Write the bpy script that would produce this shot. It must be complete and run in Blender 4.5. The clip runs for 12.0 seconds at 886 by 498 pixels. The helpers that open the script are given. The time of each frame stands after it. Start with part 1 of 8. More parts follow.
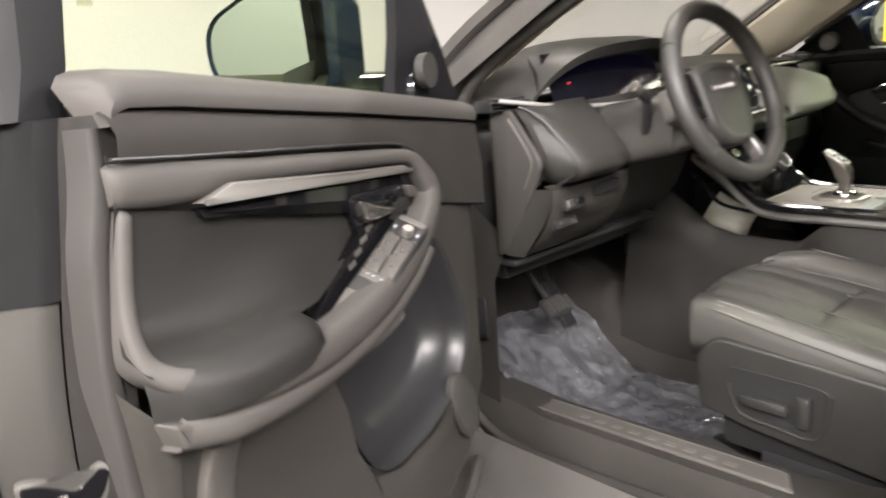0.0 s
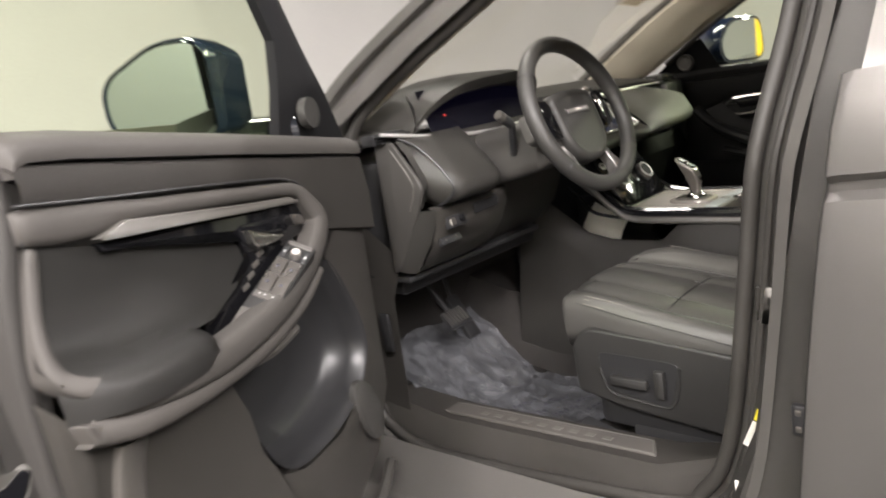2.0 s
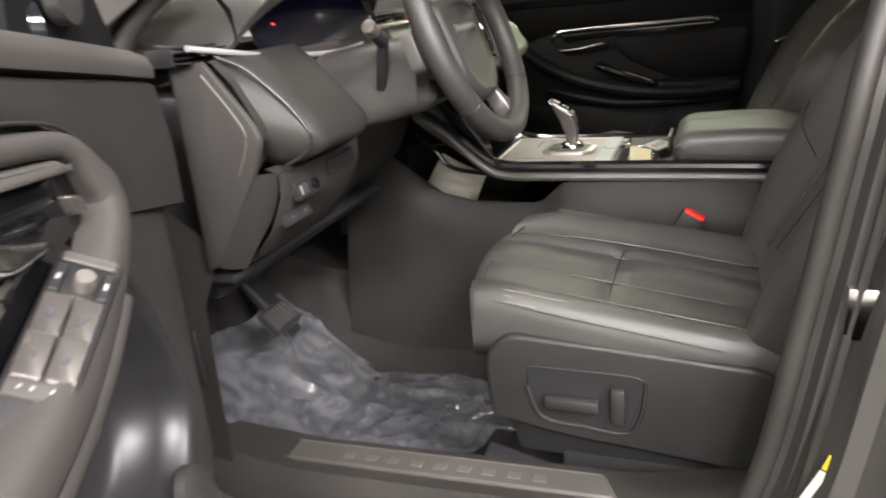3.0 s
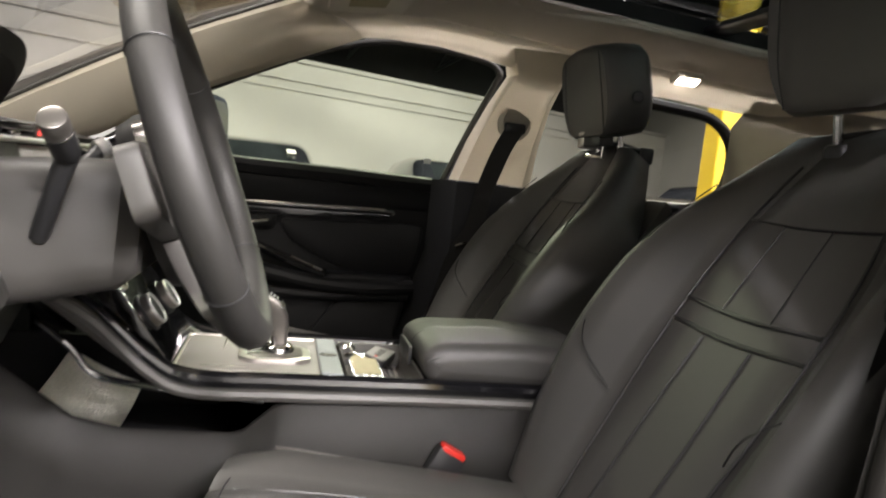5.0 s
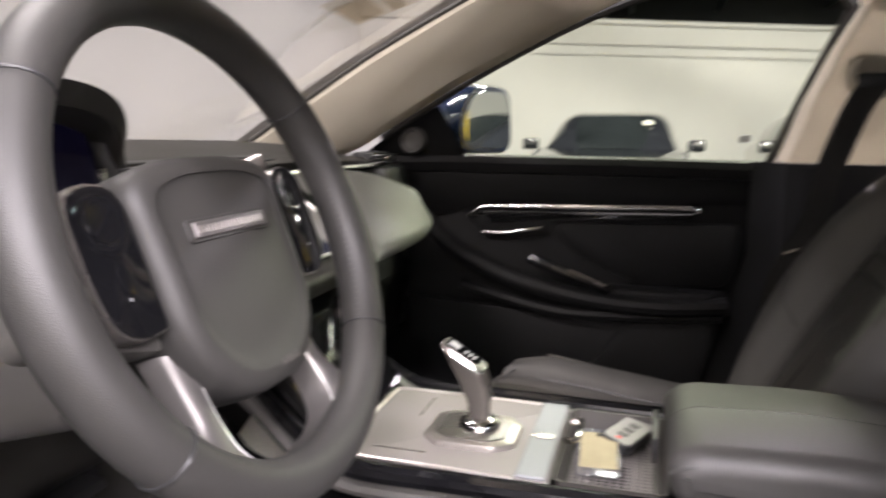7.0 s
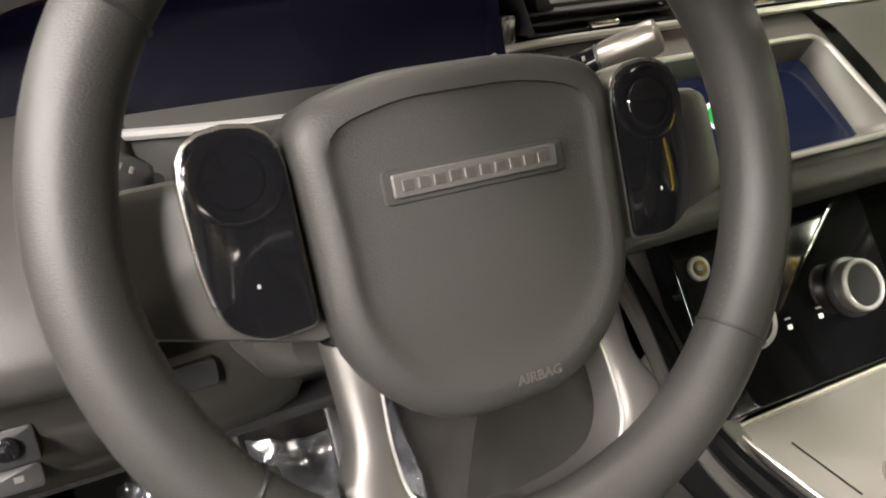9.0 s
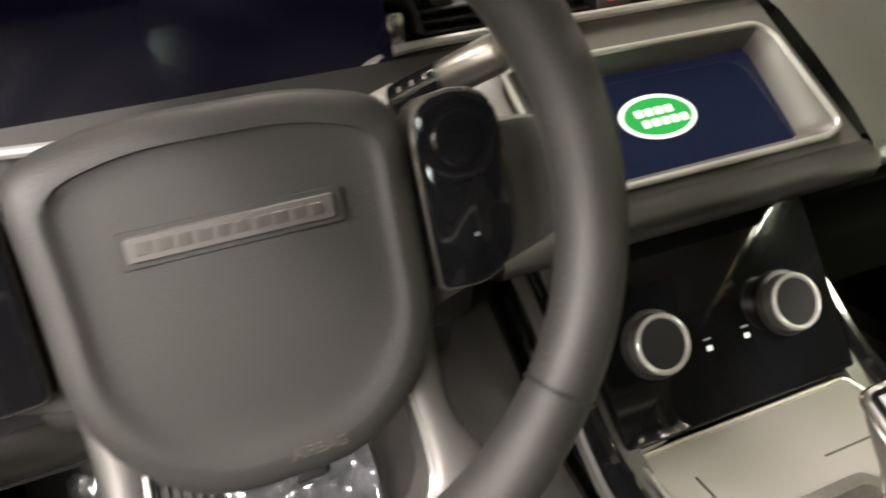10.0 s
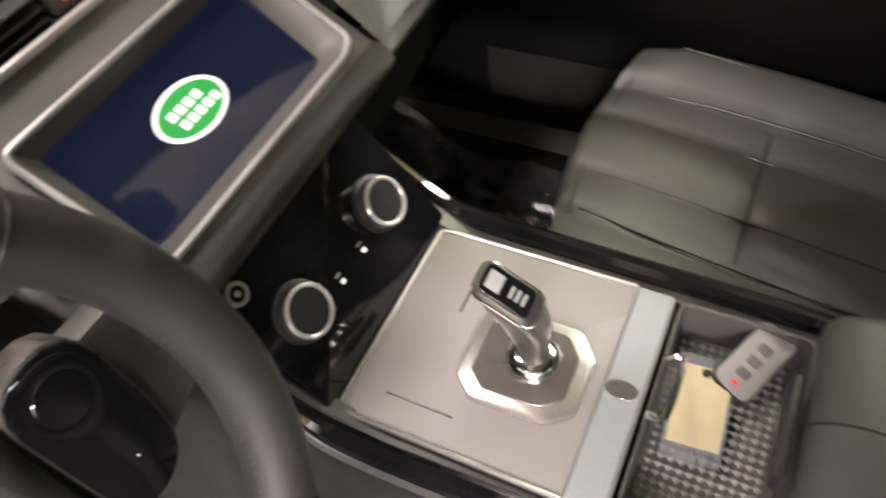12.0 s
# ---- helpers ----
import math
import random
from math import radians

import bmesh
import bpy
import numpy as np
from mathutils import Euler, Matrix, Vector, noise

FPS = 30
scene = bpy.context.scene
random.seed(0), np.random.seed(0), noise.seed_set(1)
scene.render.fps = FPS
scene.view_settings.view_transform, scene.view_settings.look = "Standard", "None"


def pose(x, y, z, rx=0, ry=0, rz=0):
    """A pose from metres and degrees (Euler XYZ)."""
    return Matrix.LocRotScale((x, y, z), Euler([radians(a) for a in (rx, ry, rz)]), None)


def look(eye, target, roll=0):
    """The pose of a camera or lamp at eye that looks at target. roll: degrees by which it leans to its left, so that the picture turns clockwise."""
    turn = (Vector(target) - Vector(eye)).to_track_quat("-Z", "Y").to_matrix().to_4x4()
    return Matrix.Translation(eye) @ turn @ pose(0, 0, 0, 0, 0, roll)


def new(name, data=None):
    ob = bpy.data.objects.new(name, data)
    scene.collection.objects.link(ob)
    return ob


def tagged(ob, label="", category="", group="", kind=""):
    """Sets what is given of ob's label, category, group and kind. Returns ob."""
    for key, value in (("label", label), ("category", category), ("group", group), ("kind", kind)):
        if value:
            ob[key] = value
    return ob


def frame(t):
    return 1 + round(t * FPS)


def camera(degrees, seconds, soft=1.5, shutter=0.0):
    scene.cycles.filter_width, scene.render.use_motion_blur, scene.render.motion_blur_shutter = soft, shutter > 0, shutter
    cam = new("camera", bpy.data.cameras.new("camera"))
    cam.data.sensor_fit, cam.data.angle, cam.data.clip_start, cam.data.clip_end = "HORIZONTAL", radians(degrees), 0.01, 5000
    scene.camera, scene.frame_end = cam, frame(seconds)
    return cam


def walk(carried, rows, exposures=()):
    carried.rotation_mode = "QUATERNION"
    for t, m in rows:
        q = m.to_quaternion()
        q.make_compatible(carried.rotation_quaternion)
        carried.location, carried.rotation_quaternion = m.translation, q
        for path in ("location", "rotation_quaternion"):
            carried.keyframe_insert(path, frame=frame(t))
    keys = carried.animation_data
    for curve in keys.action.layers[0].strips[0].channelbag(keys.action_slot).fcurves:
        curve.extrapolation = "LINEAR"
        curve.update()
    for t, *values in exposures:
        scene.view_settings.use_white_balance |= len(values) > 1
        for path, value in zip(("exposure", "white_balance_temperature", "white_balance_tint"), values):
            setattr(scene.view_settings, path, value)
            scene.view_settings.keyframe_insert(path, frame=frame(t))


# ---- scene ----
cam = camera(63.3, 12.0, soft=1.8, shutter=0.5)
PATH = [
    (0, (-1.793, -1.601, 1.282), (-0.554, -0.112, 0.781), -5.9),
    (0.5, (-1.839, -1.912, 1.271), (-0.614, -0.381, 0.878), -7.7),
    (1, (-1.906, -2.054, 1.29), (-0.689, -0.503, 0.95), -8.3),
    (1.5, (-1.897, -2.008, 1.284), (-0.654, -0.48, 0.935), -8.8),
    (2, (-1.839, -1.779, 1.28), (-0.45, -0.408, 0.843), -9.3),
    (2.5, (-1.72, -1.504, 1.278), (-0.129, -0.446, 0.689), -8.1),
    (2.7, (-1.657, -1.392, 1.266), (-0.001, -0.47, 0.628), -7.1),
    (4.3, (-1.26, -0.944, 1.19), (0.67, -1.154, 0.708), 3.3),
    (4.5, (-1.224, -0.924, 1.183), (0.714, -1.241, 0.803), 4.7),
    (5, (-1.161, -0.927, 1.182), (0.778, -1.381, 0.999), 6.3),
    (5.5, (-1.064, -0.972, 1.188), (0.879, -1.44, 1.116), 6.0),
    (6, (-0.949, -1.05, 1.21), (1.025, -1.366, 1.132), 5.0),
    (6.5, (-0.879, -1.113, 1.216), (1.114, -1.069, 1.046), 3.1),
    (7, (-0.825, -1.136, 1.246), (1.069, -0.583, 0.92), 0.6),
    (7.5, (-0.753, -1.128, 1.262), (0.908, -0.139, 0.749), -1.5),
    (7.7, (-0.718, -1.129, 1.262), (0.825, 0.006, 0.688), -2.5),
    (9.5, (-0.455, -1.137, 1.311), (0.135, 0.52, 0.359), -3.2),
    (10, (-0.384, -1.136, 1.317), (0.214, 0.498, 0.33), -4.5),
    (10.5, (-0.321, -1.122, 1.353), (0.398, 0.4, 0.273), -6.5),
    (11, (-0.307, -1.071, 1.386), (0.591, 0.182, 0.112), -8.2),
    (11.5, (-0.312, -1.06, 1.435), (0.674, -0.079, -0.003), -9.8),
    (12, (-0.306, -1.068, 1.455), (0.747, -0.378, -0.099), -10.1),
]
EXPOSURES = [(0, 0.97, 6600, 11), (1.0, 0.72, 6550, 11), (2.0, 0.66, 6600, 11), (2.5, 0.92, 6500, 12), (5, 0.9, 6500, 12), (7, 1.1, 6300, 20), (7.7, 0.95, 6300, 20), (9.3, 1.15, 6850, 8), (10, 1.05, 6850, 10), (10.5, 1.3, 6800, 14), (12, 1.03, 6700, 20)]
walk(cam, [(t, look(eye, target, roll)) for t, eye, target, roll in PATH], EXPOSURES)

# ---- world and lamps ----
world = bpy.data.worlds.new("world")
scene.world = world
world.use_nodes = True
world.node_tree.nodes["Background"].inputs["Color"].default_value = (0.72, 0.78, 0.80, 1)
world.node_tree.nodes["Background"].inputs["Strength"].default_value = 0.05


def area_lamp(name, loc, target, sx, sy, watts, color=(1.0, 0.955, 0.945)):
    data = bpy.data.lights.new(name, "AREA")
    data.shape, data.size, data.size_y, data.energy, data.color = "RECTANGLE", sx, sy, watts, color
    ob = new(name, data)
    ob.matrix_basis = look(loc, target)
    return ob


# ceiling fluorescents of the hall, in rows
CEIL = 4.6
LAMPS = [(-3.2, -4.8, 480), (-5.6, -3.0, 760), (-4.4, 0.5, 220), (-0.6, -6.6, 560), (-4.4, -6.8, 420), (0.3, 0.8, 110), (-3.2, 2.3, 14), (3.6, -4.2, 500), (4.6, -2.8, 160), (9.5, -5.0, 420), (8.0, 0.2, 150)]
for lx, ly, watts in LAMPS:
    area_lamp("ceiling_lamp", (lx, ly, CEIL - 0.12), (lx, ly, 0), 0.35, 2.4, watts)
# the car's own interior lights, switched on
for lx, ly, lz, watts in ((0.555, -1.93, 1.51, 0.08), (-0.555, -1.93, 1.51, 0.08)):
    area_lamp("cabin_lamp", (lx, ly, lz), (lx * 0.5, ly + 0.55, 0.7), 0.07, 0.05, watts, (1.0, 0.90, 0.86))


# ---- materials ----
def mat(name, color, rough=0.5, metal=0.0, grain=0.0, grain_scale=400.0, spots=0.12, spot_scale=6.0, bump=0.0, bump_scale=600.0,
        coat=0.0, coat_rough=0.06, spec=0.5, emit=None, emit_power=0.0, wave=None):
    m = bpy.data.materials.new(name)
    m.use_nodes = True
    nt = m.node_tree
    p = nt.nodes["Principled BSDF"]
    p.inputs["Roughness"].default_value, p.inputs["Metallic"].default_value = rough, metal
    p.inputs["Specular IOR Level"].default_value = spec
    p.inputs["Coat Weight"].default_value = coat
    p.inputs["Coat Roughness"].default_value = coat_rough
    tc = nt.nodes.new("ShaderNodeTexCoord")
    n1 = nt.nodes.new("ShaderNodeTexNoise")
    n1.inputs["Scale"].default_value, n1.inputs["Detail"].default_value = spot_scale, 5
    n2 = nt.nodes.new("ShaderNodeTexNoise")
    n2.inputs["Scale"].default_value, n2.inputs["Detail"].default_value = grain_scale, 2
    for n in (n1, n2):
        nt.links.new(tc.outputs["Object"], n.inputs["Vector"])
    r1 = nt.nodes.new("ShaderNodeMapRange")
    r1.inputs["From Min"].default_value, r1.inputs["From Max"].default_value = 0.3, 0.7
    r1.inputs["To Min"].default_value, r1.inputs["To Max"].default_value = 1 - spots, 1 + spots
    nt.links.new(n1.outputs["Fac"], r1.inputs["Value"])
    r2 = nt.nodes.new("ShaderNodeMapRange")
    r2.inputs["From Min"].default_value, r2.inputs["From Max"].default_value = 0.3, 0.7
    r2.inputs["To Min"].default_value, r2.inputs["To Max"].default_value = 1 - grain, 1 + grain
    nt.links.new(n2.outputs["Fac"], r2.inputs["Value"])
    mul = nt.nodes.new("ShaderNodeMath")
    mul.operation = "MULTIPLY"
    nt.links.new(r1.outputs["Result"], mul.inputs[0])
    nt.links.new(r2.outputs["Result"], mul.inputs[1])
    vm = nt.nodes.new("ShaderNodeVectorMath")
    vm.operation = "SCALE"
    vm.inputs[0].default_value = color
    nt.links.new(mul.outputs[0], vm.inputs["Scale"])
    nt.links.new(vm.outputs["Vector"], p.inputs["Base Color"])
    rr = nt.nodes.new("ShaderNodeMapRange")
    rr.inputs["From Min"].default_value, rr.inputs["From Max"].default_value = 0.3, 0.7
    rr.inputs["To Min"].default_value, rr.inputs["To Max"].default_value = max(rough * (1 - spots), 0.01), min(rough * (1 + spots), 1)
    nt.links.new(n1.outputs["Fac"], rr.inputs["Value"])
    nt.links.new(rr.outputs["Result"], p.inputs["Roughness"])
    if bump:
        if wave == "voronoi":
            nb = nt.nodes.new("ShaderNodeTexVoronoi")
            out = nb.outputs["Distance"]
        else:
            nb = nt.nodes.new("ShaderNodeTexNoise")
            nb.inputs["Detail"].default_value = 3
            out = nb.outputs["Fac"]
        nb.inputs["Scale"].default_value = bump_scale
        nt.links.new(tc.outputs["Object"], nb.inputs["Vector"])
        b = nt.nodes.new("ShaderNodeBump")
        b.inputs["Strength"].default_value, b.inputs["Distance"].default_value = bump, 0.001
        nt.links.new(out, b.inputs["Height"])
        nt.links.new(b.outputs["Normal"], p.inputs["Normal"])
    if emit:
        p.inputs["Emission Color"].default_value = (*emit, 1)
        p.inputs["Emission Strength"].default_value = emit_power
    return m


def glass(name, tint, gloss=1.0):
    m = bpy.data.materials.new(name)
    m.use_nodes = True
    nt = m.node_tree
    nt.nodes.remove(nt.nodes["Principled BSDF"])
    out = nt.nodes["Material Output"]
    tr, gl, mix, fr = (nt.nodes.new(k) for k in ("ShaderNodeBsdfTransparent", "ShaderNodeBsdfGlossy", "ShaderNodeMixShader", "ShaderNodeFresnel"))
    tr.inputs["Color"].default_value = (*tint, 1)
    gl.inputs["Roughness"].default_value = 0.01
    gl.inputs["Color"].default_value = (gloss, gloss, gloss, 1)
    fr.inputs["IOR"].default_value = 1.22
    less = nt.nodes.new("ShaderNodeMath")
    less.operation = "MULTIPLY"
    less.inputs[1].default_value = 0.35 * gloss
    nt.links.new(fr.outputs["Fac"], less.inputs[0])
    nt.links.new(less.outputs[0], mix.inputs["Fac"])
    nt.links.new(tr.outputs["BSDF"], mix.inputs[1])
    nt.links.new(gl.outputs["BSDF"], mix.inputs[2])
    nt.links.new(mix.outputs["Shader"], out.inputs["Surface"])
    return m


LEATHER = mat("black_leather", (0.033, 0.032, 0.030), 0.52, spec=0.5, coat=0.06, coat_rough=0.38, bump=0.16, bump_scale=1300, wave="voronoi", spots=0.10, spot_scale=5)
AIRBAG = mat("matte_airbag_skin", (0.031, 0.030, 0.028), 0.52, spec=0.4, bump=0.18, bump_scale=1100, wave="voronoi", spots=0.06)
# same black leather with its base raised, standing in for light on the seats
SEATLEATHERLIT = mat("lit_seat_leather", (0.056, 0.054, 0.051), 0.46, spec=0.6, coat=0.10, coat_rough=0.38, bump=0.16, bump_scale=1300, wave="voronoi", spots=0.10, spot_scale=5)
# dark trim taken near black: the passenger side's shade is in its colour
DOORSHADED = mat("shaded_door_trim", (0.009, 0.009, 0.0095), 0.50, spec=0.15, bump=0.2, bump_scale=1400, spots=0.1)
COLUMNSKIN = mat("column_plastic", (0.040, 0.038, 0.035), 0.50, spec=0.4, bump=0.2, bump_scale=1400, spots=0.08)
SPOKE = mat("satin_spoke", (0.135, 0.128, 0.122), 0.45, metal=0.60, spots=0.06)
FASCIA = mat("grey_fascia_skin", (0.170, 0.170, 0.155), 0.42, spec=0.8, bump=0.12, bump_scale=1500, wave="voronoi", spots=0.06)
SURROUND = mat("satin_grey_surround", (0.090, 0.085, 0.077), 0.44, spec=0.7, spots=0.08)
SOFT = mat("soft_dash_skin", (0.063, 0.060, 0.055), 0.48, spec=0.7, bump=0.12, bump_scale=1500, wave="voronoi", spots=0.08)
EDGEPLASTIC = mat("dull_edge_plastic", (0.034, 0.032, 0.030), 0.68, spec=0.25, bump=0.2, bump_scale=1400, spots=0.1)
DOORSKIN = mat("door_soft_skin", (0.054, 0.050, 0.046), 0.60, spec=0.32, bump=0.20, bump_scale=1000, wave="voronoi", spots=0.08)
PLASTIC = mat("hard_grey_plastic", (0.072, 0.067, 0.061), 0.47, bump=0.25, bump_scale=1400, spots=0.10)
DARKPLASTIC = mat("black_plastic", (0.020, 0.020, 0.021), 0.40, spots=0.10)
GLOSSBLACK = mat("piano_black", (0.006, 0.006, 0.007), 0.07, spots=0.2, spot_scale=12, spec=0.6)
RUBBER = mat("black_rubber_seal", (0.032, 0.030, 0.027), 0.55, spec=0.4, bump=0.1, spots=0.15)
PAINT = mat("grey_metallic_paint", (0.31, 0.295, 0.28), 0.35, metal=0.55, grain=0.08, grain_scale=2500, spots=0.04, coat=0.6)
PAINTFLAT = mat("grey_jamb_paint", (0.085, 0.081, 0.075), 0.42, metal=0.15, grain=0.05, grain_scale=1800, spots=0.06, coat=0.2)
CHROME = mat("satin_chrome", (0.72, 0.71, 0.69), 0.16, metal=1.0, spots=0.15)
ALU = mat("brushed_aluminium", (0.56, 0.53, 0.50), 0.33, metal=0.9, grain=0.08, grain_scale=300, spots=0.06)
GUNMETAL = mat("dark_satin_metal", (0.22, 0.205, 0.19), 0.28, metal=0.8, spots=0.08)
FOBGREY = mat("grey_fob_plastic", (0.20, 0.19, 0.18), 0.45, metal=0.0, spots=0.08)
CONSOLETRIM = mat("satin_console_trim", (0.235, 0.218, 0.205), 0.55, metal=0.10, grain=0.04, grain_scale=900, spots=0.05)
BLUESILVER = mat("pale_brushed_silver", (0.262, 0.276, 0.284), 0.48, metal=0.15, grain=0.05, grain_scale=500, spots=0.05)
SATIN = mat("satin_silver_ring", (0.58, 0.57, 0.555), 0.30, metal=0.55, spots=0.06)
# bright copy of the mirror glass, for a lighter reflection on the passenger side
MIRRORBRIGHT = mat("bright_mirror_glass", (0.72, 0.74, 0.74), 0.02, metal=1.0, spots=0.02)
BLACKMATTE = mat("matte_black_frame", (0.016, 0.016, 0.017), 0.72, spec=0.2, bump=0.15, bump_scale=1200, spots=0.15)
# dimmed copy of the mirror glass; its colour darkens the reflected wall
MIRRORDIM = mat("mirror_glass", (0.21, 0.24, 0.222), 0.02, metal=1.0, spots=0.02)
HEADLINER = mat("ivory_headliner_cloth", (0.72, 0.675, 0.59), 0.92, grain=0.10, grain_scale=1500, bump=0.3, bump_scale=1800, spots=0.05)
PILLARTRIM = mat("ivory_pillar_trim", (0.54, 0.50, 0.42), 0.75, grain=0.06, grain_scale=1500, bump=0.25, bump_scale=1600, spots=0.05)
# ivory trim darkened: shade on the rear quarter is put into the colour
QUARTERSHADED = mat("shaded_ivory_quarter_trim", (0.30, 0.28, 0.245), 0.8, bump=0.3, bump_scale=1200, spots=0.08)
SEATPLASTIC = mat("dark_seat_plastic", (0.019, 0.0185, 0.018), 0.48, bump=0.2, bump_scale=1400, spots=0.1)
CARPET = mat("dark_carpet", (0.050, 0.046, 0.043), 0.97, grain=0.45, grain_scale=900, bump=0.9, bump_scale=1300, spots=0.25)
BELT = mat("black_belt_webbing", (0.050, 0.048, 0.047), 0.7, grain=0.2, grain_scale=900, bump=0.5, bump_scale=1500)
RED = mat("red_button", (0.65, 0.03, 0.02), 0.4)
GLASS = glass("clear_green_glass", (0.855, 0.92, 0.755), 0.3)
WSGLASS = glass("windshield_glass", (0.965, 0.96, 0.915))
DARKGLASS = glass("privacy_glass", (0.06, 0.066, 0.068))
SUNGLASS = glass("sunroof_glass", (0.07, 0.09, 0.085))
SCREEN = mat("navy_screen", (0.005, 0.007, 0.014), 0.06, emit=(0.014, 0.020, 0.056), emit_power=0.22)
CLUSTER = mat("dark_cluster_screen", (0.012, 0.012, 0.016), 0.12, emit=(0.010, 0.008, 0.035), emit_power=0.06)
LOGOGREEN = mat("green_emblem", (0.01, 0.25, 0.05), 0.3, emit=(0.010, 0.18, 0.035), emit_power=0.6)
LOGOWHITE = mat("white_emblem", (0.8, 0.8, 0.8), 0.3, emit=(0.85, 0.95, 0.88), emit_power=0.36)
REDLAMP = mat("red_lamp", (0.5, 0.02, 0.02), 0.3, emit=(1.0, 0.08, 0.06), emit_power=0.9)
DOMELAMP = mat("dome_lamp", (0.9, 0.85, 0.75), 0.4, emit=(1.0, 0.86, 0.70), emit_power=7.0)
TUBE = mat("fluorescent_tube", (0.9, 0.9, 0.9), 0.4, emit=(1.0, 0.97, 0.90), emit_power=9.0)
WALLPAINT = mat("white_painted_block", (0.38, 0.372, 0.35), 0.75, grain=0.03, grain_scale=60, spots=0.05, spot_scale=0.8, bump=0.3, bump_scale=60)
CONCRETE = mat("grey_concrete", (0.40, 0.37, 0.335), 0.6, grain=0.2, grain_scale=60, spots=0.25, spot_scale=1.2, bump=0.4, bump_scale=120)
CEILDARK = mat("dark_roof_deck", (0.030, 0.031, 0.033), 0.85, spots=0.3, spot_scale=1.0)
STEEL = mat("grey_roof_steel", (0.09, 0.09, 0.09), 0.5, metal=0.3, spots=0.2)
YELLOW = mat("yellow_safety_paint", (0.72, 0.50, 0.02), 0.45, spots=0.10, spot_scale=3, bump=0.2, bump_scale=40)
NAVYPAINT = mat("dark_navy_paint", (0.012, 0.018, 0.040), 0.16, coat=1.0)
CARBLACK = mat("black_car_paint", (0.012, 0.013, 0.016), 0.12, coat=1.0)
THREAD = mat("grey_thread", (0.17, 0.16, 0.145), 0.7, spots=0.1)
CARGLASS = mat("dark_car_glass", (0.02, 0.024, 0.026), 0.10, spec=0.8, spots=0.3, spot_scale=2.5)
PAPER = mat("white_paper", (0.75, 0.74, 0.68), 0.8, spots=0.05)
CREAM = mat("cream_card_tag", (0.40, 0.35, 0.21), 0.6, spots=0.12, spot_scale=30)
INK = mat("dark_print", (0.05, 0.05, 0.06), 0.6)
LABELYELLOW = mat("yellow_warning_label", (0.75, 0.65, 0.05), 0.5)
SILVERPRINT = mat("silver_print", (0.38, 0.38, 0.38), 0.4)
SPEAKER = mat("speaker_mesh", (0.05, 0.048, 0.045), 0.5, metal=0.3, bump=1.0, bump_scale=420, wave="voronoi", spots=0.1)


def film_material():
    m = bpy.data.materials.new("clear_plastic_film")
    m.use_nodes = True
    nt = m.node_tree
    nt.nodes.remove(nt.nodes["Principled BSDF"])
    out = nt.nodes["Material Output"]
    tr, gl, df, mix, mix2 = (nt.nodes.new(k) for k in ("ShaderNodeBsdfTransparent", "ShaderNodeBsdfGlossy", "ShaderNodeBsdfDiffuse", "ShaderNodeMixShader", "ShaderNodeMixShader"))
    tr.inputs["Color"].default_value = (0.90, 0.92, 0.96, 1)
    gl.inputs["Roughness"].default_value = 0.06
    df.inputs["Color"].default_value = (0.66, 0.68, 0.74, 1)
    mix2.inputs["Fac"].default_value = 0.76
    co, nz, mr = (nt.nodes.new(k) for k in ("ShaderNodeTexCoord", "ShaderNodeTexNoise", "ShaderNodeMapRange"))
    nz.inputs["Scale"].default_value, nz.inputs["Detail"].default_value, nz.inputs["Distortion"].default_value = 12, 9, 2.0
    mr.inputs["From Min"].default_value, mr.inputs["From Max"].default_value = 0.38, 0.66
    mr.inputs["To Min"].default_value, mr.inputs["To Max"].default_value = 0.22, 0.55
    bp = nt.nodes.new("ShaderNodeBump")
    bp.inputs["Strength"].default_value, bp.inputs["Distance"].default_value = 0.5, 0.01
    nt.links.new(co.outputs["Object"], nz.inputs["Vector"])
    nt.links.new(nz.outputs["Fac"], mr.inputs["Value"])
    nt.links.new(mr.outputs["Result"], mix.inputs["Fac"])
    nt.links.new(nz.outputs["Fac"], bp.inputs["Height"])
    nt.links.new(bp.outputs["Normal"], gl.inputs["Normal"])
    nt.links.new(df.outputs["BSDF"], mix2.inputs[1])
    nt.links.new(gl.outputs["BSDF"], mix2.inputs[2])
    nt.links.new(tr.outputs["BSDF"], mix.inputs[1])
    nt.links.new(mix2.outputs["Shader"], mix.inputs[2])
    nt.links.new(mix.outputs["Shader"], out.inputs["Surface"])
    return m


FILM = film_material()
PALE = mat("pale_ribbed_cloth", (0.74, 0.73, 0.66), 0.7, grain=0.12, grain_scale=500, bump=1.0, bump_scale=260, wave="voronoi", spots=0.05)

# ---- building helpers ----
ROOTS = {}


def thing(name, base, label, category, group="", kind="", turn=None):
    ob = new(name)
    ob.empty_display_size = 0.05
    m = Matrix.Translation(base) @ (turn or Matrix.Identity(4))
    ob.matrix_basis = m
    ROOTS[ob] = m
    return tagged(ob, label, category, group, kind)


def part(name, bm, material, parent=None, label="", local=False, angle=35, smooth=True):
    """Links a bmesh, given in the world's metres (local: in its thing's), as one mesh under a thing or part."""
    root = parent
    while root is not None and root.parent is not None:
        root = root.parent
    if root is not None and not local:
        bm.transform(ROOTS[root].inverted())
    bmesh.ops.recalc_face_normals(bm, faces=bm.faces)
    me = bpy.data.meshes.new(name)
    for f in bm.faces:
        f.smooth = smooth
    bm.to_mesh(me)
    bm.free()
    me.set_sharp_from_angle(angle=radians(angle))
    me.materials.append(material)
    ob = new(name, me)
    ob.parent = parent
    if label:
        ob["label"] = label
    return ob


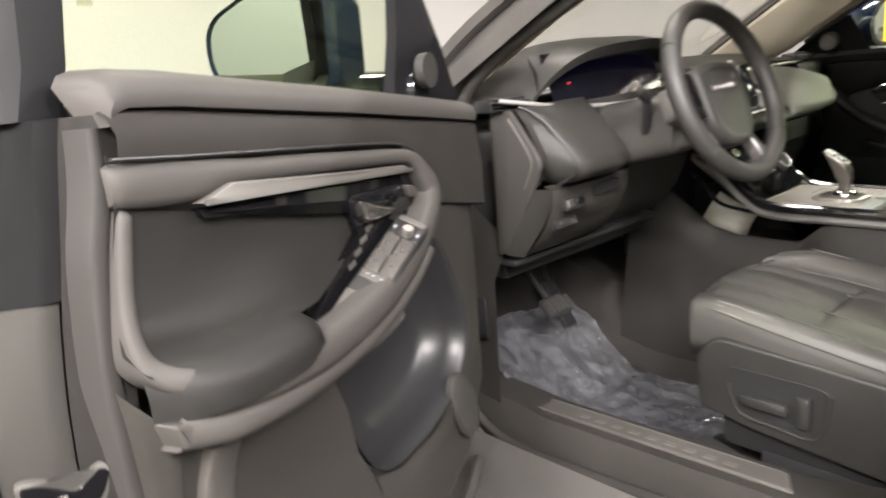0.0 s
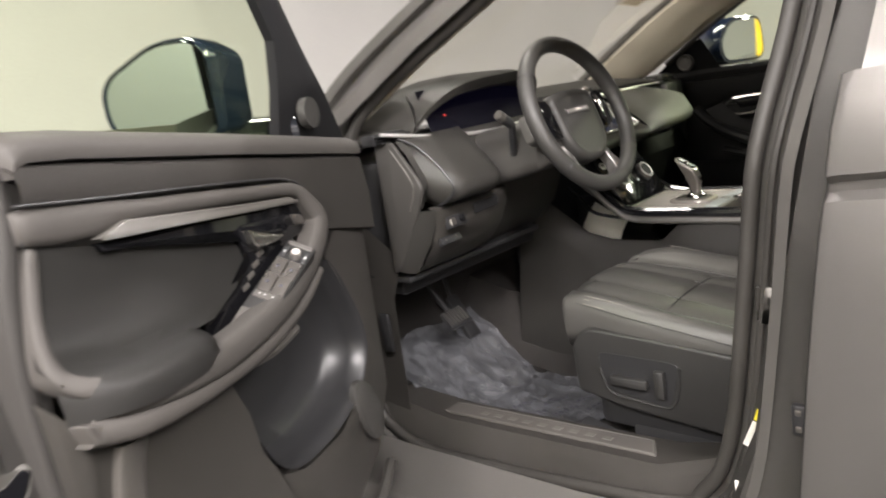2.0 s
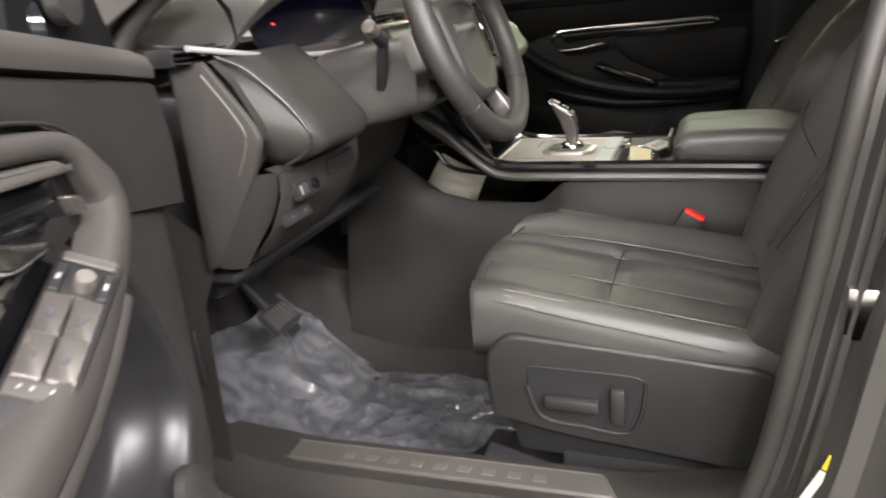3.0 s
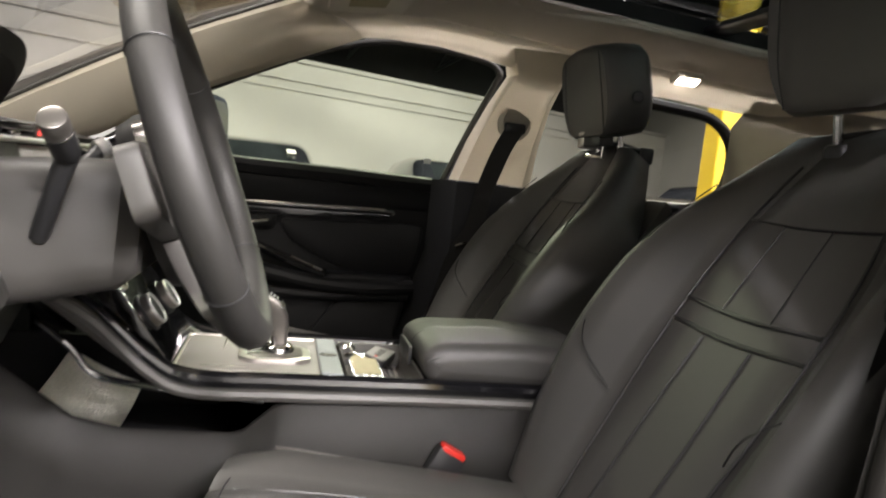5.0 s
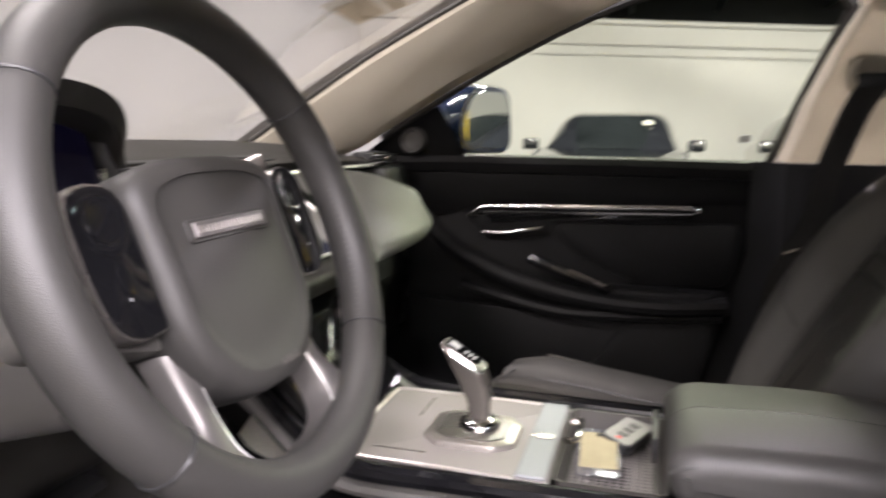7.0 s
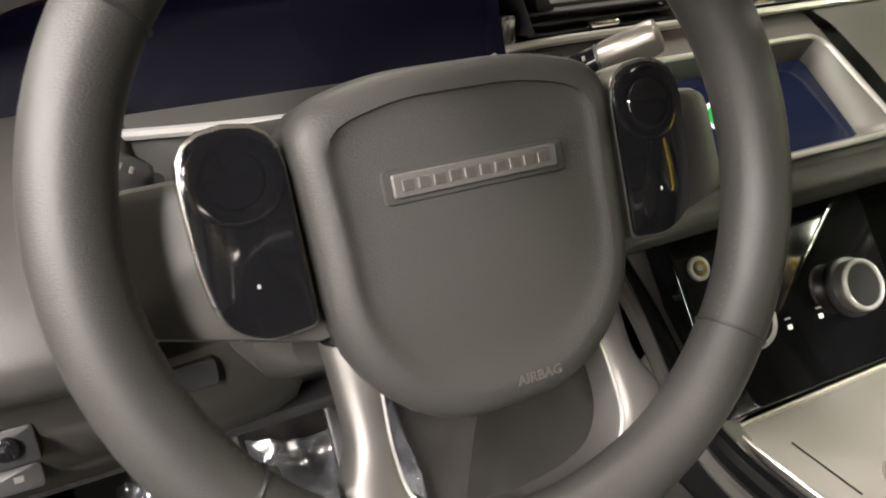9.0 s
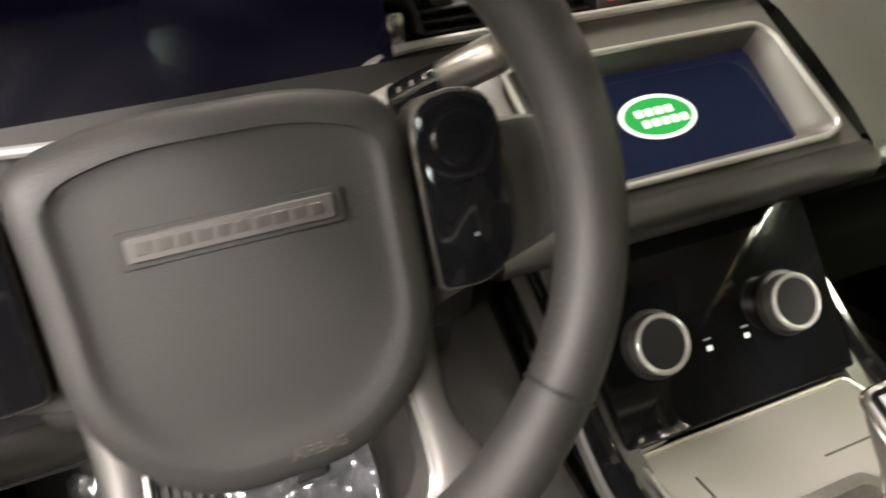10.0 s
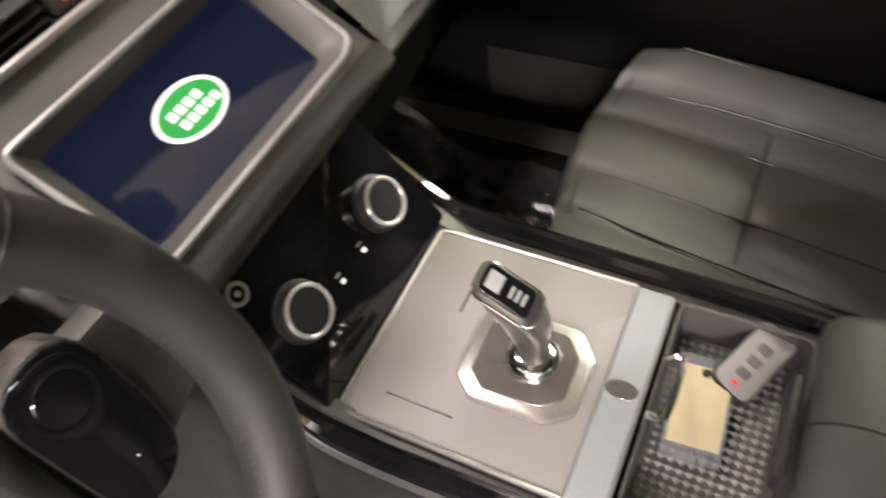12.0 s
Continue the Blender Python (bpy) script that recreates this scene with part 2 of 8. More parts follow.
def single(name, bm, material, label, category, kind="", group="", angle=35):
    """A thing that is one mesh, with its origin at the middle of its base."""
    lo = Vector([min(v.co[i] for v in bm.verts) for i in range(3)])
    hi = Vector([max(v.co[i] for v in bm.verts) for i in range(3)])
    base = Vector(((lo.x + hi.x) / 2, (lo.y + hi.y) / 2, lo.z))
    bm.transform(Matrix.Translation(-base))
    ob = part(name, bm, material, None, angle=angle)
    ob.matrix_basis = Matrix.Translation(base)
    return tagged(ob, label, category, group, kind)


def V(*a):
    return Vector(a)


def rbox(x0, x1, y0, y1, z0, z1, r=0.004, seg=2, m=None, bm=None):
    bm = bm or bmesh.new()
    made = bmesh.ops.create_cube(bm, size=1)["verts"]
    for v in made:
        v.co = V(x0 + (v.co.x + 0.5) * (x1 - x0), y0 + (v.co.y + 0.5) * (y1 - y0), z0 + (v.co.z + 0.5) * (z1 - z0))
    if r > 0:
        edges = list({e for v in made for e in v.link_edges})
        out = bmesh.ops.bevel(bm, geom=edges, offset=r, segments=seg, affect="EDGES", profile=0.5)
        made = list({v for f in out["faces"] for v in f.verts} | {v for v in made if v.is_valid})
    if m:
        bmesh.ops.transform(bm, matrix=m, verts=made)
    return bm


def rounded(pts, r, n=4):
    """A closed 2D outline with its corners rounded; r is one radius or one for each corner."""
    out = []
    for i, p in enumerate(pts):
        p, a, b = Vector(p), Vector(pts[i - 1]), Vector(pts[(i + 1) % len(pts)])
        rad = r[i] if isinstance(r, (list, tuple)) else r
        da, db = (a - p), (b - p)
        d = min(rad, da.length * 0.48, db.length * 0.48)
        if d < 1e-5:
            out.append(p.copy())
            continue
        p0, p1 = p + da.normalized() * d, p + db.normalized() * d
        for k in range(n + 1):
            t = k / n
            out.append(p0 * (1 - t) ** 2 + p * 2 * t * (1 - t) + p1 * t * t)
    return out


def slab(outline, place, d0, d1, bevel=0.003, seg=2, bm=None):
    """A plate: a 2D outline drawn out from depth d0 to d1; place(a, b, d) gives the point in space. Rim of side d1 is bevelled."""
    bm = bm or bmesh.new()
    area = sum(outline[i - 1][0] * outline[i][1] - outline[i][0] * outline[i - 1][1] for i in range(len(outline)))
    pts = list(outline) if area > 0 else list(reversed(outline))
    n = len(pts)
    inset = [pts]
    depth = [d0]
    cuts = [(0.0, d1 - math.copysign(bevel, d1 - d0))]
    for k in range(1, seg + 1):
        a = k / seg * math.pi / 2
        cuts.append((bevel * (1 - math.cos(a)), d1 - math.copysign(bevel * (1 - math.sin(a)), d1 - d0)))
    normals = []
    for i in range(n):
        p, a, b = Vector(pts[i]), Vector(pts[i - 1]), Vector(pts[(i + 1) % n])
        e = (p - a).normalized() + (b - p).normalized() if (p - a).length > 1e-7 and (b - p).length > 1e-7 else (b - a)
        e = e.normalized() if e.length > 1e-7 else Vector((1, 0))
        normals.append(Vector((-e.y, e.x)))
    rings = [[bm.verts.new(place(p[0], p[1], d0)) for p in pts]]
    for off, d in cuts:
        rings.append([bm.verts.new(place(p[0] + nn.x * off, p[1] + nn.y * off, d)) for p, nn in zip(pts, normals)])
    for r0, r1 in zip(rings, rings[1:]):
        for i in range(n):
            bm.faces.new((r0[i - 1], r0[i], r1[i], r1[i - 1]))
    for ring, flip in ((rings[0], True), (rings[-1], False)):
        f = bm.faces.new(list(reversed(ring)) if flip else ring)
        bmesh.ops.triangulate(bm, faces=[f], ngon_method="EAR_CLIP")
    return bm


def loft(rings, closed=True, cap=True, bm=None):
    bm = bm or bmesh.new()
    vs = [[bm.verts.new(p) for p in ring] for ring in rings]
    n = len(vs[0])
    for r0, r1 in zip(vs, vs[1:]):
        for i in range(n if closed else n - 1):
            j = (i + 1) % n
            bm.faces.new((r0[i], r0[j], r1[j], r1[i]))
    if cap and closed:
        bm.faces.new(list(reversed(vs[0])))
        bm.faces.new(vs[-1])
    return bm


def sheet(rows, thick=0.0, bm=None):
    """A surface through rows of points, with thickness."""
    bm = bm or bmesh.new()
    vs = [[bm.verts.new(p) for p in row] for row in rows]
    faces = []
    for r0, r1 in zip(vs, vs[1:]):
        for i in range(len(r0) - 1):
            faces.append(bm.faces.new((r0[i], r0[i + 1], r1[i + 1], r1[i])))
    if thick:
        bmesh.ops.solidify(bm, geom=faces, thickness=thick)
    return bm


def spline(pts, n=8, closed=False):
    """Points along a smooth curve through pts."""
    pts = [Vector(p) for p in pts]
    out, m = [], len(pts)
    for i in range(m if closed else m - 1):
        p0 = pts[i - 1] if (i > 0 or closed) else pts[0]
        p1, p2 = pts[i], pts[(i + 1) % m]
        p3 = pts[(i + 2) % m] if (i + 2 < m or closed) else pts[-1]
        for k in range(n):
            t = k / n
            out.append(0.5 * (2 * p1 + (p2 - p0) * t + (2 * p0 - 5 * p1 + 4 * p2 - p3) * t * t + (3 * p1 - p0 - 3 * p2 + p3) * t ** 3))
    if not closed:
        out.append(pts[-1])
    return out


def tube(path, r, closed=False, seg=10, flat=1.0, up=(0, 0, 1), bm=None, radii=None):
    """A round bar along a path; flat squeezes it along the second axis."""
    bm = bm or bmesh.new()
    n = len(path)
    rings = []
    for i, p in enumerate(path):
        a = path[i - 1] if (i > 0 or closed) else path[i]
        b = path[(i + 1) % n] if (i < n - 1 or closed) else path[i]
        t = (Vector(b) - Vector(a)).normalized()
        s = t.cross(Vector(up))
        s = s.normalized() if s.length > 1e-4 else t.cross(Vector((1, 0, 0))).normalized()
        u = s.cross(t).normalized()
        rr = radii[i] if radii else r
        rings.append([bm.verts.new(Vector(p) + s * rr * math.cos(2 * math.pi * k / seg) + u * rr * flat * math.sin(2 * math.pi * k / seg)) for k in range(seg)])
    pairs = list(zip(rings, rings[1:])) + ([(rings[-1], rings[0])] if closed else [])
    for r0, r1 in pairs:
        for k in range(seg):
            bm.faces.new((r0[k - 1], r0[k], r1[k], r1[k - 1]))
    if not closed:
        bm.faces.new(rings[0])
        bm.faces.new(list(reversed(rings[-1])))
    return bm


def lathe(profile, m, seg=28, bm=None):
    """A turned body: profile of (radius, height) about the z axis of m."""
    bm = bm or bmesh.new()
    rings = [[bm.verts.new(m @ V(r * math.cos(2 * math.pi * k / seg), r * math.sin(2 * math.pi * k / seg), h)) for k in range(seg)] for r, h in profile]
    for r0, r1 in zip(rings, rings[1:]):
        for k in range(seg):
            bm.faces.new((r0[k - 1], r0[k], r1[k], r1[k - 1]))
    bm.faces.new(list(reversed(rings[0])))
    bm.faces.new(rings[-1])
    return bm


def letters(text, size, m, depth=0.0006):
    """Built-in lettering as a mesh, its middle at the origin of m, in the xy plane of m."""
    cu = bpy.data.curves.new("lettering", "FONT")
    cu.body, cu.size, cu.extrude, cu.align_x, cu.align_y = text, size, depth, "CENTER", "CENTER"
    ob = new("lettering", cu)
    me = bpy.data.meshes.new_from_object(ob)
    bm = bmesh.new()
    bm.from_mesh(me)
    bpy.data.objects.remove(ob)
    bpy.data.meshes.remove(me)
    bpy.data.curves.remove(cu)
    bm.transform(m)
    return bm


def frame_of(origin, xaxis, yaxis):
    """A matrix from an origin and two directions."""
    x = Vector(xaxis).normalized()
    z = x.cross(Vector(yaxis)).normalized()
    y = z.cross(x)
    m = Matrix((x, y, z)).transposed().to_4x4()
    m.translation = origin
    return m


def disc(m, r, h, seg=24, bm=None):
    return lathe([(r * 0.96, 0), (r, h * 0.2), (r, h * 0.8), (r * 0.93, h)], m, seg, bm)



# ---- the hall ----
X0, X1, Y0, Y1 = -6.5, 19.5, -11.0, 3.6
WR0, WR1 = V(10.43, 3.6, 0), V(16.9, -11.1, 0)
single("ground", sheet([[V(X0 - 1, Y0 - 1, 0), V(X1 + 1, Y0 - 1, 0)], [V(X0 - 1, Y1 + 1, 0), V(X1 + 1, Y1 + 1, 0)]], -0.1), CONCRETE,
       "grey worn concrete garage floor under the car", "floor", kind="structure")
single("wall_front", rbox(X0, X1, Y1, Y1 + 0.2, 0, 5.2, 0), WALLPAINT, "white painted block wall ahead of the car", "wall", kind="structure")
single("wall_back", rbox(X0, X1, Y0 - 0.2, Y0, 0, 5.2, 0), WALLPAINT, "white painted block wall behind the car", "wall", kind="structure")
single("wall_left", rbox(X0 - 0.2, X0, Y0 - 0.2, Y1 + 0.2, 0, 5.2, 0), WALLPAINT, "white painted block wall beside the car", "wall", kind="structure")
WRM = frame_of(WR0, WR1 - WR0, (0.87, 0.5, 0))
WRL = (WR1 - WR0).length
single("wall_right", rbox(0, WRL, 0, 0.2, 0, 3.05, 0, 1, WRM), WALLPAINT, "white painted lower wall across the hall", "wall", kind="structure")
single("wall_corner", rbox(0, 2.75, -0.03, 0.18, 3.13, 5.2, 0, 1, WRM), WALLPAINT, "white painted wall above the corner of the hall", "wall", kind="structure")
single("wall_right_upper", rbox(X1 + 0.6, X1 + 0.8, Y0 - 0.2, Y1 + 0.2, 2.9, 5.2, 0), CEILDARK, "dark upper wall above the white wall", "wall", kind="structure")
single("ceiling", rbox(X0 - 0.2, X1 + 1.0, Y0 - 0.2, Y1 + 0.2, 5.2, 5.35, 0), CEILDARK, "dark roof deck of the hall", "ceiling", kind="structure")
single("conduit_pipe", tube([WRM @ V(0, -0.04, 2.72), WRM @ V(WRL, -0.04, 2.72)], 0.012, seg=8), WALLPAINT, "thin grey conduit along the white wall", "pipe", kind="structure")
single("conduit_pipe", tube([WRM @ V(2.6, -0.04, 2.55), WRM @ V(WRL, -0.04, 2.55)], 0.009, seg=8), WALLPAINT, "thin grey conduit along the white wall", "pipe", kind="structure")
single("wall_coping", rbox(0, WRL, -0.06, 0.26, 3.05, 3.13, 0.01, 2, WRM), WALLPAINT, "white coping on the low wall", "trim", kind="structure")


def truss(x0, y0, x1, y1, z):
    a, b = V(x0, y0, z), V(x1, y1, z)
    n = 14
    bm = tube([a, b], 0.05, seg=6)
    tube([a + V(0, 0, 0.55), b + V(0, 0, 0.55)], 0.05, seg=6, bm=bm)
    for k in range(n):
        p, q = a.lerp(b, k / n), a.lerp(b, (k + 1) / n)
        lift = V(0, 0, 0.55)
        tube([p + (lift if k % 2 else V(0, 0, 0)), q + (V(0, 0, 0) if k % 2 else lift)], 0.022, seg=5, bm=bm)
    return bm


for ty in (-9.0, -6.0, -3.4, -1.2, 1.4):
    single("roof_truss", truss(X0, ty, X1 + 0.6, ty + 0.9, 4.45), STEEL, "grey steel lattice roof truss under the dark deck", "truss", kind="structure", group="roof trusses")
for tx in (5.5, 9.5):
    single("roof_truss", truss(tx, Y0, tx + 1.2, Y1, 4.0), STEEL, "grey steel lattice roof truss under the dark deck", "truss", kind="structure", group="roof trusses")


def light_fixture(lx, ly):
    root = thing("fluorescent_light", (lx, ly, CEIL - 0.08), "lit white fluorescent ceiling light", "ceiling light", "fluorescent ceiling lights")
    part("housing", rbox(lx - 0.20, lx + 0.20, ly - 1.25, ly + 1.25, CEIL - 0.06, CEIL, 0.01), STEEL, root)
    for dx in (-0.09, 0.09):
        part("tube", tube([V(lx + dx, ly - 1.2, CEIL - 0.085), V(lx + dx, ly + 1.2, CEIL - 0.085)], 0.018, seg=8), TUBE, root, "glowing white tube")
    part("hanger", tube([V(lx, ly - 0.9, CEIL), V(lx, ly - 0.9, 5.2)], 0.006, seg=5), STEEL, root)
    part("hanger", tube([V(lx, ly + 0.9, CEIL), V(lx, ly + 0.9, 5.2)], 0.006, seg=5), STEEL, root)


for lx, ly, watts in LAMPS:
    light_fixture(lx, ly)


def steel_column(x, y, size, label):
    root = thing("steel_column", (x, y, 0), label, "column", "yellow columns")
    h = size / 2
    part("shaft", slab(rounded([(-h, -h), (h, -h), (h, h), (-h, h)], 0.02, 3), lambda a, b, d: V(x + a, y + b, d), 0.02, 5.2, 0.002, 1), YELLOW, root)
    part("base_plate", rbox(x - h * 1.7, x + h * 1.7, y - h * 1.7, y + h * 1.7, 0, 0.02, 0.003), YELLOW, root)


steel_column(2.95, -3.62, 0.17, "yellow painted square steel column on the concrete floor")
steel_column(-3.55, -2.2, 0.17, "yellow painted square steel column beside the open door")


def parked_car(x, y, turn, label):
    """A dark estate car seen from its front."""
    m = Matrix.Rotation(radians(turn), 4, "Z")
    root = thing("parked_car", (x, y, 0), label, "car", "parked cars", turn=m)

    def sect(yy, w, z0, z1, r):
        return [V(p[0], yy, p[1]) for p in rounded([(-w, z0), (w, z0), (w * 0.98, z1), (-w * 0.98, z1)], r, 3)]
    body = loft([sect(2.20, 0.72, 0.35, 0.78, 0.10), sect(2.10, 0.86, 0.24, 0.90, 0.12), sect(1.2, 0.93, 0.24, 1.02, 0.12), sect(0.9, 0.94, 0.24, 1.05, 0.12),
                 sect(-1.6, 0.94, 0.24, 1.10, 0.14), sect(-2.15, 0.86, 0.30, 1.08, 0.14)])
    part("body", body, CARBLACK, root, local=True)

    def cab(yy, w0, w1, z1):
        return [V(p[0], yy, p[1]) for p in rounded([(-w0, 1.0), (w0, 1.0), (w1, z1), (-w1, z1)], [0.01, 0.01, 0.20, 0.20], 5)]
    part("cabin", loft([cab(0.95, 0.80, 0.76, 1.04), cab(0.60, 0.83, 0.68, 1.24), cab(0.25, 0.85, 0.64, 1.42), cab(0.0, 0.86, 0.64, 1.48), cab(-0.6, 0.87, 0.65, 1.52), cab(-1.5, 0.85, 0.62, 1.47), cab(-2.0, 0.78, 0.66, 1.12)]), CARBLACK, root, local=True)
    part("windshield", sheet([[V(x * 0.74, 0.96 - 0.10 * x * x, 1.05), V(x * 0.64, 0.62 - 0.06 * x * x, 1.255 - 0.02 * x * x), V(x * 0.52, 0.28 - 0.04 * x * x, 1.445 - 0.03 * x * x)] for x in (-1, -0.6, -0.2, 0.2, 0.6, 1)], 0.012), CARGLASS, root, "dark reflecting glass", local=True)
    part("window_sticker", sheet([[V(-0.50, 0.47, 1.340), V(-0.38, 0.49, 1.342)], [V(-0.47, 0.385, 1.392), V(-0.36, 0.40, 1.395)]], 0.014), PAPER, root, "white paper sticker", local=True)
    for s in (-1, 1):
        part("mirror", rbox(s * 1.0 - 0.10, s * 1.0 + 0.10, 0.55, 0.66, 1.02, 1.16, 0.03, 3), CARBLACK, root, local=True)
        part("headlight", rbox(s * 0.68 - 0.17, s * 0.68 + 0.17, 2.06, 2.17, 0.72, 0.84, 0.03, 2), CHROME, root, "clear headlight", local=True)
        for yy in (1.35, -1.35):
            w = part("wheel", lathe([(0.10, 0), (0.33, 0.0), (0.35, 0.05), (0.35, 0.18), (0.30, 0.22)], Matrix.Translation((s * 0.74, yy, 0.35)) @ Matrix.Rotation(s * math.pi / 2, 4, "Y"), 20), RUBBER, root, local=True)
            part("rim", lathe([(0.02, 0.17), (0.22, 0.205), (0.23, 0.225), (0.05, 0.228)], Matrix.Translation((s * 0.74, yy, 0.35)) @ Matrix.Rotation(s * math.pi / 2, 4, "Y"), 20), ALU, w, local=True)
    part("grille", rbox(-0.55, 0.55, 2.12, 2.19, 0.55, 0.74, 0.02), DARKPLASTIC, root, local=True)
    return root


parked_car(9.0, -0.60, 90, "black parked estate car against the white wall")
parked_car(9.1, -3.38, 92, "dark parked car with a sticker on its windshield")
parked_car(6.0, -6.6, 94, "black parked car beyond the yellow column")

# ---- the car's shell ----


def inx(z):
    """How far the side leans in above the belt."""
    return 0.735 - max(0.0, z - 1.10) * 0.30


APERTURE = [(-0.400, 0.99), (-0.402, 0.75), (-0.385, 0.545), (-0.435, 0.455), (-0.61, 0.424), (-1.15, 0.468), (-1.254, 0.521), (-1.307, 0.640), (-1.345, 0.892),
            (-1.375, 1.12), (-1.419, 1.349), (-1.379, 1.447), (-1.24, 1.502), (-1.02, 1.508), (-0.79, 1.408), (-0.51, 1.264), (-0.425, 1.157)]
LOOP = spline([V(0, y, z) for y, z in APERTURE], 6, True)
MID = V(0, -0.98, 0.95)


def ring_at(grow, dx):
    out = []
    n = len(LOOP)
    for i, p in enumerate(LOOP):
        t = (LOOP[(i + 1) % n] - LOOP[i - 1]).normalized()
        nrm = V(0, -t.z, t.y)
        if nrm.dot(p - MID) < 0:
            nrm.negate()
        q = p + nrm * grow
        out.append(V(-(inx(q.z) + dx), q.y, q.z))
    return out


shell = thing("car_body", (0, -1.3, 0.2), "grey metallic car body shell with an open door frame", "car body", kind="structure")
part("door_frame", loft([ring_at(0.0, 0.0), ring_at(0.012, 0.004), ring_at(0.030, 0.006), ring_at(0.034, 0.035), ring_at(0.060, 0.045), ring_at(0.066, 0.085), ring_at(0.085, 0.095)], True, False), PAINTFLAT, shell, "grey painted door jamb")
part("door_seal", tube(ring_at(0.006, 0.018), 0.013, True, 12, up=(1, 0, 0)), RUBBER, shell, "black rubber door seal")
part("door_seal", tube(ring_at(0.045, 0.052), 0.006, True, 8, up=(1, 0, 0)), RUBBER, shell, "thin black outer seal")

# outer sill, fender stub behind the door, B pillar skin
sill_rows = []
for x, z in ((-0.80, 0.445), (-0.835, 0.405), (-0.875, 0.36), (-0.885, 0.30), (-0.86, 0.235), (-0.78, 0.21)):
    sill_rows.append([V(x, -0.20, z + 0.005), V(x, -0.60, z + 0.008), V(x, -1.02, z + 0.02), V(x, -1.38, z + 0.05), V(x, -2.46, z + 0.10)])
part("sill", sheet(sill_rows, 0.004), PAINT, shell, "grey painted outer sill")
part("sill_moulding", sheet([[V(-0.88, -0.213, 0.320), V(-0.88, -2.460, 0.400)], [V(-0.89, -0.213, 0.265), V(-0.89, -2.460, 0.330)], [V(-0.80, -0.213, 0.220), V(-0.80, -2.460, 0.290)]], 0.006), DARKPLASTIC, shell, "black plastic lower moulding")
part("front_fender", sheet([[V(-0.86, -0.465, 1.160), V(-0.90, -0.319, 1.120), V(-0.90, -0.000, 1.050)], [V(-0.90, -0.457, 0.850), V(-0.93, -0.298, 0.850), V(-0.94, -0.000, 0.850)], [V(-0.88, -0.440, 0.430), V(-0.91, -0.266, 0.430), V(-0.92, -0.000, 0.600)]], 0.004), PAINT, shell)
part("bonnet", sheet([[V(-0.86, -0.319, 1.130), V(0.0, -0.10, 1.17), V(0.86, -0.362, 1.130)], [V(-0.86, -0.000, 1.040), V(0, 0.7, 1.10), V(0.86, 0.488, 1.040)]], 0.004), PAINT, shell)
bp = []
for z in (0.50, 0.65, 0.80, 0.95, 1.10, 1.22, 1.36, 1.46):
    yf = {0.50: -1.325, 0.65: -1.375, 0.80: -1.405, 0.95: -1.435, 1.10: -1.465, 1.22: -1.48, 1.36: -1.52, 1.46: -1.51}[z]
    x = -(inx(z) + 0.085)
    bp.append([V(x + 0.045, yf + 0.03, z), V(x, yf, z), V(x - 0.004, yf - 0.06, z), V(x + 0.02, yf - 0.13, z)])
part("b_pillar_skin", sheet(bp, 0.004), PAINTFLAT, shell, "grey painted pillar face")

# rear door of the driver's side
rdoor = thing("rear_door", (-0.86, -2.0, 0.3), "grey metallic closed rear car door with dark window", "car door")
rows = []
for z, bulge in ((0.40, -0.01), (0.50, 0.012), (0.66, 0.030), (0.82, 0.040), (0.97, 0.040), (1.035, 0.034), (1.058, 0.028), (1.068, 0.012), (1.080, 0.012), (1.092, 0.030), (1.15, 0.022), (1.215, 0.0)):
    x = -(0.835 + bulge) + (0.0 if z < 1.2 else 0.01)
    yf = -1.555 - 0.11 * (z - 0.55)
    lift = lambda y: (-(y + 1.55)) * 0.055
    rows.append([V(x + 0.055, yf - 0.002, z), V(x + 0.022, yf - 0.002, z), V(x + 0.006, yf - 0.008, z), V(x, yf - 0.022, z + lift(yf)), V(x - 0.006, -1.95, z + lift(-1.95)), V(x - 0.004, -2.3, z + lift(-2.3)), V(x + 0.03, -2.75, z + lift(-2.75))])
part("skin", sheet(rows, 0.003), PAINT, rdoor, angle=25)
part("window", sheet([[V(-0.815, -1.705, 1.235), V(-0.825, -2.7, 1.30)], [V(-0.735, -1.765, 1.47), V(-0.74, -2.5, 1.50)]], 0.005), DARKGLASS, rdoor, "dark privacy glass")
part("window_frame", tube([V(-0.818, -2.7, 1.285), V(-0.822, -1.70, 1.222), V(-0.800, -1.705, 1.28), V(-0.735, -1.755, 1.475), V(-0.735, -2.5, 1.51)], 0.014, seg=8), DARKPLASTIC, rdoor, "black window frame")
part("frame_post", sheet([[V(-0.815, -1.655, 1.215), V(-0.825, -1.70, 1.218)], [V(-0.735, -1.690, 1.44), V(-0.735, -1.755, 1.47)]], 0.014), PAINT, rdoor, "grey painted window post")
part("inner_panel", rbox(-0.77, -0.73, -2.55, -1.64, 0.5, 1.22, 0.01), PLASTIC, rdoor)

rdoor.location.y += 0.118

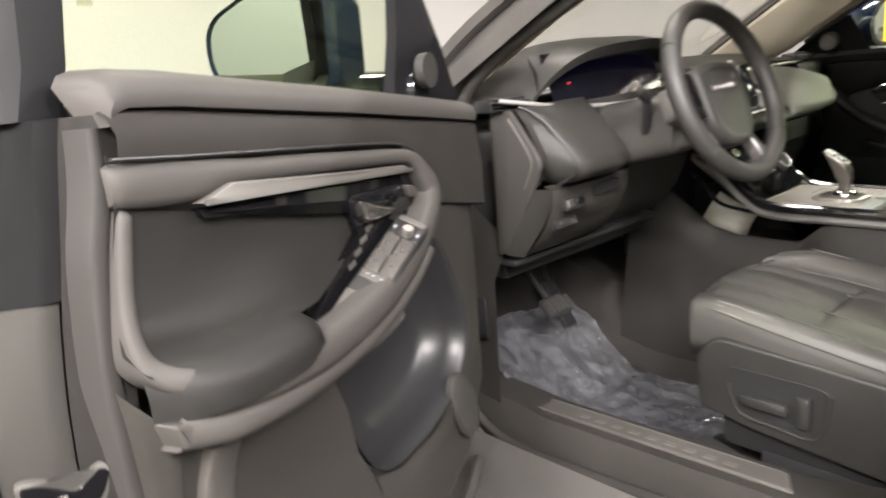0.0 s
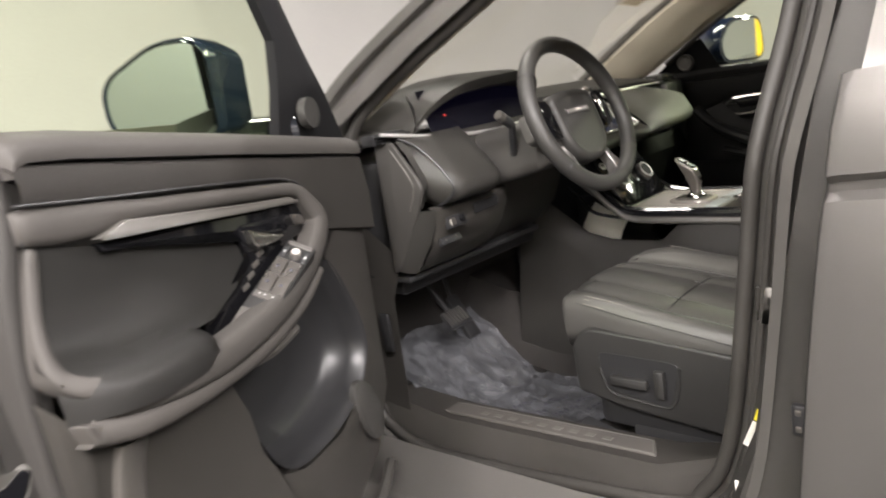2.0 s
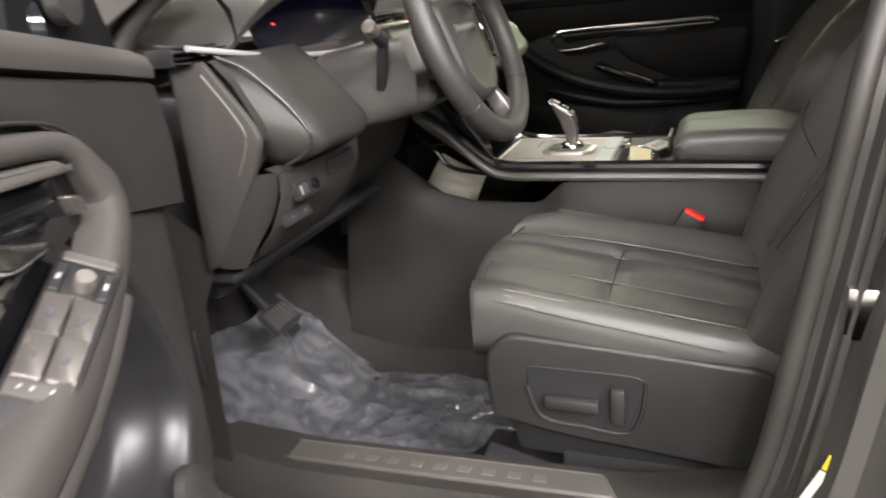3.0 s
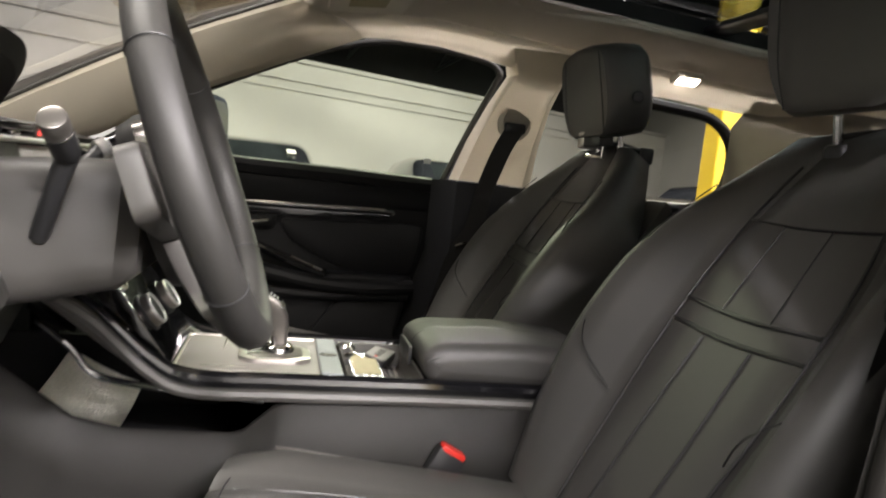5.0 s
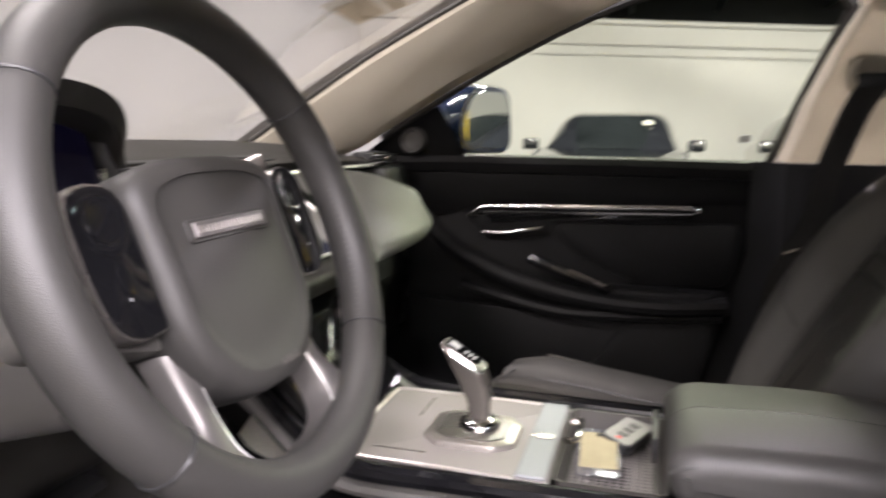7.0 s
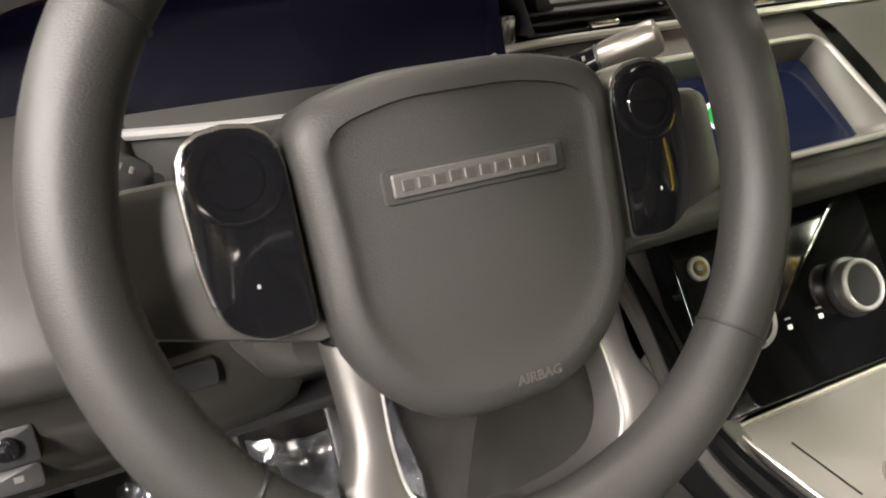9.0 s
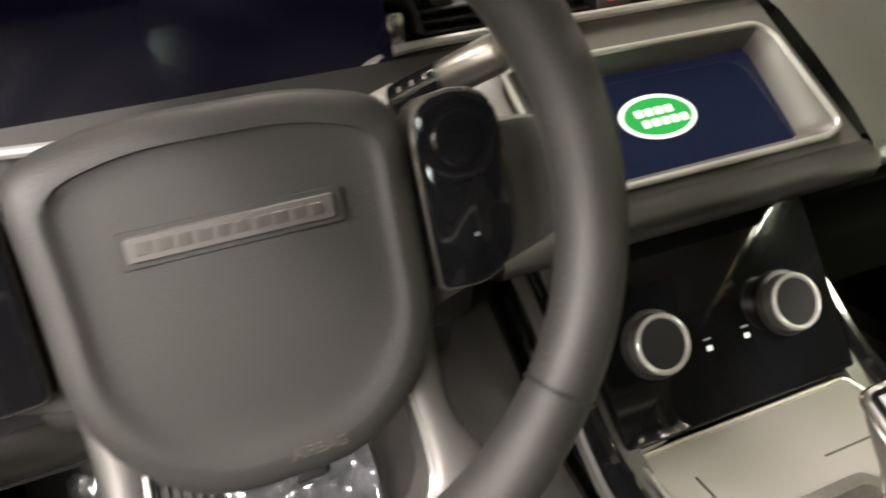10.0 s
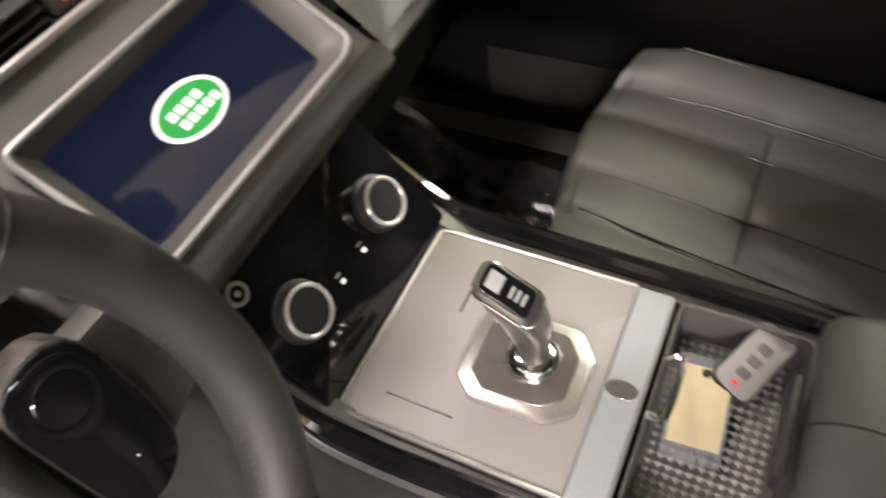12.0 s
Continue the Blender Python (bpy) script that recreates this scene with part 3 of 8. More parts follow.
# inner sill plate, carpet edge, kick panel
part("sill_trim", sheet([[V(-0.745, -0.319, 0.450), V(-0.745, -0.596, 0.395), V(-0.745, -1.150, 0.445), V(-0.745, -1.307, 0.520)], [V(-0.735, -0.319, 0.495), V(-0.735, -0.596, 0.455), V(-0.735, -1.150, 0.495), V(-0.735, -1.307, 0.560)], [V(-0.715, -0.340, 0.520), V(-0.715, -0.596, 0.492), V(-0.715, -1.150, 0.515), V(-0.715, -1.307, 0.575)],
                         [V(-0.62, -0.340, 0.505), V(-0.62, -0.596, 0.492), V(-0.62, -1.150, 0.515), V(-0.62, -1.333, 0.560)], [V(-0.605, -0.340, 0.410), V(-0.605, -0.596, 0.410), V(-0.605, -1.150, 0.400), V(-0.605, -1.333, 0.450)]], 0.004), PLASTIC, shell, "dark plastic sill trim")
plate = thing("sill_plate", (-0.665, -0.825, 0.50), "dark metal tread plate with raised letters on the sill", "tread plate")
mp = frame_of((-0.667, -0.825, 0.5025), (0, -1, 0.0415), (1, 0, 0))
part("plate", slab(rounded([(-0.29, -0.030), (0.28, -0.030), (0.31, 0.026), (-0.29, 0.026)], 0.006, 3), lambda a, b, d: mp @ V(a, -b, d), 0, 0.004, 0.0015, 1), PLASTIC, plate)
part("rim", tube([mp @ V(a, -b, 0.004) for a, b in rounded([(-0.285, -0.026), (0.278, -0.026), (0.302, 0.022), (-0.285, 0.022)], 0.006, 3)], 0.0010, True, 6), SURROUND, plate)
for k in range(9):
    a = -0.16 + 0.042 * k
    part("letter_bar", rbox(a, a + 0.022, -0.008, 0.008, 0.003, 0.0048, 0.001, 1, mp), SURROUND, plate)
part("sill_carpet", sheet([[V(-0.622, y, 0.500 + lift), V(-0.600, y, 0.492 + lift), V(-0.56, y, 0.462 + lift * 0.6), V(-0.50, y, 0.432), V(-0.40, y, 0.412)] for y, lift in ((-0.86, -0.004), (-0.95, 0.0), (-1.10, 0.008), (-1.22, 0.018), (-1.34, 0.045))], 0.006), CARPET, shell, "dark carpet edge beside the sill", angle=60)
part("kick_panel", sheet([[V(-0.725, -0.319, 0.480), V(-0.725, -0.473, 0.490)], [V(-0.725, -0.319, 0.800), V(-0.735, -0.497, 0.800)], [V(-0.72, -0.383, 1.000), V(-0.735, -0.547, 0.900)]], 0.02), PLASTIC, shell, "dark plastic kick panel")
part("fuse_cover", rbox(-0.748, -0.738, -0.473, -0.440, 0.66, 0.76, 0.004), DARKPLASTIC, shell)

# floor pan, tunnel and firewall
floor_rows = []
for y, zl, zt in ((-2.6, 0.40, 0.55), (-1.5, 0.40, 0.55), (-1.0, 0.385, 0.56), (-0.60, 0.385, 0.60), (-0.36, 0.42, 0.62), (-0.20, 0.56, 0.66), (-0.12, 0.80, 0.82), (-0.12, 1.05, 1.05)):
    floor_rows.append([V(-0.70, y, zl + 0.01), V(-0.45, y, zl), V(-0.22, y, zl + 0.01), V(-0.14, y, zt), V(0.14, y, zt), V(0.22, y, zl + 0.01), V(0.45, y, zl), V(0.70, y, zl + 0.01)])
single("car_floor", sheet(floor_rows, -0.02), CARPET, "dark carpeted car floor with a centre tunnel", "carpet", kind="structure")
part("right_sill", sheet([[V(0.70, -0.262, 0.420), V(0.70, -2.662, 0.420)], [V(0.80, -0.262, 0.480), V(0.80, -2.662, 0.520)], [V(0.88, -0.262, 0.300), V(0.88, -2.662, 0.360)]], 0.01), PAINT, shell)
part("passenger_sill_carpet", sheet([[V(0.64, y, 0.400), V(0.690, y, 0.405), V(0.735, y, 0.440), V(0.758, y, 0.520), V(0.764, y, 0.600)] for y in (-0.10, -0.30, -0.60, -1.0, -1.5)], 0.006), CARPET, shell, "dark carpet up the passenger sill", angle=60)
# blacker than the driver's kick panel, to carry the footwell's shade
part("passenger_kick_panel", sheet([[V(0.742, -0.10, z), V(0.744, -0.30, z), V(0.748, -0.56, z)] for z in (0.42, 0.70, 1.12)], 0.012), BLACKMATTE, shell, "passenger kick panel darkened for shade")
part("right_fender", sheet([[V(0.86, -0.522, 1.160), V(0.90, 0.438, 1.050)], [V(0.93, -0.462, 0.800), V(0.94, 0.438, 0.800)], [V(0.90, -0.362, 0.400), V(0.9, 0.438, 0.550)]], 0.004), PAINT, shell)
part("rear_bulkhead", rbox(-0.80, 0.80, -2.75, -2.70, 0.3, 1.16, 0.01), CARPET, shell)
part("tailgate_glass", sheet([[V(-0.62, -2.910, 1.160), V(0.62, -3.112, 1.160)], [V(-0.56, -2.610, 1.500), V(0.56, -2.812, 1.500)]], 0.005), DARKGLASS, shell, "dark rear glass")
part("rear_corner", sheet([[V(0.80, -2.682, 1.140), V(0.66, -3.122, 1.140)], [V(0.66, -2.542, 1.490), V(0.56, -2.842, 1.500)]], 0.03), PILLARTRIM, shell)
part("rear_corner", sheet([[V(-0.80, -2.480, 1.140), V(-0.66, -2.920, 1.140)], [V(-0.66, -2.342, 1.490), V(-0.56, -2.640, 1.500)]], 0.03), PILLARTRIM, shell)

# ---- roof, pillars and glass ----
SRX, SRF, SRB = 0.405, -1.36, -2.38


def roof_z(x, y):
    """The headliner's height: highest ahead of the glass, falling to the tail and to the sides."""
    return 1.580 + 0.055 * max(-0.6, min(0.8, y + 2.1)) - 0.35 * max(0, abs(x) - 0.35) ** 1.25 - 0.25 * max(0.0, y + 1.18) ** 1.3


bm = bmesh.new()
xs = [-0.60, -0.56, -0.50, -0.45, -SRX, 0.0, SRX, 0.45, 0.50, 0.56, 0.60]
ys = [-0.955, -1.04, -1.14, -1.25, SRF, -1.6, -1.9, SRB, -2.5, -2.75]
grid = {}
for x in xs:
    for y in ys:
        grid[x, y] = bm.verts.new(V(x, y, roof_z(x, y)))
for i in range(len(xs) - 1):
    for j in range(len(ys) - 1):
        xa, xb, ya, yb = xs[i], xs[i + 1], ys[j], ys[j + 1]
        if xa >= -SRX - 1e-6 and xb <= SRX + 1e-6 and ya <= SRF + 1e-6 and yb >= SRB - 1e-6:
            continue
        bm.faces.new((grid[xa, ya], grid[xb, ya], grid[xb, yb], grid[xa, yb]))
bmesh.ops.solidify(bm, geom=list(bm.faces), thickness=-0.012)
single("headliner", bm, HEADLINER, "ivory woven cloth headliner round a glass roof", "headliner", kind="structure")
part("roof_skin", sheet([[V(-0.62, y, roof_z(0.60, y) + 0.02), V(-0.43, y, roof_z(0.43, y) + 0.045)] for y in (-0.97, -1.3, -1.7, -2.1, -2.6)], 0.004), PAINT, shell)
part("roof_skin", sheet([[V(0.43, y, roof_z(0.43, y) + 0.045), V(0.62, y, roof_z(0.60, y) + 0.02)] for y in (-0.97, -1.3, -1.7, -2.1, -2.6)], 0.004), PAINT, shell)
part("roof_front", sheet([[V(x, -0.94, roof_z(x, -0.96) + 0.03), V(x, SRF - 0.02, roof_z(x, SRF) + 0.05)] for x in (-0.58, -0.3, 0, 0.3, 0.58)], 0.004), PAINT, shell)
part("roof_back", sheet([[V(x, SRB + 0.02, roof_z(x, SRB) + 0.05), V(x, -2.78, roof_z(x, -2.75) + 0.03)] for x in (-0.58, -0.3, 0, 0.3, 0.58)], 0.004), PAINT, shell)
sun = thing("panoramic_roof", (0, -1.8, 1.55), "dark tinted panoramic glass roof with black frame", "sunroof")
part("glass_pane", sheet([[V(x, y, roof_z(0.3, y) + (0.060 if x == 0 else 0.050)) for x in (-0.44, 0, 0.44)] for y in (-1.33, -1.6, -1.9, -2.42)], 0.006), SUNGLASS, sun)
lip = [V(x, y, roof_z(SRX, y)) for x, y in ((-SRX, SRF), (SRX, SRF), (SRX, SRB), (-SRX, SRB))]
part("frame", loft([[V(p.x * 0.985, (p.y + 1.87) * 0.985 - 1.87, p.z + 0.006) for p in lip], [V(p.x, p.y, p.z + 0.045) for p in lip], [V(p.x * 1.08, (p.y + 1.87) * 1.05 - 1.87, p.z + 0.050) for p in lip]], True, False), BLACKMATTE, sun, "black frame")
part("rim", tube(spline([V(x, y, roof_z(SRX, y) - 0.003) for x, y in ((-0.40, SRF), (0.40, SRF), (0.405, -1.7), (0.405, -2.05), (0.40, SRB), (-0.40, SRB), (-0.405, -2.05), (-0.405, -1.7))], 4, True), 0.012, True, 8), HEADLINER, sun, "ivory rim")
part("cross_bar", rbox(-0.41, 0.41, -1.93, -1.86, 1.598, 1.612, 0.004), DARKPLASTIC, sun, "black cross bar")

WS = [(0.66, -0.15, 1.16), (0.65, -0.345, 1.285), (0.625, -0.535, 1.390), (0.595, -0.74, 1.490), (0.560, -0.925, 1.568)]
rows = []
for x, y, z in WS:
    rows.append([V(x * k, y + 0.10 * (1 - k * k), z + 0.012 * (1 - k * k)) for k in (-1, -0.6, -0.2, 0.2, 0.6, 1)])
single("windshield", sheet(rows, 0.005), WSGLASS, "clear laminated car windshield", "windshield", kind="structure")
for s in (-1, 1):
    rows = []
    for (x, y, z), (yo, zo) in zip(WS, ((-0.34, 1.16), (-0.47, 1.215), (-0.70, 1.345), (-0.88, 1.43), (-1.06, 1.510))):
        yo += -0.03 if s > 0 else 0.04
        xo = inx(zo) - 0.012
        mid = V(s * ((x + xo) / 2 - 0.018), (y + yo) / 2 - 0.02, (z + zo) / 2 - 0.008)
        rows.append([V(s * x, y, z), V(s * (x - 0.014), y - 0.015, z - 0.012), mid, V(s * (xo - 0.01), yo + 0.01, zo), V(s * (xo + 0.015), yo, zo - 0.006)])
    part("a_pillar_trim", sheet(rows, 0.006), PILLARTRIM, shell, "ivory pillar trim")
    rows = []
    for (x, y, z), (yo, zo) in zip(WS, ((-0.34, 1.16), (-0.47, 1.215), (-0.70, 1.345), (-0.88, 1.43), (-1.06, 1.510))):
        yo += -0.03 if s > 0 else 0.04
        xo = inx(zo) + 0.05
        rows.append([V(s * (x + 0.004), y + 0.02, z + 0.012), V(s * ((x + xo) / 2 + 0.03), (y + yo) / 2 + 0.02, (z + zo) / 2 + 0.035), V(s * (xo + 0.01), yo + 0.03, zo + 0.03), V(s * xo, yo - 0.02, zo + 0.02)])
    part("a_pillar", sheet(rows, 0.004), PAINT, shell, "grey painted windshield pillar")
    # cant rail trim above the side windows, from the head of the windshield pillar on
    yo = -1.06 + (-0.03 if s > 0 else 0.04)
    rows = [[V(s * 0.560, -0.925, 1.568), V(s * 0.562, (yo - 0.925) / 2 - 0.02, 1.533), V(s * (inx(1.51) - 0.022), yo + 0.01, 1.510), V(s * (inx(1.51) + 0.003), yo, 1.504)]]
    for y, z in ((-1.06, 1.510), (-1.13, 1.517), (-1.25, 1.517), (-1.36, 1.505), (-1.46, 1.49), (-1.6, 1.48), (-1.9, 1.475), (-2.2, 1.46), (-2.5, 1.44)):
        xo = inx(z) - 0.012
        y += -0.03 if s > 0 else 0.04
        rows.append([V(s * 0.575, y, roof_z(0.58, y) - 0.002), V(s * (xo - 0.012), y, z + 0.012), V(s * xo, y, z), V(s * (xo + 0.02), y, z - 0.004)])
    part("roof_rail_trim", sheet(rows, 0.006), HEADLINER, shell, "ivory roof rail trim")
    part("window_edge", tube(spline([V(s * WS[-1][0], WS[-1][1], WS[-1][2]), V(s * WS[2][0], WS[2][1], WS[2][2]), V(s * WS[0][0], WS[0][1], WS[0][2])], 6), 0.006, seg=6), RUBBER, shell, "black windshield edge")
part("header_trim", sheet([[V(x, -0.910 + 0.10 * (1 - (x / 0.545) ** 2), 1.568), V(x, -0.985, roof_z(x, -0.985) - 0.012), V(x, -1.05, roof_z(x, -1.05) - 0.004)] for x in (-0.545, -0.4, -0.2, 0, 0.2, 0.4, 0.545)], 0.006), HEADLINER, shell, "ivory windshield header")
part("cowl", rbox(-0.68, 0.68, -0.16, 0.0, 1.08, 1.15, 0.01), DARKPLASTIC, shell)

# B pillar of the passenger side, and the driver's inner one
for s in (-1, 1):
    rows = []
    for z, ya, yb in ((0.50, -1.44, -1.64), (0.80, -1.36, -1.60), (1.0, -1.32, -1.56), (1.19, -1.315, -1.53)):
        if s < 0:
            ya -= 0.175
            yb -= 0.10
        else:
            ya += max(0.0, 1.0 - z) * 0.48 - 0.062
            yb -= 0.062
        x = inx(z) - 0.02
        rows.append([V(s * (x + 0.06), ya + (0.055 if s > 0 else 0.01), z), V(s * (x + 0.02), ya + (0.012 if s > 0 else 0.005), z), V(s * (x - 0.005), ya, z), V(s * (x - 0.02), (ya + yb) / 2, z), V(s * (x - 0.005), yb, z), V(s * (x + 0.05), yb - 0.01, z)])
    part("b_pillar_lower", sheet(rows, 0.006), DARKPLASTIC, shell, "black lower pillar trim")
    rows = []
    for z, ya, yb in ((1.192, -1.315, -1.53), (1.30, -1.345, -1.53), (1.40, -1.385, -1.54), (1.47, -1.42, -1.56), (1.53, -1.40, -1.66)):
        if s < 0:
            ya -= 0.185
            yb -= 0.12
        else:
            ya -= 0.062
            yb -= 0.062
        x = inx(z) - 0.03
        rows.append([V(s * (x + 0.06), ya + 0.012, z), V(s * x, ya, z), V(s * (x - 0.022), (ya * 0.6 + yb * 0.4), z), V(s * (x - 0.012), (ya * 0.2 + yb * 0.8), z), V(s * (x + 0.05), yb, z)])
    part("b_pillar_upper", sheet(rows, 0.006), PILLARTRIM, shell, "ivory upper pillar trim")
part("c_pillar_trim", sheet([[V(0.70, -2.162, 1.160), V(0.66, -2.812, 1.140)], [V(0.645, -2.132, 1.420), V(0.60, -2.812, 1.380)], [V(0.60, -2.162, 1.500), V(0.54, -2.812, 1.490)]], 0.02), QUARTERSHADED, shell, "ivory rear pillar trim darkened for shade")
part("c_pillar_trim", sheet([[V(-0.70, -1.969, 1.160), V(-0.66, -2.610, 1.140)], [V(-0.645, -1.940, 1.420), V(-0.60, -2.610, 1.380)], [V(-0.60, -1.969, 1.500), V(-0.54, -2.75, 1.49)]], 0.02), QUARTERSHADED, shell, "ivory rear pillar trim darkened for shade")
part("striker", tube([V(-0.742, -1.401, 0.886), V(-0.775, -1.395, 0.888), V(-0.778, -1.416, 0.884), V(-0.746, -1.424, 0.880)], 0.007, seg=8), CHROME, shell, "bright steel door striker")
part("striker_plate", rbox(-0.792, -0.778, -1.436, -1.381, 0.856, 0.916, 0.003), CHROME, shell)
part("info_label", rbox(-0.800, -0.797, -1.381, -1.331, 0.535, 0.58, 0.001, 1), PAPER, shell, "white printed label")
part("info_label", rbox(-0.806, -0.803, -1.396, -1.366, 0.60, 0.625, 0.001, 1), DARKPLASTIC, shell, "small black label")
part("paper_label", sheet([[V(-0.806, -1.352, 0.655), V(-0.808, -1.361, 0.653)], [V(-0.807, -1.371, 0.700), V(-0.809, -1.380, 0.698)]], 0.002), PAPER, shell, "white printed label")
part("warning_label", sheet([[V(-0.807, -1.372, 0.702), V(-0.809, -1.381, 0.700)], [V(-0.807, -1.379, 0.722), V(-0.809, -1.387, 0.720)]], 0.002), LABELYELLOW, shell, "small yellow warning label")
hinge = part("hinge", rbox(-0.838, -0.824, -1.459, -1.438, 0.705, 0.755, 0.005), DARKPLASTIC, shell, "dark rear door hinge")
for k in (0.712, 0.738):
    part("bolt", rbox(-0.840, -0.834, -1.453, -1.444, k, k + 0.010, 0.002), GUNMETAL, hinge)

# ---- driver's door, standing open ----
DO, DD, DN = V(-0.864, -0.592, 0), V(-0.911, -0.4125, 0), V(0.4125, -0.911, 0)


def dp(u, z, w):
    """A place on the open door: along it from the hinge, height, and towards the cabin."""
    return DO + (DD * u + DN * w) * 1.034 + V(0, 0, 1.0245 * z - 0.0486)


door = thing("front_door", (-1.30, -0.95, 0.40), "grey car door standing open with a dark trimmed inner panel", "car door")


def dslab(pts, r, w0, w1, bevel=0.004, seg=2):
    return slab(rounded(pts, r, 5), dp, w0, w1, bevel, seg)


# metal shell of the door
part("shell", dslab([(-0.06, 0.50), (0.10, 0.42), (0.83, 0.50), (0.83, 0.75), (0.83, 1.00), (0.80, 1.20), (0.79, 1.30), (-0.06, 1.235)], 0.03, -0.15, -0.088, 0.010), PAINTFLAT, door, "grey painted door shell")
END = [(0.46, 0.838, 0.852, 0.886, 0.894, 0.906), (0.70, 0.836, 0.852, 0.888, 0.896, 0.907), (0.90, 0.832, 0.850, 0.888, 0.895, 0.906), (1.01, 0.825, 0.845, 0.883, 0.891, 0.902), (1.10, 0.815, 0.832, 0.864, 0.872, 0.886),
       (1.17, 0.803, 0.816, 0.842, 0.850, 0.866), (1.25, 0.789, 0.798, 0.815, 0.828, 0.846), (1.285, 0.780, 0.788, 0.802, 0.816, 0.836)]
ENDS = [(a.x, a.y, a.z, b.x, b.y, b.z) for a, b in zip(spline([V(*e[:3]) for e in END], 5), spline([V(*e[3:]) for e in END], 5))]
part("panel_edge", sheet([[dp(a - 0.022, z, -0.008), dp(a - 0.006, z, -0.012), dp(a, z, -0.020), dp(b - 0.004, z, -0.050)] for z, a, b, c, d, e in ENDS], 0.006), EDGEPLASTIC, door, "hard dull panel edge")
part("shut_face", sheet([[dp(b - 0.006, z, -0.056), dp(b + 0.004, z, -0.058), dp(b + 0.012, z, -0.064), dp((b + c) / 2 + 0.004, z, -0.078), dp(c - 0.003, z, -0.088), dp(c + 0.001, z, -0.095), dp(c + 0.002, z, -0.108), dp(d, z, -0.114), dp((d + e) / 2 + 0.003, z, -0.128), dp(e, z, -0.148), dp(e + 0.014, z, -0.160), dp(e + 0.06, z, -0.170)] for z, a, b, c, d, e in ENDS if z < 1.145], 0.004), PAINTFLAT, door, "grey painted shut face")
part("shut_cover", sheet([[dp(b - 0.008, z, -0.050), dp(b + 0.006, z, -0.055), dp(b + 0.013, z, -0.061), dp((b + c) / 2 + 0.005, z, -0.075), dp(c - 0.002, z, -0.085), dp(c + 0.004, z, -0.100), dp(d, z, -0.111), dp((d + e) / 2 + 0.003, z, -0.125), dp(e + 0.002, z, -0.145), dp(e + 0.014, z, -0.157), dp(e + 0.06, z, -0.168)] for z, a, b, c, d, e in ENDS if z > 1.125], 0.004), BLACKMATTE, door, "dark plastic cover on the shut face")
part("outer_skin", sheet([[dp(-0.08, z - 0.02, -0.175 + b), dp(0.4, z, -0.195 + b), dp(0.955, z + 0.03, -0.176 + b)] for z, b in ((0.42, 0.03), (0.6, -0.005), (0.85, -0.02), (1.08, -0.012), (1.24, 0.0), (1.31, 0.02))], 0.003), PAINT, door)
part("edge_seal", tube([dp(c + 0.006, z, -0.104) for z, a, b, c, d, e in ENDS] + [dp(0.796, 1.405, -0.112), dp(0.757, 1.56, -0.118), dp(0.727, 1.67, -0.122)], 0.0085, seg=8), BLACKMATTE, door, "black rubber edge seal")
part("edge_seal", tube([dp(e + 0.010, z, -0.150) for z, a, b, c, d, e in ENDS] + [dp(0.812, 1.405, -0.148), dp(0.770, 1.56, -0.152), dp(0.740, 1.67, -0.156)], 0.0055, seg=8), BLACKMATTE, door, "thin black outer seal")
POST = [(1.285, 0.752, 0.812), (1.33, 0.737, 0.797), (1.405, 0.722, 0.786), (1.48, 0.711, 0.764), (1.56, 0.699, 0.741), (1.68, 0.682, 0.712)]
part("rear_frame", loft([[dp(a, z, -0.092), dp(a + 0.004, z, -0.080), dp(a + 0.012, z, -0.076), dp(b - 0.010, z, -0.078), dp(b, z, -0.086), dp(b + 0.012, z, -0.120), dp(b - 0.01, z, -0.13), dp(a + 0.01, z, -0.12)] for z, a, b in POST]), BLACKMATTE, door, "dark grey rear window post")
part("rear_channel", sheet([[dp(b + 0.008, z, -0.122), dp(b + 0.020, z, -0.140), dp(b + 0.030, z, -0.152), dp(b + 0.062, z, -0.162), dp(b + 0.085, z, -0.176)] for z, a, b in POST], 0.006), BLACKMATTE, door, "dark outer window frame")
part("bump_stop", loft([[dp(0.866 + a, 1.262 + b, -0.160 + d) for a, b in rounded([(-0.014, -0.045), (0.016, -0.050), (0.030, 0.03), (0.012, 0.052), (-0.010, 0.045)], 0.012, 4)] for d in (0.0, 0.012, 0.018)]), RUBBER, door, "black rubber bump stop")
part("grommet", disc(frame_of(dp(0.878, 1.195, -0.140), DD * -0.8 + DN * 0.6, V(0, 0, 1)), 0.008, 0.004, 14), RUBBER, door)
LF = frame_of(dp(0.860, 0.962, -0.058), dp(0.836, 0.952, -0.038) - dp(0.874, 0.964, -0.070), V(0, 0, 1))
part("latch_rim", slab(rounded([(-0.042, -0.004), (-0.034, -0.020), (0.0, -0.024), (0.034, -0.010), (0.040, 0.010), (0.020, 0.012), (-0.012, 0.004), (-0.030, 0.028), (-0.044, 0.022)], 0.008, 3), lambda a, b, d: LF @ V(-a, b, d), -0.004, 0.0055, 0.003), PAINTFLAT, door, "grey latch rim")
part("latch", slab(rounded([(-0.037, -0.002), (-0.031, -0.015), (0.0, -0.019), (0.030, -0.006), (0.035, 0.007), (0.020, 0.008), (-0.013, 0.000), (-0.031, 0.022), (-0.040, 0.018)], 0.006, 3), lambda a, b, d: LF @ V(-a, b, d), 0.0, 0.0068, 0.001, 1), GLOSSBLACK, door, "black door latch")
part("latch_claw", tube([LF @ V(0.004, -0.014, 0.007), LF @ V(0.002, -0.004, 0.009)], 0.0045, seg=8), GUNMETAL, door, "metal latch claw")
part("screw", disc(LF @ Matrix.Translation((0.006, -0.036, 0.004)), 0.007, 0.004, 12), ALU, door)

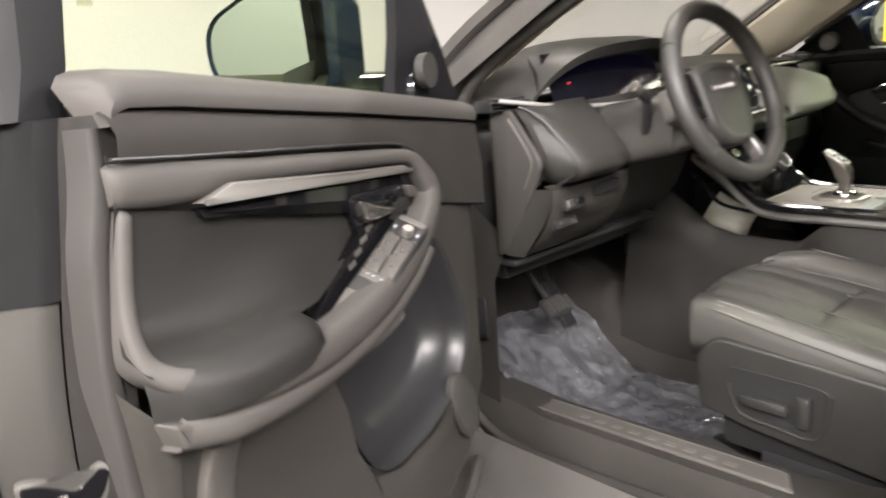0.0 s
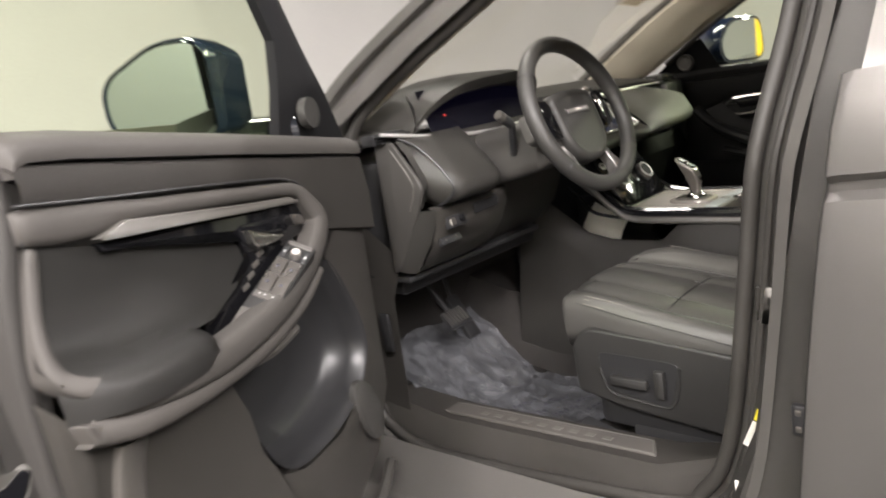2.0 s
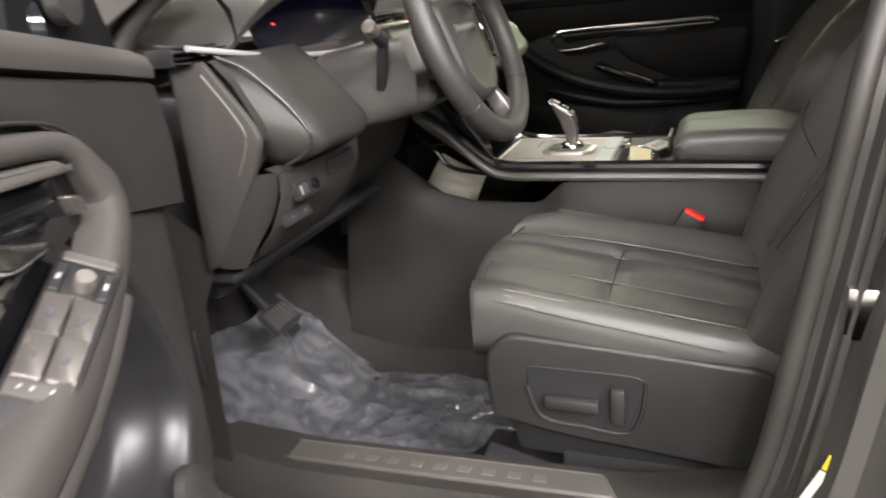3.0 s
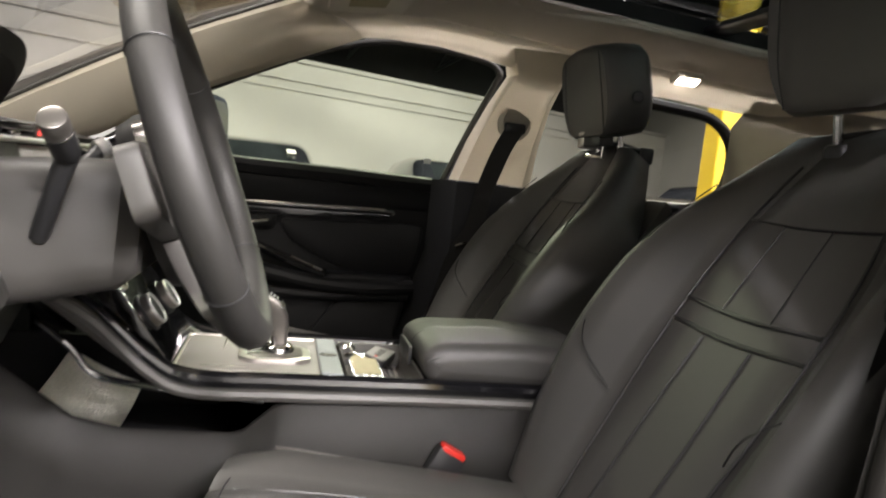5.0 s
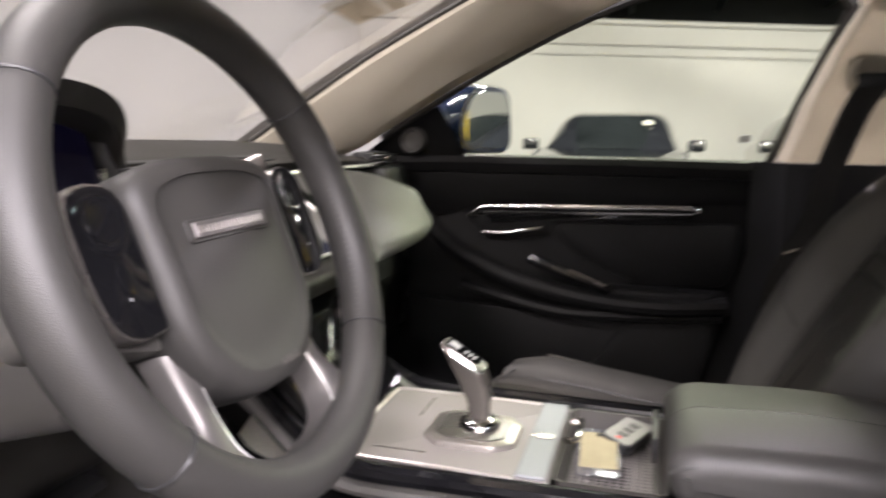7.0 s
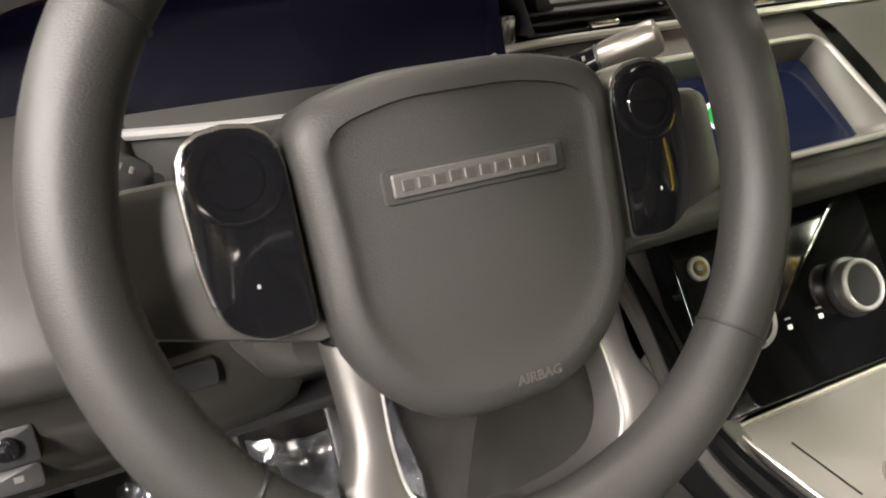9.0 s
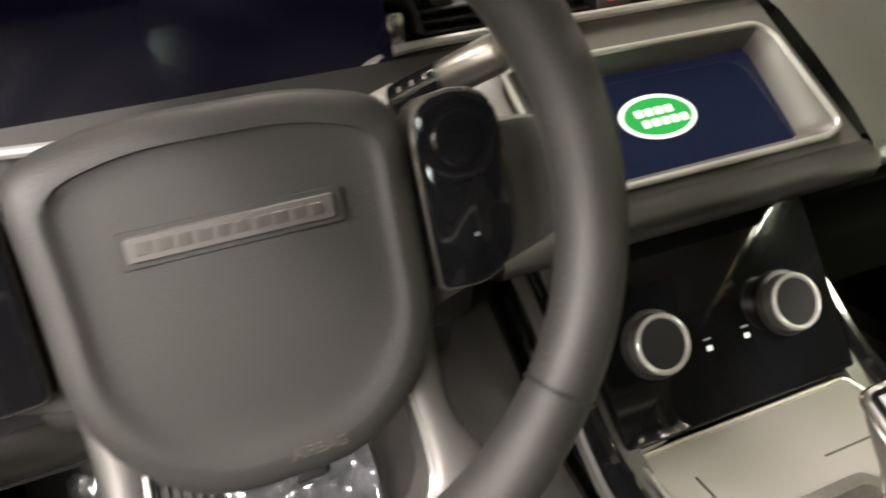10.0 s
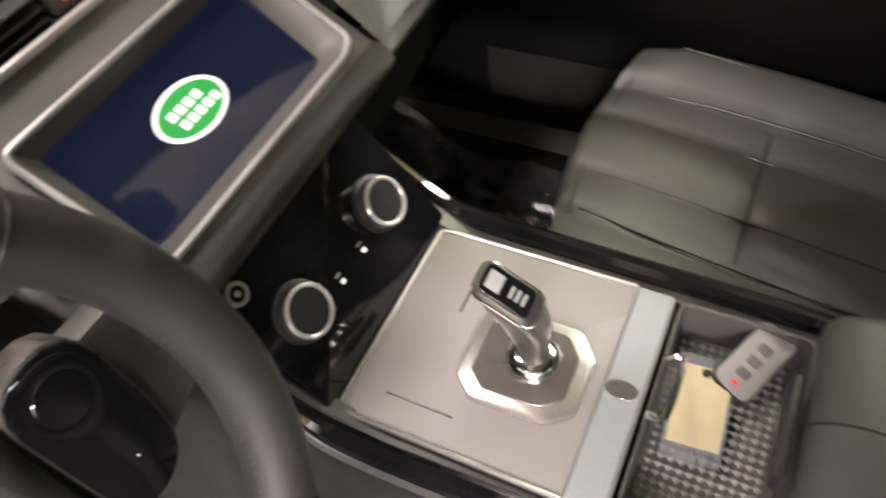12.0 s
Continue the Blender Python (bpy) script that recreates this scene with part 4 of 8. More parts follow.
# inner panel pieces
part("belt_pad", loft([[dp(u, z0 + dz, w) for dz, w in ((-0.002, -0.03), (0.0, 0.004), (0.012, 0.007), (0.026, 0.000), (0.035, -0.018), (0.037, -0.06))] for u, z0 in ((-0.035, 1.188), (0.10, 1.207), (0.40, 1.247), (0.70, 1.284), (0.755, 1.288), (0.770, 1.284), (0.777, 1.274))]), DOORSKIN, door, "soft dark belt line pad", angle=60)
part("upper_trim", sheet([[dp(u, a, -0.008), dp(u, a - 0.006, 0.004), dp(u, (a + b) / 2, 0.011), dp(u, b, 0.009), dp(u, b - 0.004, -0.004)] for u, a, b in ((-0.03, 1.186, 1.03), (0.06, 1.198, 1.05), (0.17, 1.212, 1.075), (0.205, 1.216, 1.13), (0.25, 1.222, 1.170), (0.29, 1.228, 1.188), (0.36, 1.238, 1.200), (0.54, 1.261, 1.220), (0.69, 1.281, 1.236), (0.770, 1.290, 1.246), (0.781, 1.286, 1.248))], 0.012), DOORSKIN, door, "soft dark upper trim")
# thin black tube drawn for the shade in the upper trim's crease
part("trim_crease", tube(spline([dp(0.792, 1.247, 0.011), dp(0.69, 1.235, 0.012), dp(0.54, 1.219, 0.014), dp(0.36, 1.199, 0.015), dp(0.285, 1.186, 0.016), dp(0.250, 1.170, 0.017), dp(0.212, 1.136, 0.018), dp(0.190, 1.095, 0.020)], 6), 0.0020, seg=8), DARKPLASTIC, door, "dark seam and crease line")
# padded bow: upper strip, front corner and pull arm down to the arm rest
def strip(rows, name, material, label="", crown=1.0):
    """A padded band through (u, z, w, half width along, lift) rows."""
    rings = []
    n = len(rows)
    for i, (u, z, w, h) in enumerate(rows):
        a, b = rows[max(0, i - 1)], rows[min(n - 1, i + 1)]
        t = Vector((b[0] - a[0], b[1] - a[1])).normalized()
        s = Vector((-t.y, t.x))
        rings.append([dp(u + s.x * h * k, z + s.y * h * k, w + (d * crown if d > -0.02 else d)) for k, d in ((-1.0, -0.030), (-1.0, -0.004), (-0.88, 0.003), (-0.5, 0.0065), (0.0, 0.008), (0.5, 0.0065), (0.88, 0.003), (1.0, -0.004), (1.0, -0.030))])
    return part(name, loft(rings), material, door, label, angle=50)


def thicken(rows, n=5):
    c = spline([V(u, z, w) for u, z, w, h in rows], n)
    hs = spline([V(h, 0, 0) for *_, h in rows], n)
    return [(p.x, p.y, p.z, q.x) for p, q in zip(c, hs)]


strip(thicken([(0.790, 1.222, -0.004, 0.017), (0.780, 1.2215, 0.002, 0.0205), (0.745, 1.217, 0.005, 0.0220), (0.700, 1.2125, 0.007, 0.0205), (0.660, 1.2125, 0.009, 0.0150), (0.600, 1.206, 0.010, 0.0125), (0.514, 1.197, 0.011, 0.0125), (0.400, 1.184, 0.013, 0.0115), (0.300, 1.172, 0.016, 0.0115), (0.262, 1.160, 0.019, 0.013), (0.238, 1.135, 0.023, 0.017), (0.222, 1.107, 0.028, 0.021), (0.240, 1.079, 0.033, 0.022), (0.308, 1.041, 0.040, 0.022), (0.432, 1.010, 0.054, 0.022), (0.570, 0.999, 0.064, 0.022), (0.660, 1.003, 0.064, 0.022), (0.725, 1.012, 0.058, 0.022), (0.772, 1.022, 0.050, 0.020)]), "trim_bow", DOORSKIN, "padded dark pull arm")
strip(thicken([(0.270, 1.022, 0.034, 0.010), (0.355, 0.988, 0.040, 0.012), (0.500, 0.969, 0.054, 0.013), (0.640, 0.971, 0.060, 0.014), (0.735, 0.980, 0.055, 0.016), (0.775, 0.990, 0.046, 0.017), (0.803, 0.999, 0.036, 0.017)]), "lower_bow", DOORSKIN)
strip(thicken([(0.779, 1.200, -0.004, 0.006), (0.782, 1.193, 0.001, 0.0075), (0.789, 1.168, 0.002, 0.008), (0.801, 1.122, 0.005, 0.008), (0.808, 1.085, 0.014, 0.009), (0.806, 1.062, 0.026, 0.011), (0.791, 1.046, 0.040, 0.012), (0.765, 1.038, 0.050, 0.011), (0.752, 1.036, 0.053, 0.009)]), "rear_band", DOORSKIN, "padded dark rear band", 0.6)
strip(thicken([(0.784, 1.274, -0.012, 0.006), (0.788, 1.240, -0.010, 0.008), (0.795, 1.205, -0.009, 0.010), (0.806, 1.165, -0.010, 0.010), (0.815, 1.110, -0.010, 0.010), (0.821, 1.050, -0.010, 0.010), (0.822, 0.98, -0.010, 0.010), (0.822, 0.88, -0.011, 0.010), (0.821, 0.74, -0.012, 0.010), (0.822, 0.56, -0.014, 0.010)]), "rear_bar", EDGEPLASTIC, "hard dark rear trim bar", 0.5)
part("rear_bar_groove", tube([dp(0.788, 1.250, 0.001), dp(0.786, 1.225, 0.002), dp(0.789, 1.204, 0.001)], 0.0012, seg=5), DARKPLASTIC, door)
strip(thicken([(0.745, 0.962, 0.036, 0.022), (0.746, 0.925, 0.020, 0.022), (0.748, 0.88, 0.010, 0.022), (0.748, 0.82, 0.004, 0.022), (0.748, 0.70, 0.003, 0.022), (0.750, 0.55, 0.0, 0.022)]), "card_rib", PLASTIC, "hard dark rib down the lower card", 0.4)
part("arm_block", slab(rounded([(0.812, 1.012), (0.766, 1.000), (0.766, 0.972), (0.806, 0.984)], 0.005, 3), dp, 0.0, 0.046, 0.006, 3), DOORSKIN, door, "padded arm end")
part("leather_insert", sheet([[dp(u, z, w) for u, z, w in row] for row in (
    ((0.790, 1.204, 0.0), (0.693, 1.180, 0.0), (0.569, 1.160, -0.001), (0.50, 1.150, -0.001), (0.465, 1.139, -0.001)),
    ((0.802, 1.15, -0.004), (0.68, 1.14, -0.006), (0.56, 1.125, -0.006), (0.48, 1.117, -0.004), (0.432, 1.112, -0.002)),
    ((0.812, 1.105, 0.0), (0.69, 1.09, -0.004), (0.58, 1.085, -0.002), (0.50, 1.080, 0.0), (0.426, 1.082, 0.0)),
    ((0.822, 1.080, 0.010), (0.70, 1.064, 0.010), (0.60, 1.060, 0.012), (0.53, 1.056, 0.012), (0.475, 1.057, 0.01)),
    ((0.815, 1.058, 0.030), (0.71, 1.046, 0.045), (0.64, 1.044, 0.045), (0.59, 1.040, 0.03), (0.548, 1.036, 0.02)))], -0.008), LEATHER, door, "black leather insert", angle=60)
rows = []
for u, k, dz in ((0.812, 0.25, 0.012), (0.795, 0.60, 0.010), (0.772, 0.85, 0.008), (0.73, 0.97, 0.002), (0.68, 1.0, 0.0), (0.64, 1.0, -0.002), (0.615, 0.95, -0.004), (0.600, 0.80, -0.010), (0.592, 0.55, -0.020)):
    rows.append([dp(u, z + dz, w * k) for z, w in ((1.060, 0.018), (1.052, 0.032), (1.048, 0.046), (1.043, 0.060), (1.034, 0.070), (1.020, 0.075), (1.000, 0.072))])
part("arm_rest", sheet(rows, -0.006), LEATHER, door, "black leather arm rest", angle=70)
part("chrome_bezel", dslab([(0.706, 1.190), (0.660, 1.203), (0.517, 1.1845), (0.419, 1.172), (0.290, 1.158), (0.266, 1.146), (0.300, 1.148), (0.423, 1.160), (0.583, 1.177)], 0.004, 0.004, 0.020, 0.004), SURROUND, door, "satin grey bezel")
part("gloss_strip", dslab([(0.700, 1.184), (0.565, 1.172), (0.401, 1.155), (0.246, 1.142), (0.205, 1.095), (0.30, 1.085), (0.425, 1.095), (0.440, 1.125), (0.465, 1.138), (0.569, 1.155), (0.693, 1.172)], 0.004, -0.004, 0.008, 0.003), GLOSSBLACK, door, "piano black strip")
part("gloss_lobe", dslab([(0.426, 1.105), (0.30, 1.095), (0.270, 1.070), (0.40, 1.02), (0.50, 0.998), (0.536, 0.996), (0.554, 1.018), (0.546, 1.036), (0.475, 1.056), (0.424, 1.082)], 0.006, -0.004, 0.0072, 0.003), GLOSSBLACK, door, "piano black strip beside the switches")
part("handle_bowl", dslab([(0.440, 1.142), (0.30, 1.132), (0.270, 1.105), (0.33, 1.092), (0.405, 1.094), (0.432, 1.112)], 0.015, 0.006, 0.011, 0.002), GLOSSBLACK, door, "piano black handle recess")
part("inner_handle", dslab([(0.431, 1.134), (0.376, 1.115), (0.343, 1.106), (0.358, 1.099), (0.402, 1.099), (0.424, 1.107)], [0.004, 0.02, 0.004, 0.006, 0.01, 0.008], 0.010, 0.026, 0.005, 3), CHROME, door, "chrome inner door handle")
part("handle_post", dslab([(0.290, 1.128), (0.268, 1.122), (0.262, 1.105), (0.284, 1.108)], 0.005, 0.010, 0.022, 0.004), GUNMETAL, door, "satin metal handle post")
# switch panel on the pull
FI, FO, RI, RO = dp(0.322, 1.084, 0.022), dp(0.298, 1.0765, 0.052), dp(0.497, 1.028, 0.022), dp(0.466, 1.012, 0.060)
sp = frame_of((FI + FO + RI + RO) / 4, (RI + RO) - (FI + FO), (FO + RO) - (FI + RI))
if (sp.to_3x3() @ V(0, 0, 1)).z < 0:
    sp = sp @ Matrix.Rotation(math.pi, 4, "X")
sp = sp @ Matrix.Diagonal((0.87, 0.82, 1.0, 1.0))
OUT = 1 if (sp.to_3x3() @ V(0, 1, 0)).dot(DN) > 0 else -1
swo = thing("window_switch_panel", tuple(dp(0.42, 1.03, 0.03)), "grey window and mirror switch panel on the door pull", "switch panel")
part("bed", slab(rounded([(-0.104, -0.031), (0.104, -0.031), (0.104, 0.031), (-0.104, 0.031)], 0.006, 3), lambda a, b, d: sp @ V(a, b, d), -0.030, 0.0, 0.003), SEATPLASTIC, swo, "dark grey switch bed")
for k, a in enumerate((-0.036, 0.012)):
    for b in (-0.027, 0.001):
        rk = part("window_switch", slab(rounded([(a, b), (a + 0.042, b), (a + 0.042, b + 0.026), (a, b + 0.026)], 0.003, 3), lambda a2, b2, d, a=a: sp @ V(a2, b2, d + 0.004 * math.cos((a2 - a) / 0.042 * math.pi)), -0.004, 0.006, 0.002), GUNMETAL, swo, "silver grey rocker switch")
        part("switch_mark", rbox(a + 0.017, a + 0.025, b + 0.009, b + 0.015, 0.0055, 0.0066, 0.0002, 1, sp), INK, rk)
part("lock_switch", slab(rounded([(0.057, -0.026), (0.074, -0.026), (0.074, 0.026), (0.057, 0.026)], 0.002, 2), lambda a, b, d: sp @ V(a, b, d), -0.002, 0.003, 0.001, 1), PLASTIC, swo)
for b in (-0.016, -0.006, 0.010):
    part("lock_mark", rbox(0.064, 0.067, b, b + 0.003, 0.003, 0.0042, 0.0002, 1, sp), SILVERPRINT, swo)
part("pull_cup", slab(rounded([(0.105, -0.031 * OUT), (0.186, -0.033 * OUT), (0.176, -0.014 * OUT), (0.138, 0.020 * OUT), (0.105, 0.031 * OUT)], [0.002, 0.006, 0.02, 0.03, 0.002], 4), lambda a, b, d: sp @ V(a, b, d - 0.22 * max(0, a - 0.112)), -0.02, 0.001, 0.003), PLASTIC, swo, "dark pull cup behind the switches")
part("mirror_knob", lathe([(0.011, 0), (0.011, 0.008), (0.009, 0.012), (0.001, 0.012)], sp @ Matrix.Translation((-0.062, 0.002, 0)), 18), ALU, swo, "round mirror knob")
for b in (-0.028, 0.016):
    part("mirror_button", rbox(-0.082, -0.046, b, b + 0.012, 0, 0.003, 0.002, 1, sp), DARKPLASTIC, swo)
    part("mirror_mark", rbox(-0.068, -0.060, b + 0.004, b + 0.008, 0.003, 0.0036, 0.0002, 1, sp), SILVERPRINT, swo)
part("seat_button", rbox(-0.101, -0.088, -0.026, 0.026, 0, 0.003, 0.002, 1, sp), PLASTIC, swo)
for k in range(4):
    c = dp(0.392 + 0.018 * k, 1.088 - 0.013 * k, 0.008)
    part("memory_button", rbox(-0.010, 0.010, -0.0045, 0.0045, 0, 0.003, 0.001, 1, frame_of(c, DD + V(0, 0, -0.25), V(0, 0, 1))), PLASTIC, swo)
# lower panel, pocket and speaker
part("lower_card", sheet([[dp(u, z, w) for u, z, w in row] for row in (
    ((0.790, 0.985, 0.022), (0.755, 0.975, 0.034), (0.68, 0.965, 0.045), (0.580, 0.956, 0.045)),
    ((0.785, 0.93, 0.004), (0.74, 0.92, 0.016), (0.65, 0.90, 0.028), (0.530, 0.882, 0.026)),
    ((0.782, 0.85, -0.008), (0.72, 0.84, 0.002), (0.61, 0.82, 0.012), (0.500, 0.800, 0.012)),
    ((0.785, 0.74, -0.010), (0.70, 0.74, 0.0), (0.58, 0.74, 0.006), (0.464, 0.742, 0.008)),
    ((0.80, 0.56, -0.012), (0.70, 0.54, -0.004), (0.55, 0.53, 0.0), (0.40, 0.58, 0.0)))], 0.006), PLASTIC, door, "dark hard lower card", angle=60)
part("rear_pillar_card", sheet([[dp(u, z, w) for u, z, w in row] for row in (
    ((0.826, 1.05, -0.012), (0.818, 1.030, 0.008), (0.808, 1.010, 0.024), (0.795, 0.985, 0.026)), ((0.822, 0.95, -0.012), (0.815, 0.94, 0.0), (0.804, 0.93, 0.006), (0.785, 0.92, 0.004)), ((0.822, 0.80, -0.014), (0.815, 0.80, -0.008), (0.804, 0.80, -0.006), (0.785, 0.80, -0.008)), ((0.825, 0.56, -0.016), (0.818, 0.56, -0.010), (0.808, 0.56, -0.009), (0.795, 0.56, -0.010)))], 0.006), PLASTIC, door, angle=60)
POCK = rounded([(0.560, 0.955), (0.512, 0.868), (0.487, 0.795), (0.452, 0.745), (0.40, 0.722), (0.272, 0.716), (0.158, 0.752), (0.106, 0.811), (0.120, 0.882), (0.174, 0.984), (0.205, 1.02), (0.36, 1.0)], [0.01, 0.03, 0.03, 0.03, 0.03, 0.05, 0.04, 0.04, 0.03, 0.04, 0.03, 0.04], 5)
# bowl is blacker than the cards, so the pocket's deep shade is in its colour
part("pocket_bowl", loft([[dp(0.44 + (u - 0.44) * k, 0.850 + (z - 0.850) * k, w) for u, z in POCK] for k, w in ((1.04, 0.008), (1.0, 0.002), (0.985, -0.030), (0.96, -0.065), (0.90, -0.082), (0.5, -0.086), (0.02, -0.086))], True, False), DARKPLASTIC, door, "map pocket darkened for its inner shade", angle=60)
part("pocket_shelf", tube(spline([dp(0.575, 0.958, 0.030), dp(0.455, 0.945, 0.028), dp(0.365, 0.950, 0.022)], 5), 0.010, seg=8), PLASTIC, door)
part("front_card", sheet([[dp(u, z, w) for u, z, w in row] for row in (
    ((0.470, 0.742, 0.012), (0.400, 0.714, 0.012), (0.272, 0.708, 0.012), (0.153, 0.745, 0.010), (0.097, 0.808, 0.006), (0.107, 0.886, 0.004), (0.200, 1.03, 0.008)),
    ((0.458, 0.728, 0.010), (0.392, 0.696, 0.014), (0.262, 0.690, 0.015), (0.138, 0.728, 0.012), (0.068, 0.798, 0.004), (0.074, 0.895, 0.0), (0.150, 1.06, 0.004)),
    ((0.43, 0.66, 0.002), (0.37, 0.65, 0.008), (0.24, 0.67, 0.008), (0.12, 0.70, 0.004), (0.03, 0.78, -0.006), (0.02, 0.92, -0.010), (0.03, 1.08, -0.006)),
    ((0.40, 0.55, -0.002), (0.33, 0.53, -0.002), (0.23, 0.545, -0.004), (0.11, 0.58, -0.006), (0.0, 0.68, -0.016), (-0.02, 0.90, -0.018), (-0.03, 1.10, -0.016)))], 0.006), PLASTIC, door, "dark hard front card", angle=60)
spk = [dp(0.150 + 0.045 * math.cos(a) + 0.026 * math.sin(a), 0.692 + 0.074 * math.sin(a), 0.012) for a in [2 * math.pi * k / 28 for k in range(28)]]
cen = sum(spk, V(0, 0, 0)) / 28
part("speaker_grille", loft([[p - DN * 0.012 for p in spk], spk, [cen + (p - cen) * 0.86 + DN * 0.006 for p in spk], [cen + (p - cen) * 0.3 + DN * 0.009 for p in spk]]), SPEAKER, door, "perforated speaker grille")
part("bottom_seal", tube(spline([dp(0.02, 0.50, -0.03), dp(0.2, 0.45, -0.02), dp(0.6, 0.50, -0.02), dp(0.85, 0.54, -0.03)], 5), 0.014, seg=8), RUBBER, door)

# window of the open door
part("window_glass", sheet([[dp(-0.03, 1.22, -0.072), dp(0.765, 1.28, -0.090)], [dp(0.0, 1.42, -0.085), dp(0.725, 1.43, -0.092)], [dp(0.08, 1.68, -0.095), dp(0.69, 1.66, -0.100)]], 0.004), GLASS, door, "clear green door glass")
part("front_frame", sheet([[dp(-0.10, 1.17, -0.050), dp(-0.09, 1.17, -0.042), dp(0.02, 1.19, -0.040), dp(0.12, 1.20, -0.042), dp(0.195, 1.21, -0.046), dp(0.205, 1.21, -0.060)], [dp(-0.045, 1.32, -0.056), dp(-0.034, 1.32, -0.050), dp(0.03, 1.33, -0.047), dp(0.09, 1.34, -0.048), dp(0.138, 1.345, -0.052), dp(0.147, 1.345, -0.066)],
    [dp(0.004, 1.42, -0.066), dp(0.012, 1.42, -0.060), dp(0.045, 1.42, -0.056), dp(0.075, 1.425, -0.056), dp(0.108, 1.428, -0.060), dp(0.116, 1.43, -0.074)], [dp(0.055, 1.53, -0.072), dp(0.062, 1.53, -0.066), dp(0.085, 1.528, -0.062), dp(0.11, 1.525, -0.062), dp(0.142, 1.522, -0.066), dp(0.149, 1.522, -0.080)], [dp(0.12, 1.68, -0.085), dp(0.126, 1.68, -0.079), dp(0.15, 1.675, -0.075), dp(0.175, 1.67, -0.075), dp(0.21, 1.665, -0.079), dp(0.218, 1.665, -0.092)]], 0.020), BLACKMATTE, door, "black window frame and mirror sail")
part("top_frame", tube(spline([dp(0.17, 1.67, -0.085), dp(0.30, 1.73, -0.10), dp(0.50, 1.74, -0.11), dp(0.70, 1.67, -0.10)], 5), 0.022, seg=8), DARKPLASTIC, door)
part("tweeter", lathe([(0.030, -0.006), (0.030, 0.010), (0.027, 0.014), (0.022, 0.010), (0.012, 0.013), (0.001, 0.014)], frame_of(dp(0.088, 1.288, -0.026), DD, V(0, 0, 1)), 28), SPEAKER, door, "round black tweeter")
# outside mirror
def mq(a, b, d):
    return dp(0.294 + a * 0.259 - d * 0.966, 1.352 + b, -0.190 - a * 0.966 - d * 0.259)


MO = rounded([(0.094, -0.035), (0.092, 0.038), (-0.01, 0.088), (-0.075, 0.086), (-0.096, 0.060), (-0.092, -0.070), (-0.06, -0.082), (0.06, -0.078)], [0.03, 0.04, 0.05, 0.03, 0.03, 0.03, 0.03, 0.04], 5)
mir = part("mirror_housing", loft([[mq(a * k - sh, b * k, d) for a, b in MO] for k, d, sh in ((0.985, -0.002, 0), (1.03, -0.010, 0), (1.07, -0.004, 0), (1.09, 0.03, 0), (1.06, 0.075, 0.01), (0.92, 0.115, 0.03), (0.60, 0.145, 0.04), (0.2, 0.152, 0.04))]), NAVYPAINT, door, "dark blue black mirror housing")
part("mirror_glass", slab([(a * 0.985, b * 0.985) for a, b in MO], lambda a, b, d: mq(a, b, -d), 0.0, 0.004, 0.001, 1), MIRRORDIM, mir, "silvered mirror glass")
part("mirror_foot", tube([dp(0.10, 1.258, -0.06), dp(0.15, 1.262, -0.11), dp(0.20, 1.268, -0.17), dp(0.27, 1.272, -0.215)], 0.034, seg=12), CARBLACK, mir)
part("glass_etching", rbox(-0.009, 0.009, -0.007, 0.007, 0, 0.001, 0, 1, frame_of(dp(0.705, 1.392, -0.080), DD, V(0, 0, 1))), glass("etched_mark", (0.88, 0.89, 0.80), 0.3), door, "small etched glass mark")

# ---- dashboard ----
dash = thing("dashboard", (0, -0.55, 0.80), "dark soft skinned dashboard with chrome trim line", "dashboard")


def bump_hood(x):
    """How far the cluster hood rises over the dash top."""
    t = (x + 0.411) / 0.246
    return max(0.0, 1 - abs(t) ** 4) ** 0.6 if abs(t) < 1 else 0.0


rows = []
XS = [-0.745, -0.70] + [-0.668 + 0.0115 * k for k in range(44)] + [-0.14, -0.06, 0.0, 0.15, 0.30, 0.45, 0.60, 0.72]
for x in XS:
    h = bump_hood(x) * 0.100
    drop = 0.02 * (abs(x) / 0.7) ** 3
    rows.append([V(x, -0.10, 1.198 - 3.0 * drop), V(x, -0.25, 1.236 - 2.0 * drop + h * 0.12), V(x, -0.40, 1.236 - drop + h * 0.60), V(x, -0.52, 1.218 - drop + h), V(x, -0.600 - h * 0.60, 1.210 - drop + h), V(x, -0.622 - h * 0.85, 1.202 - drop + h * 0.98), V(x, -0.615 - h * 0.80, 1.188 - drop + h * 0.90), V(x, -0.560, 1.180 - drop + h * 0.80)])
part("upper_pad", sheet(rows, 0.006), SOFT, dash, "soft dark upper pad with cluster hood")
part("core", rbox(-0.70, 0.58, -0.56, -0.14, 0.80, 1.14, 0.02), DARKPLASTIC, dash)
part("cluster_screen", sheet([[V(x, -0.662, 1.166), V(x, -0.622, 1.287)] for x in (-0.615, -0.5, -0.4, -0.3, -0.215)], 0.004), CLUSTER, dash, "dark glossy instrument screen")
part("cluster_cheek", sheet([[V(-0.655, -0.65, 1.20), V(-0.60, -0.60, 1.20)], [V(-0.645, -0.64, 1.25), V(-0.605, -0.58, 1.285)]], 0.01), DARKPLASTIC, dash)
part("cluster_cheek", sheet([[V(-0.185, -0.655, 1.195), V(-0.225, -0.60, 1.195)], [V(-0.20, -0.64, 1.25), V(-0.225, -0.58, 1.285)]], 0.01), DARKPLASTIC, dash)
for k in range(6):
    x = -0.444 + 0.0026 * k
    part("odometer_digit", rbox(x, x + 0.0019, -0.0014, 0.0014, 0, 0.001, 0, 1, frame_of((0, -0.6605, 1.177), (1, 0, 0), (0, 0.5, 1))), LOGOWHITE, dash, "small lit digit bar")
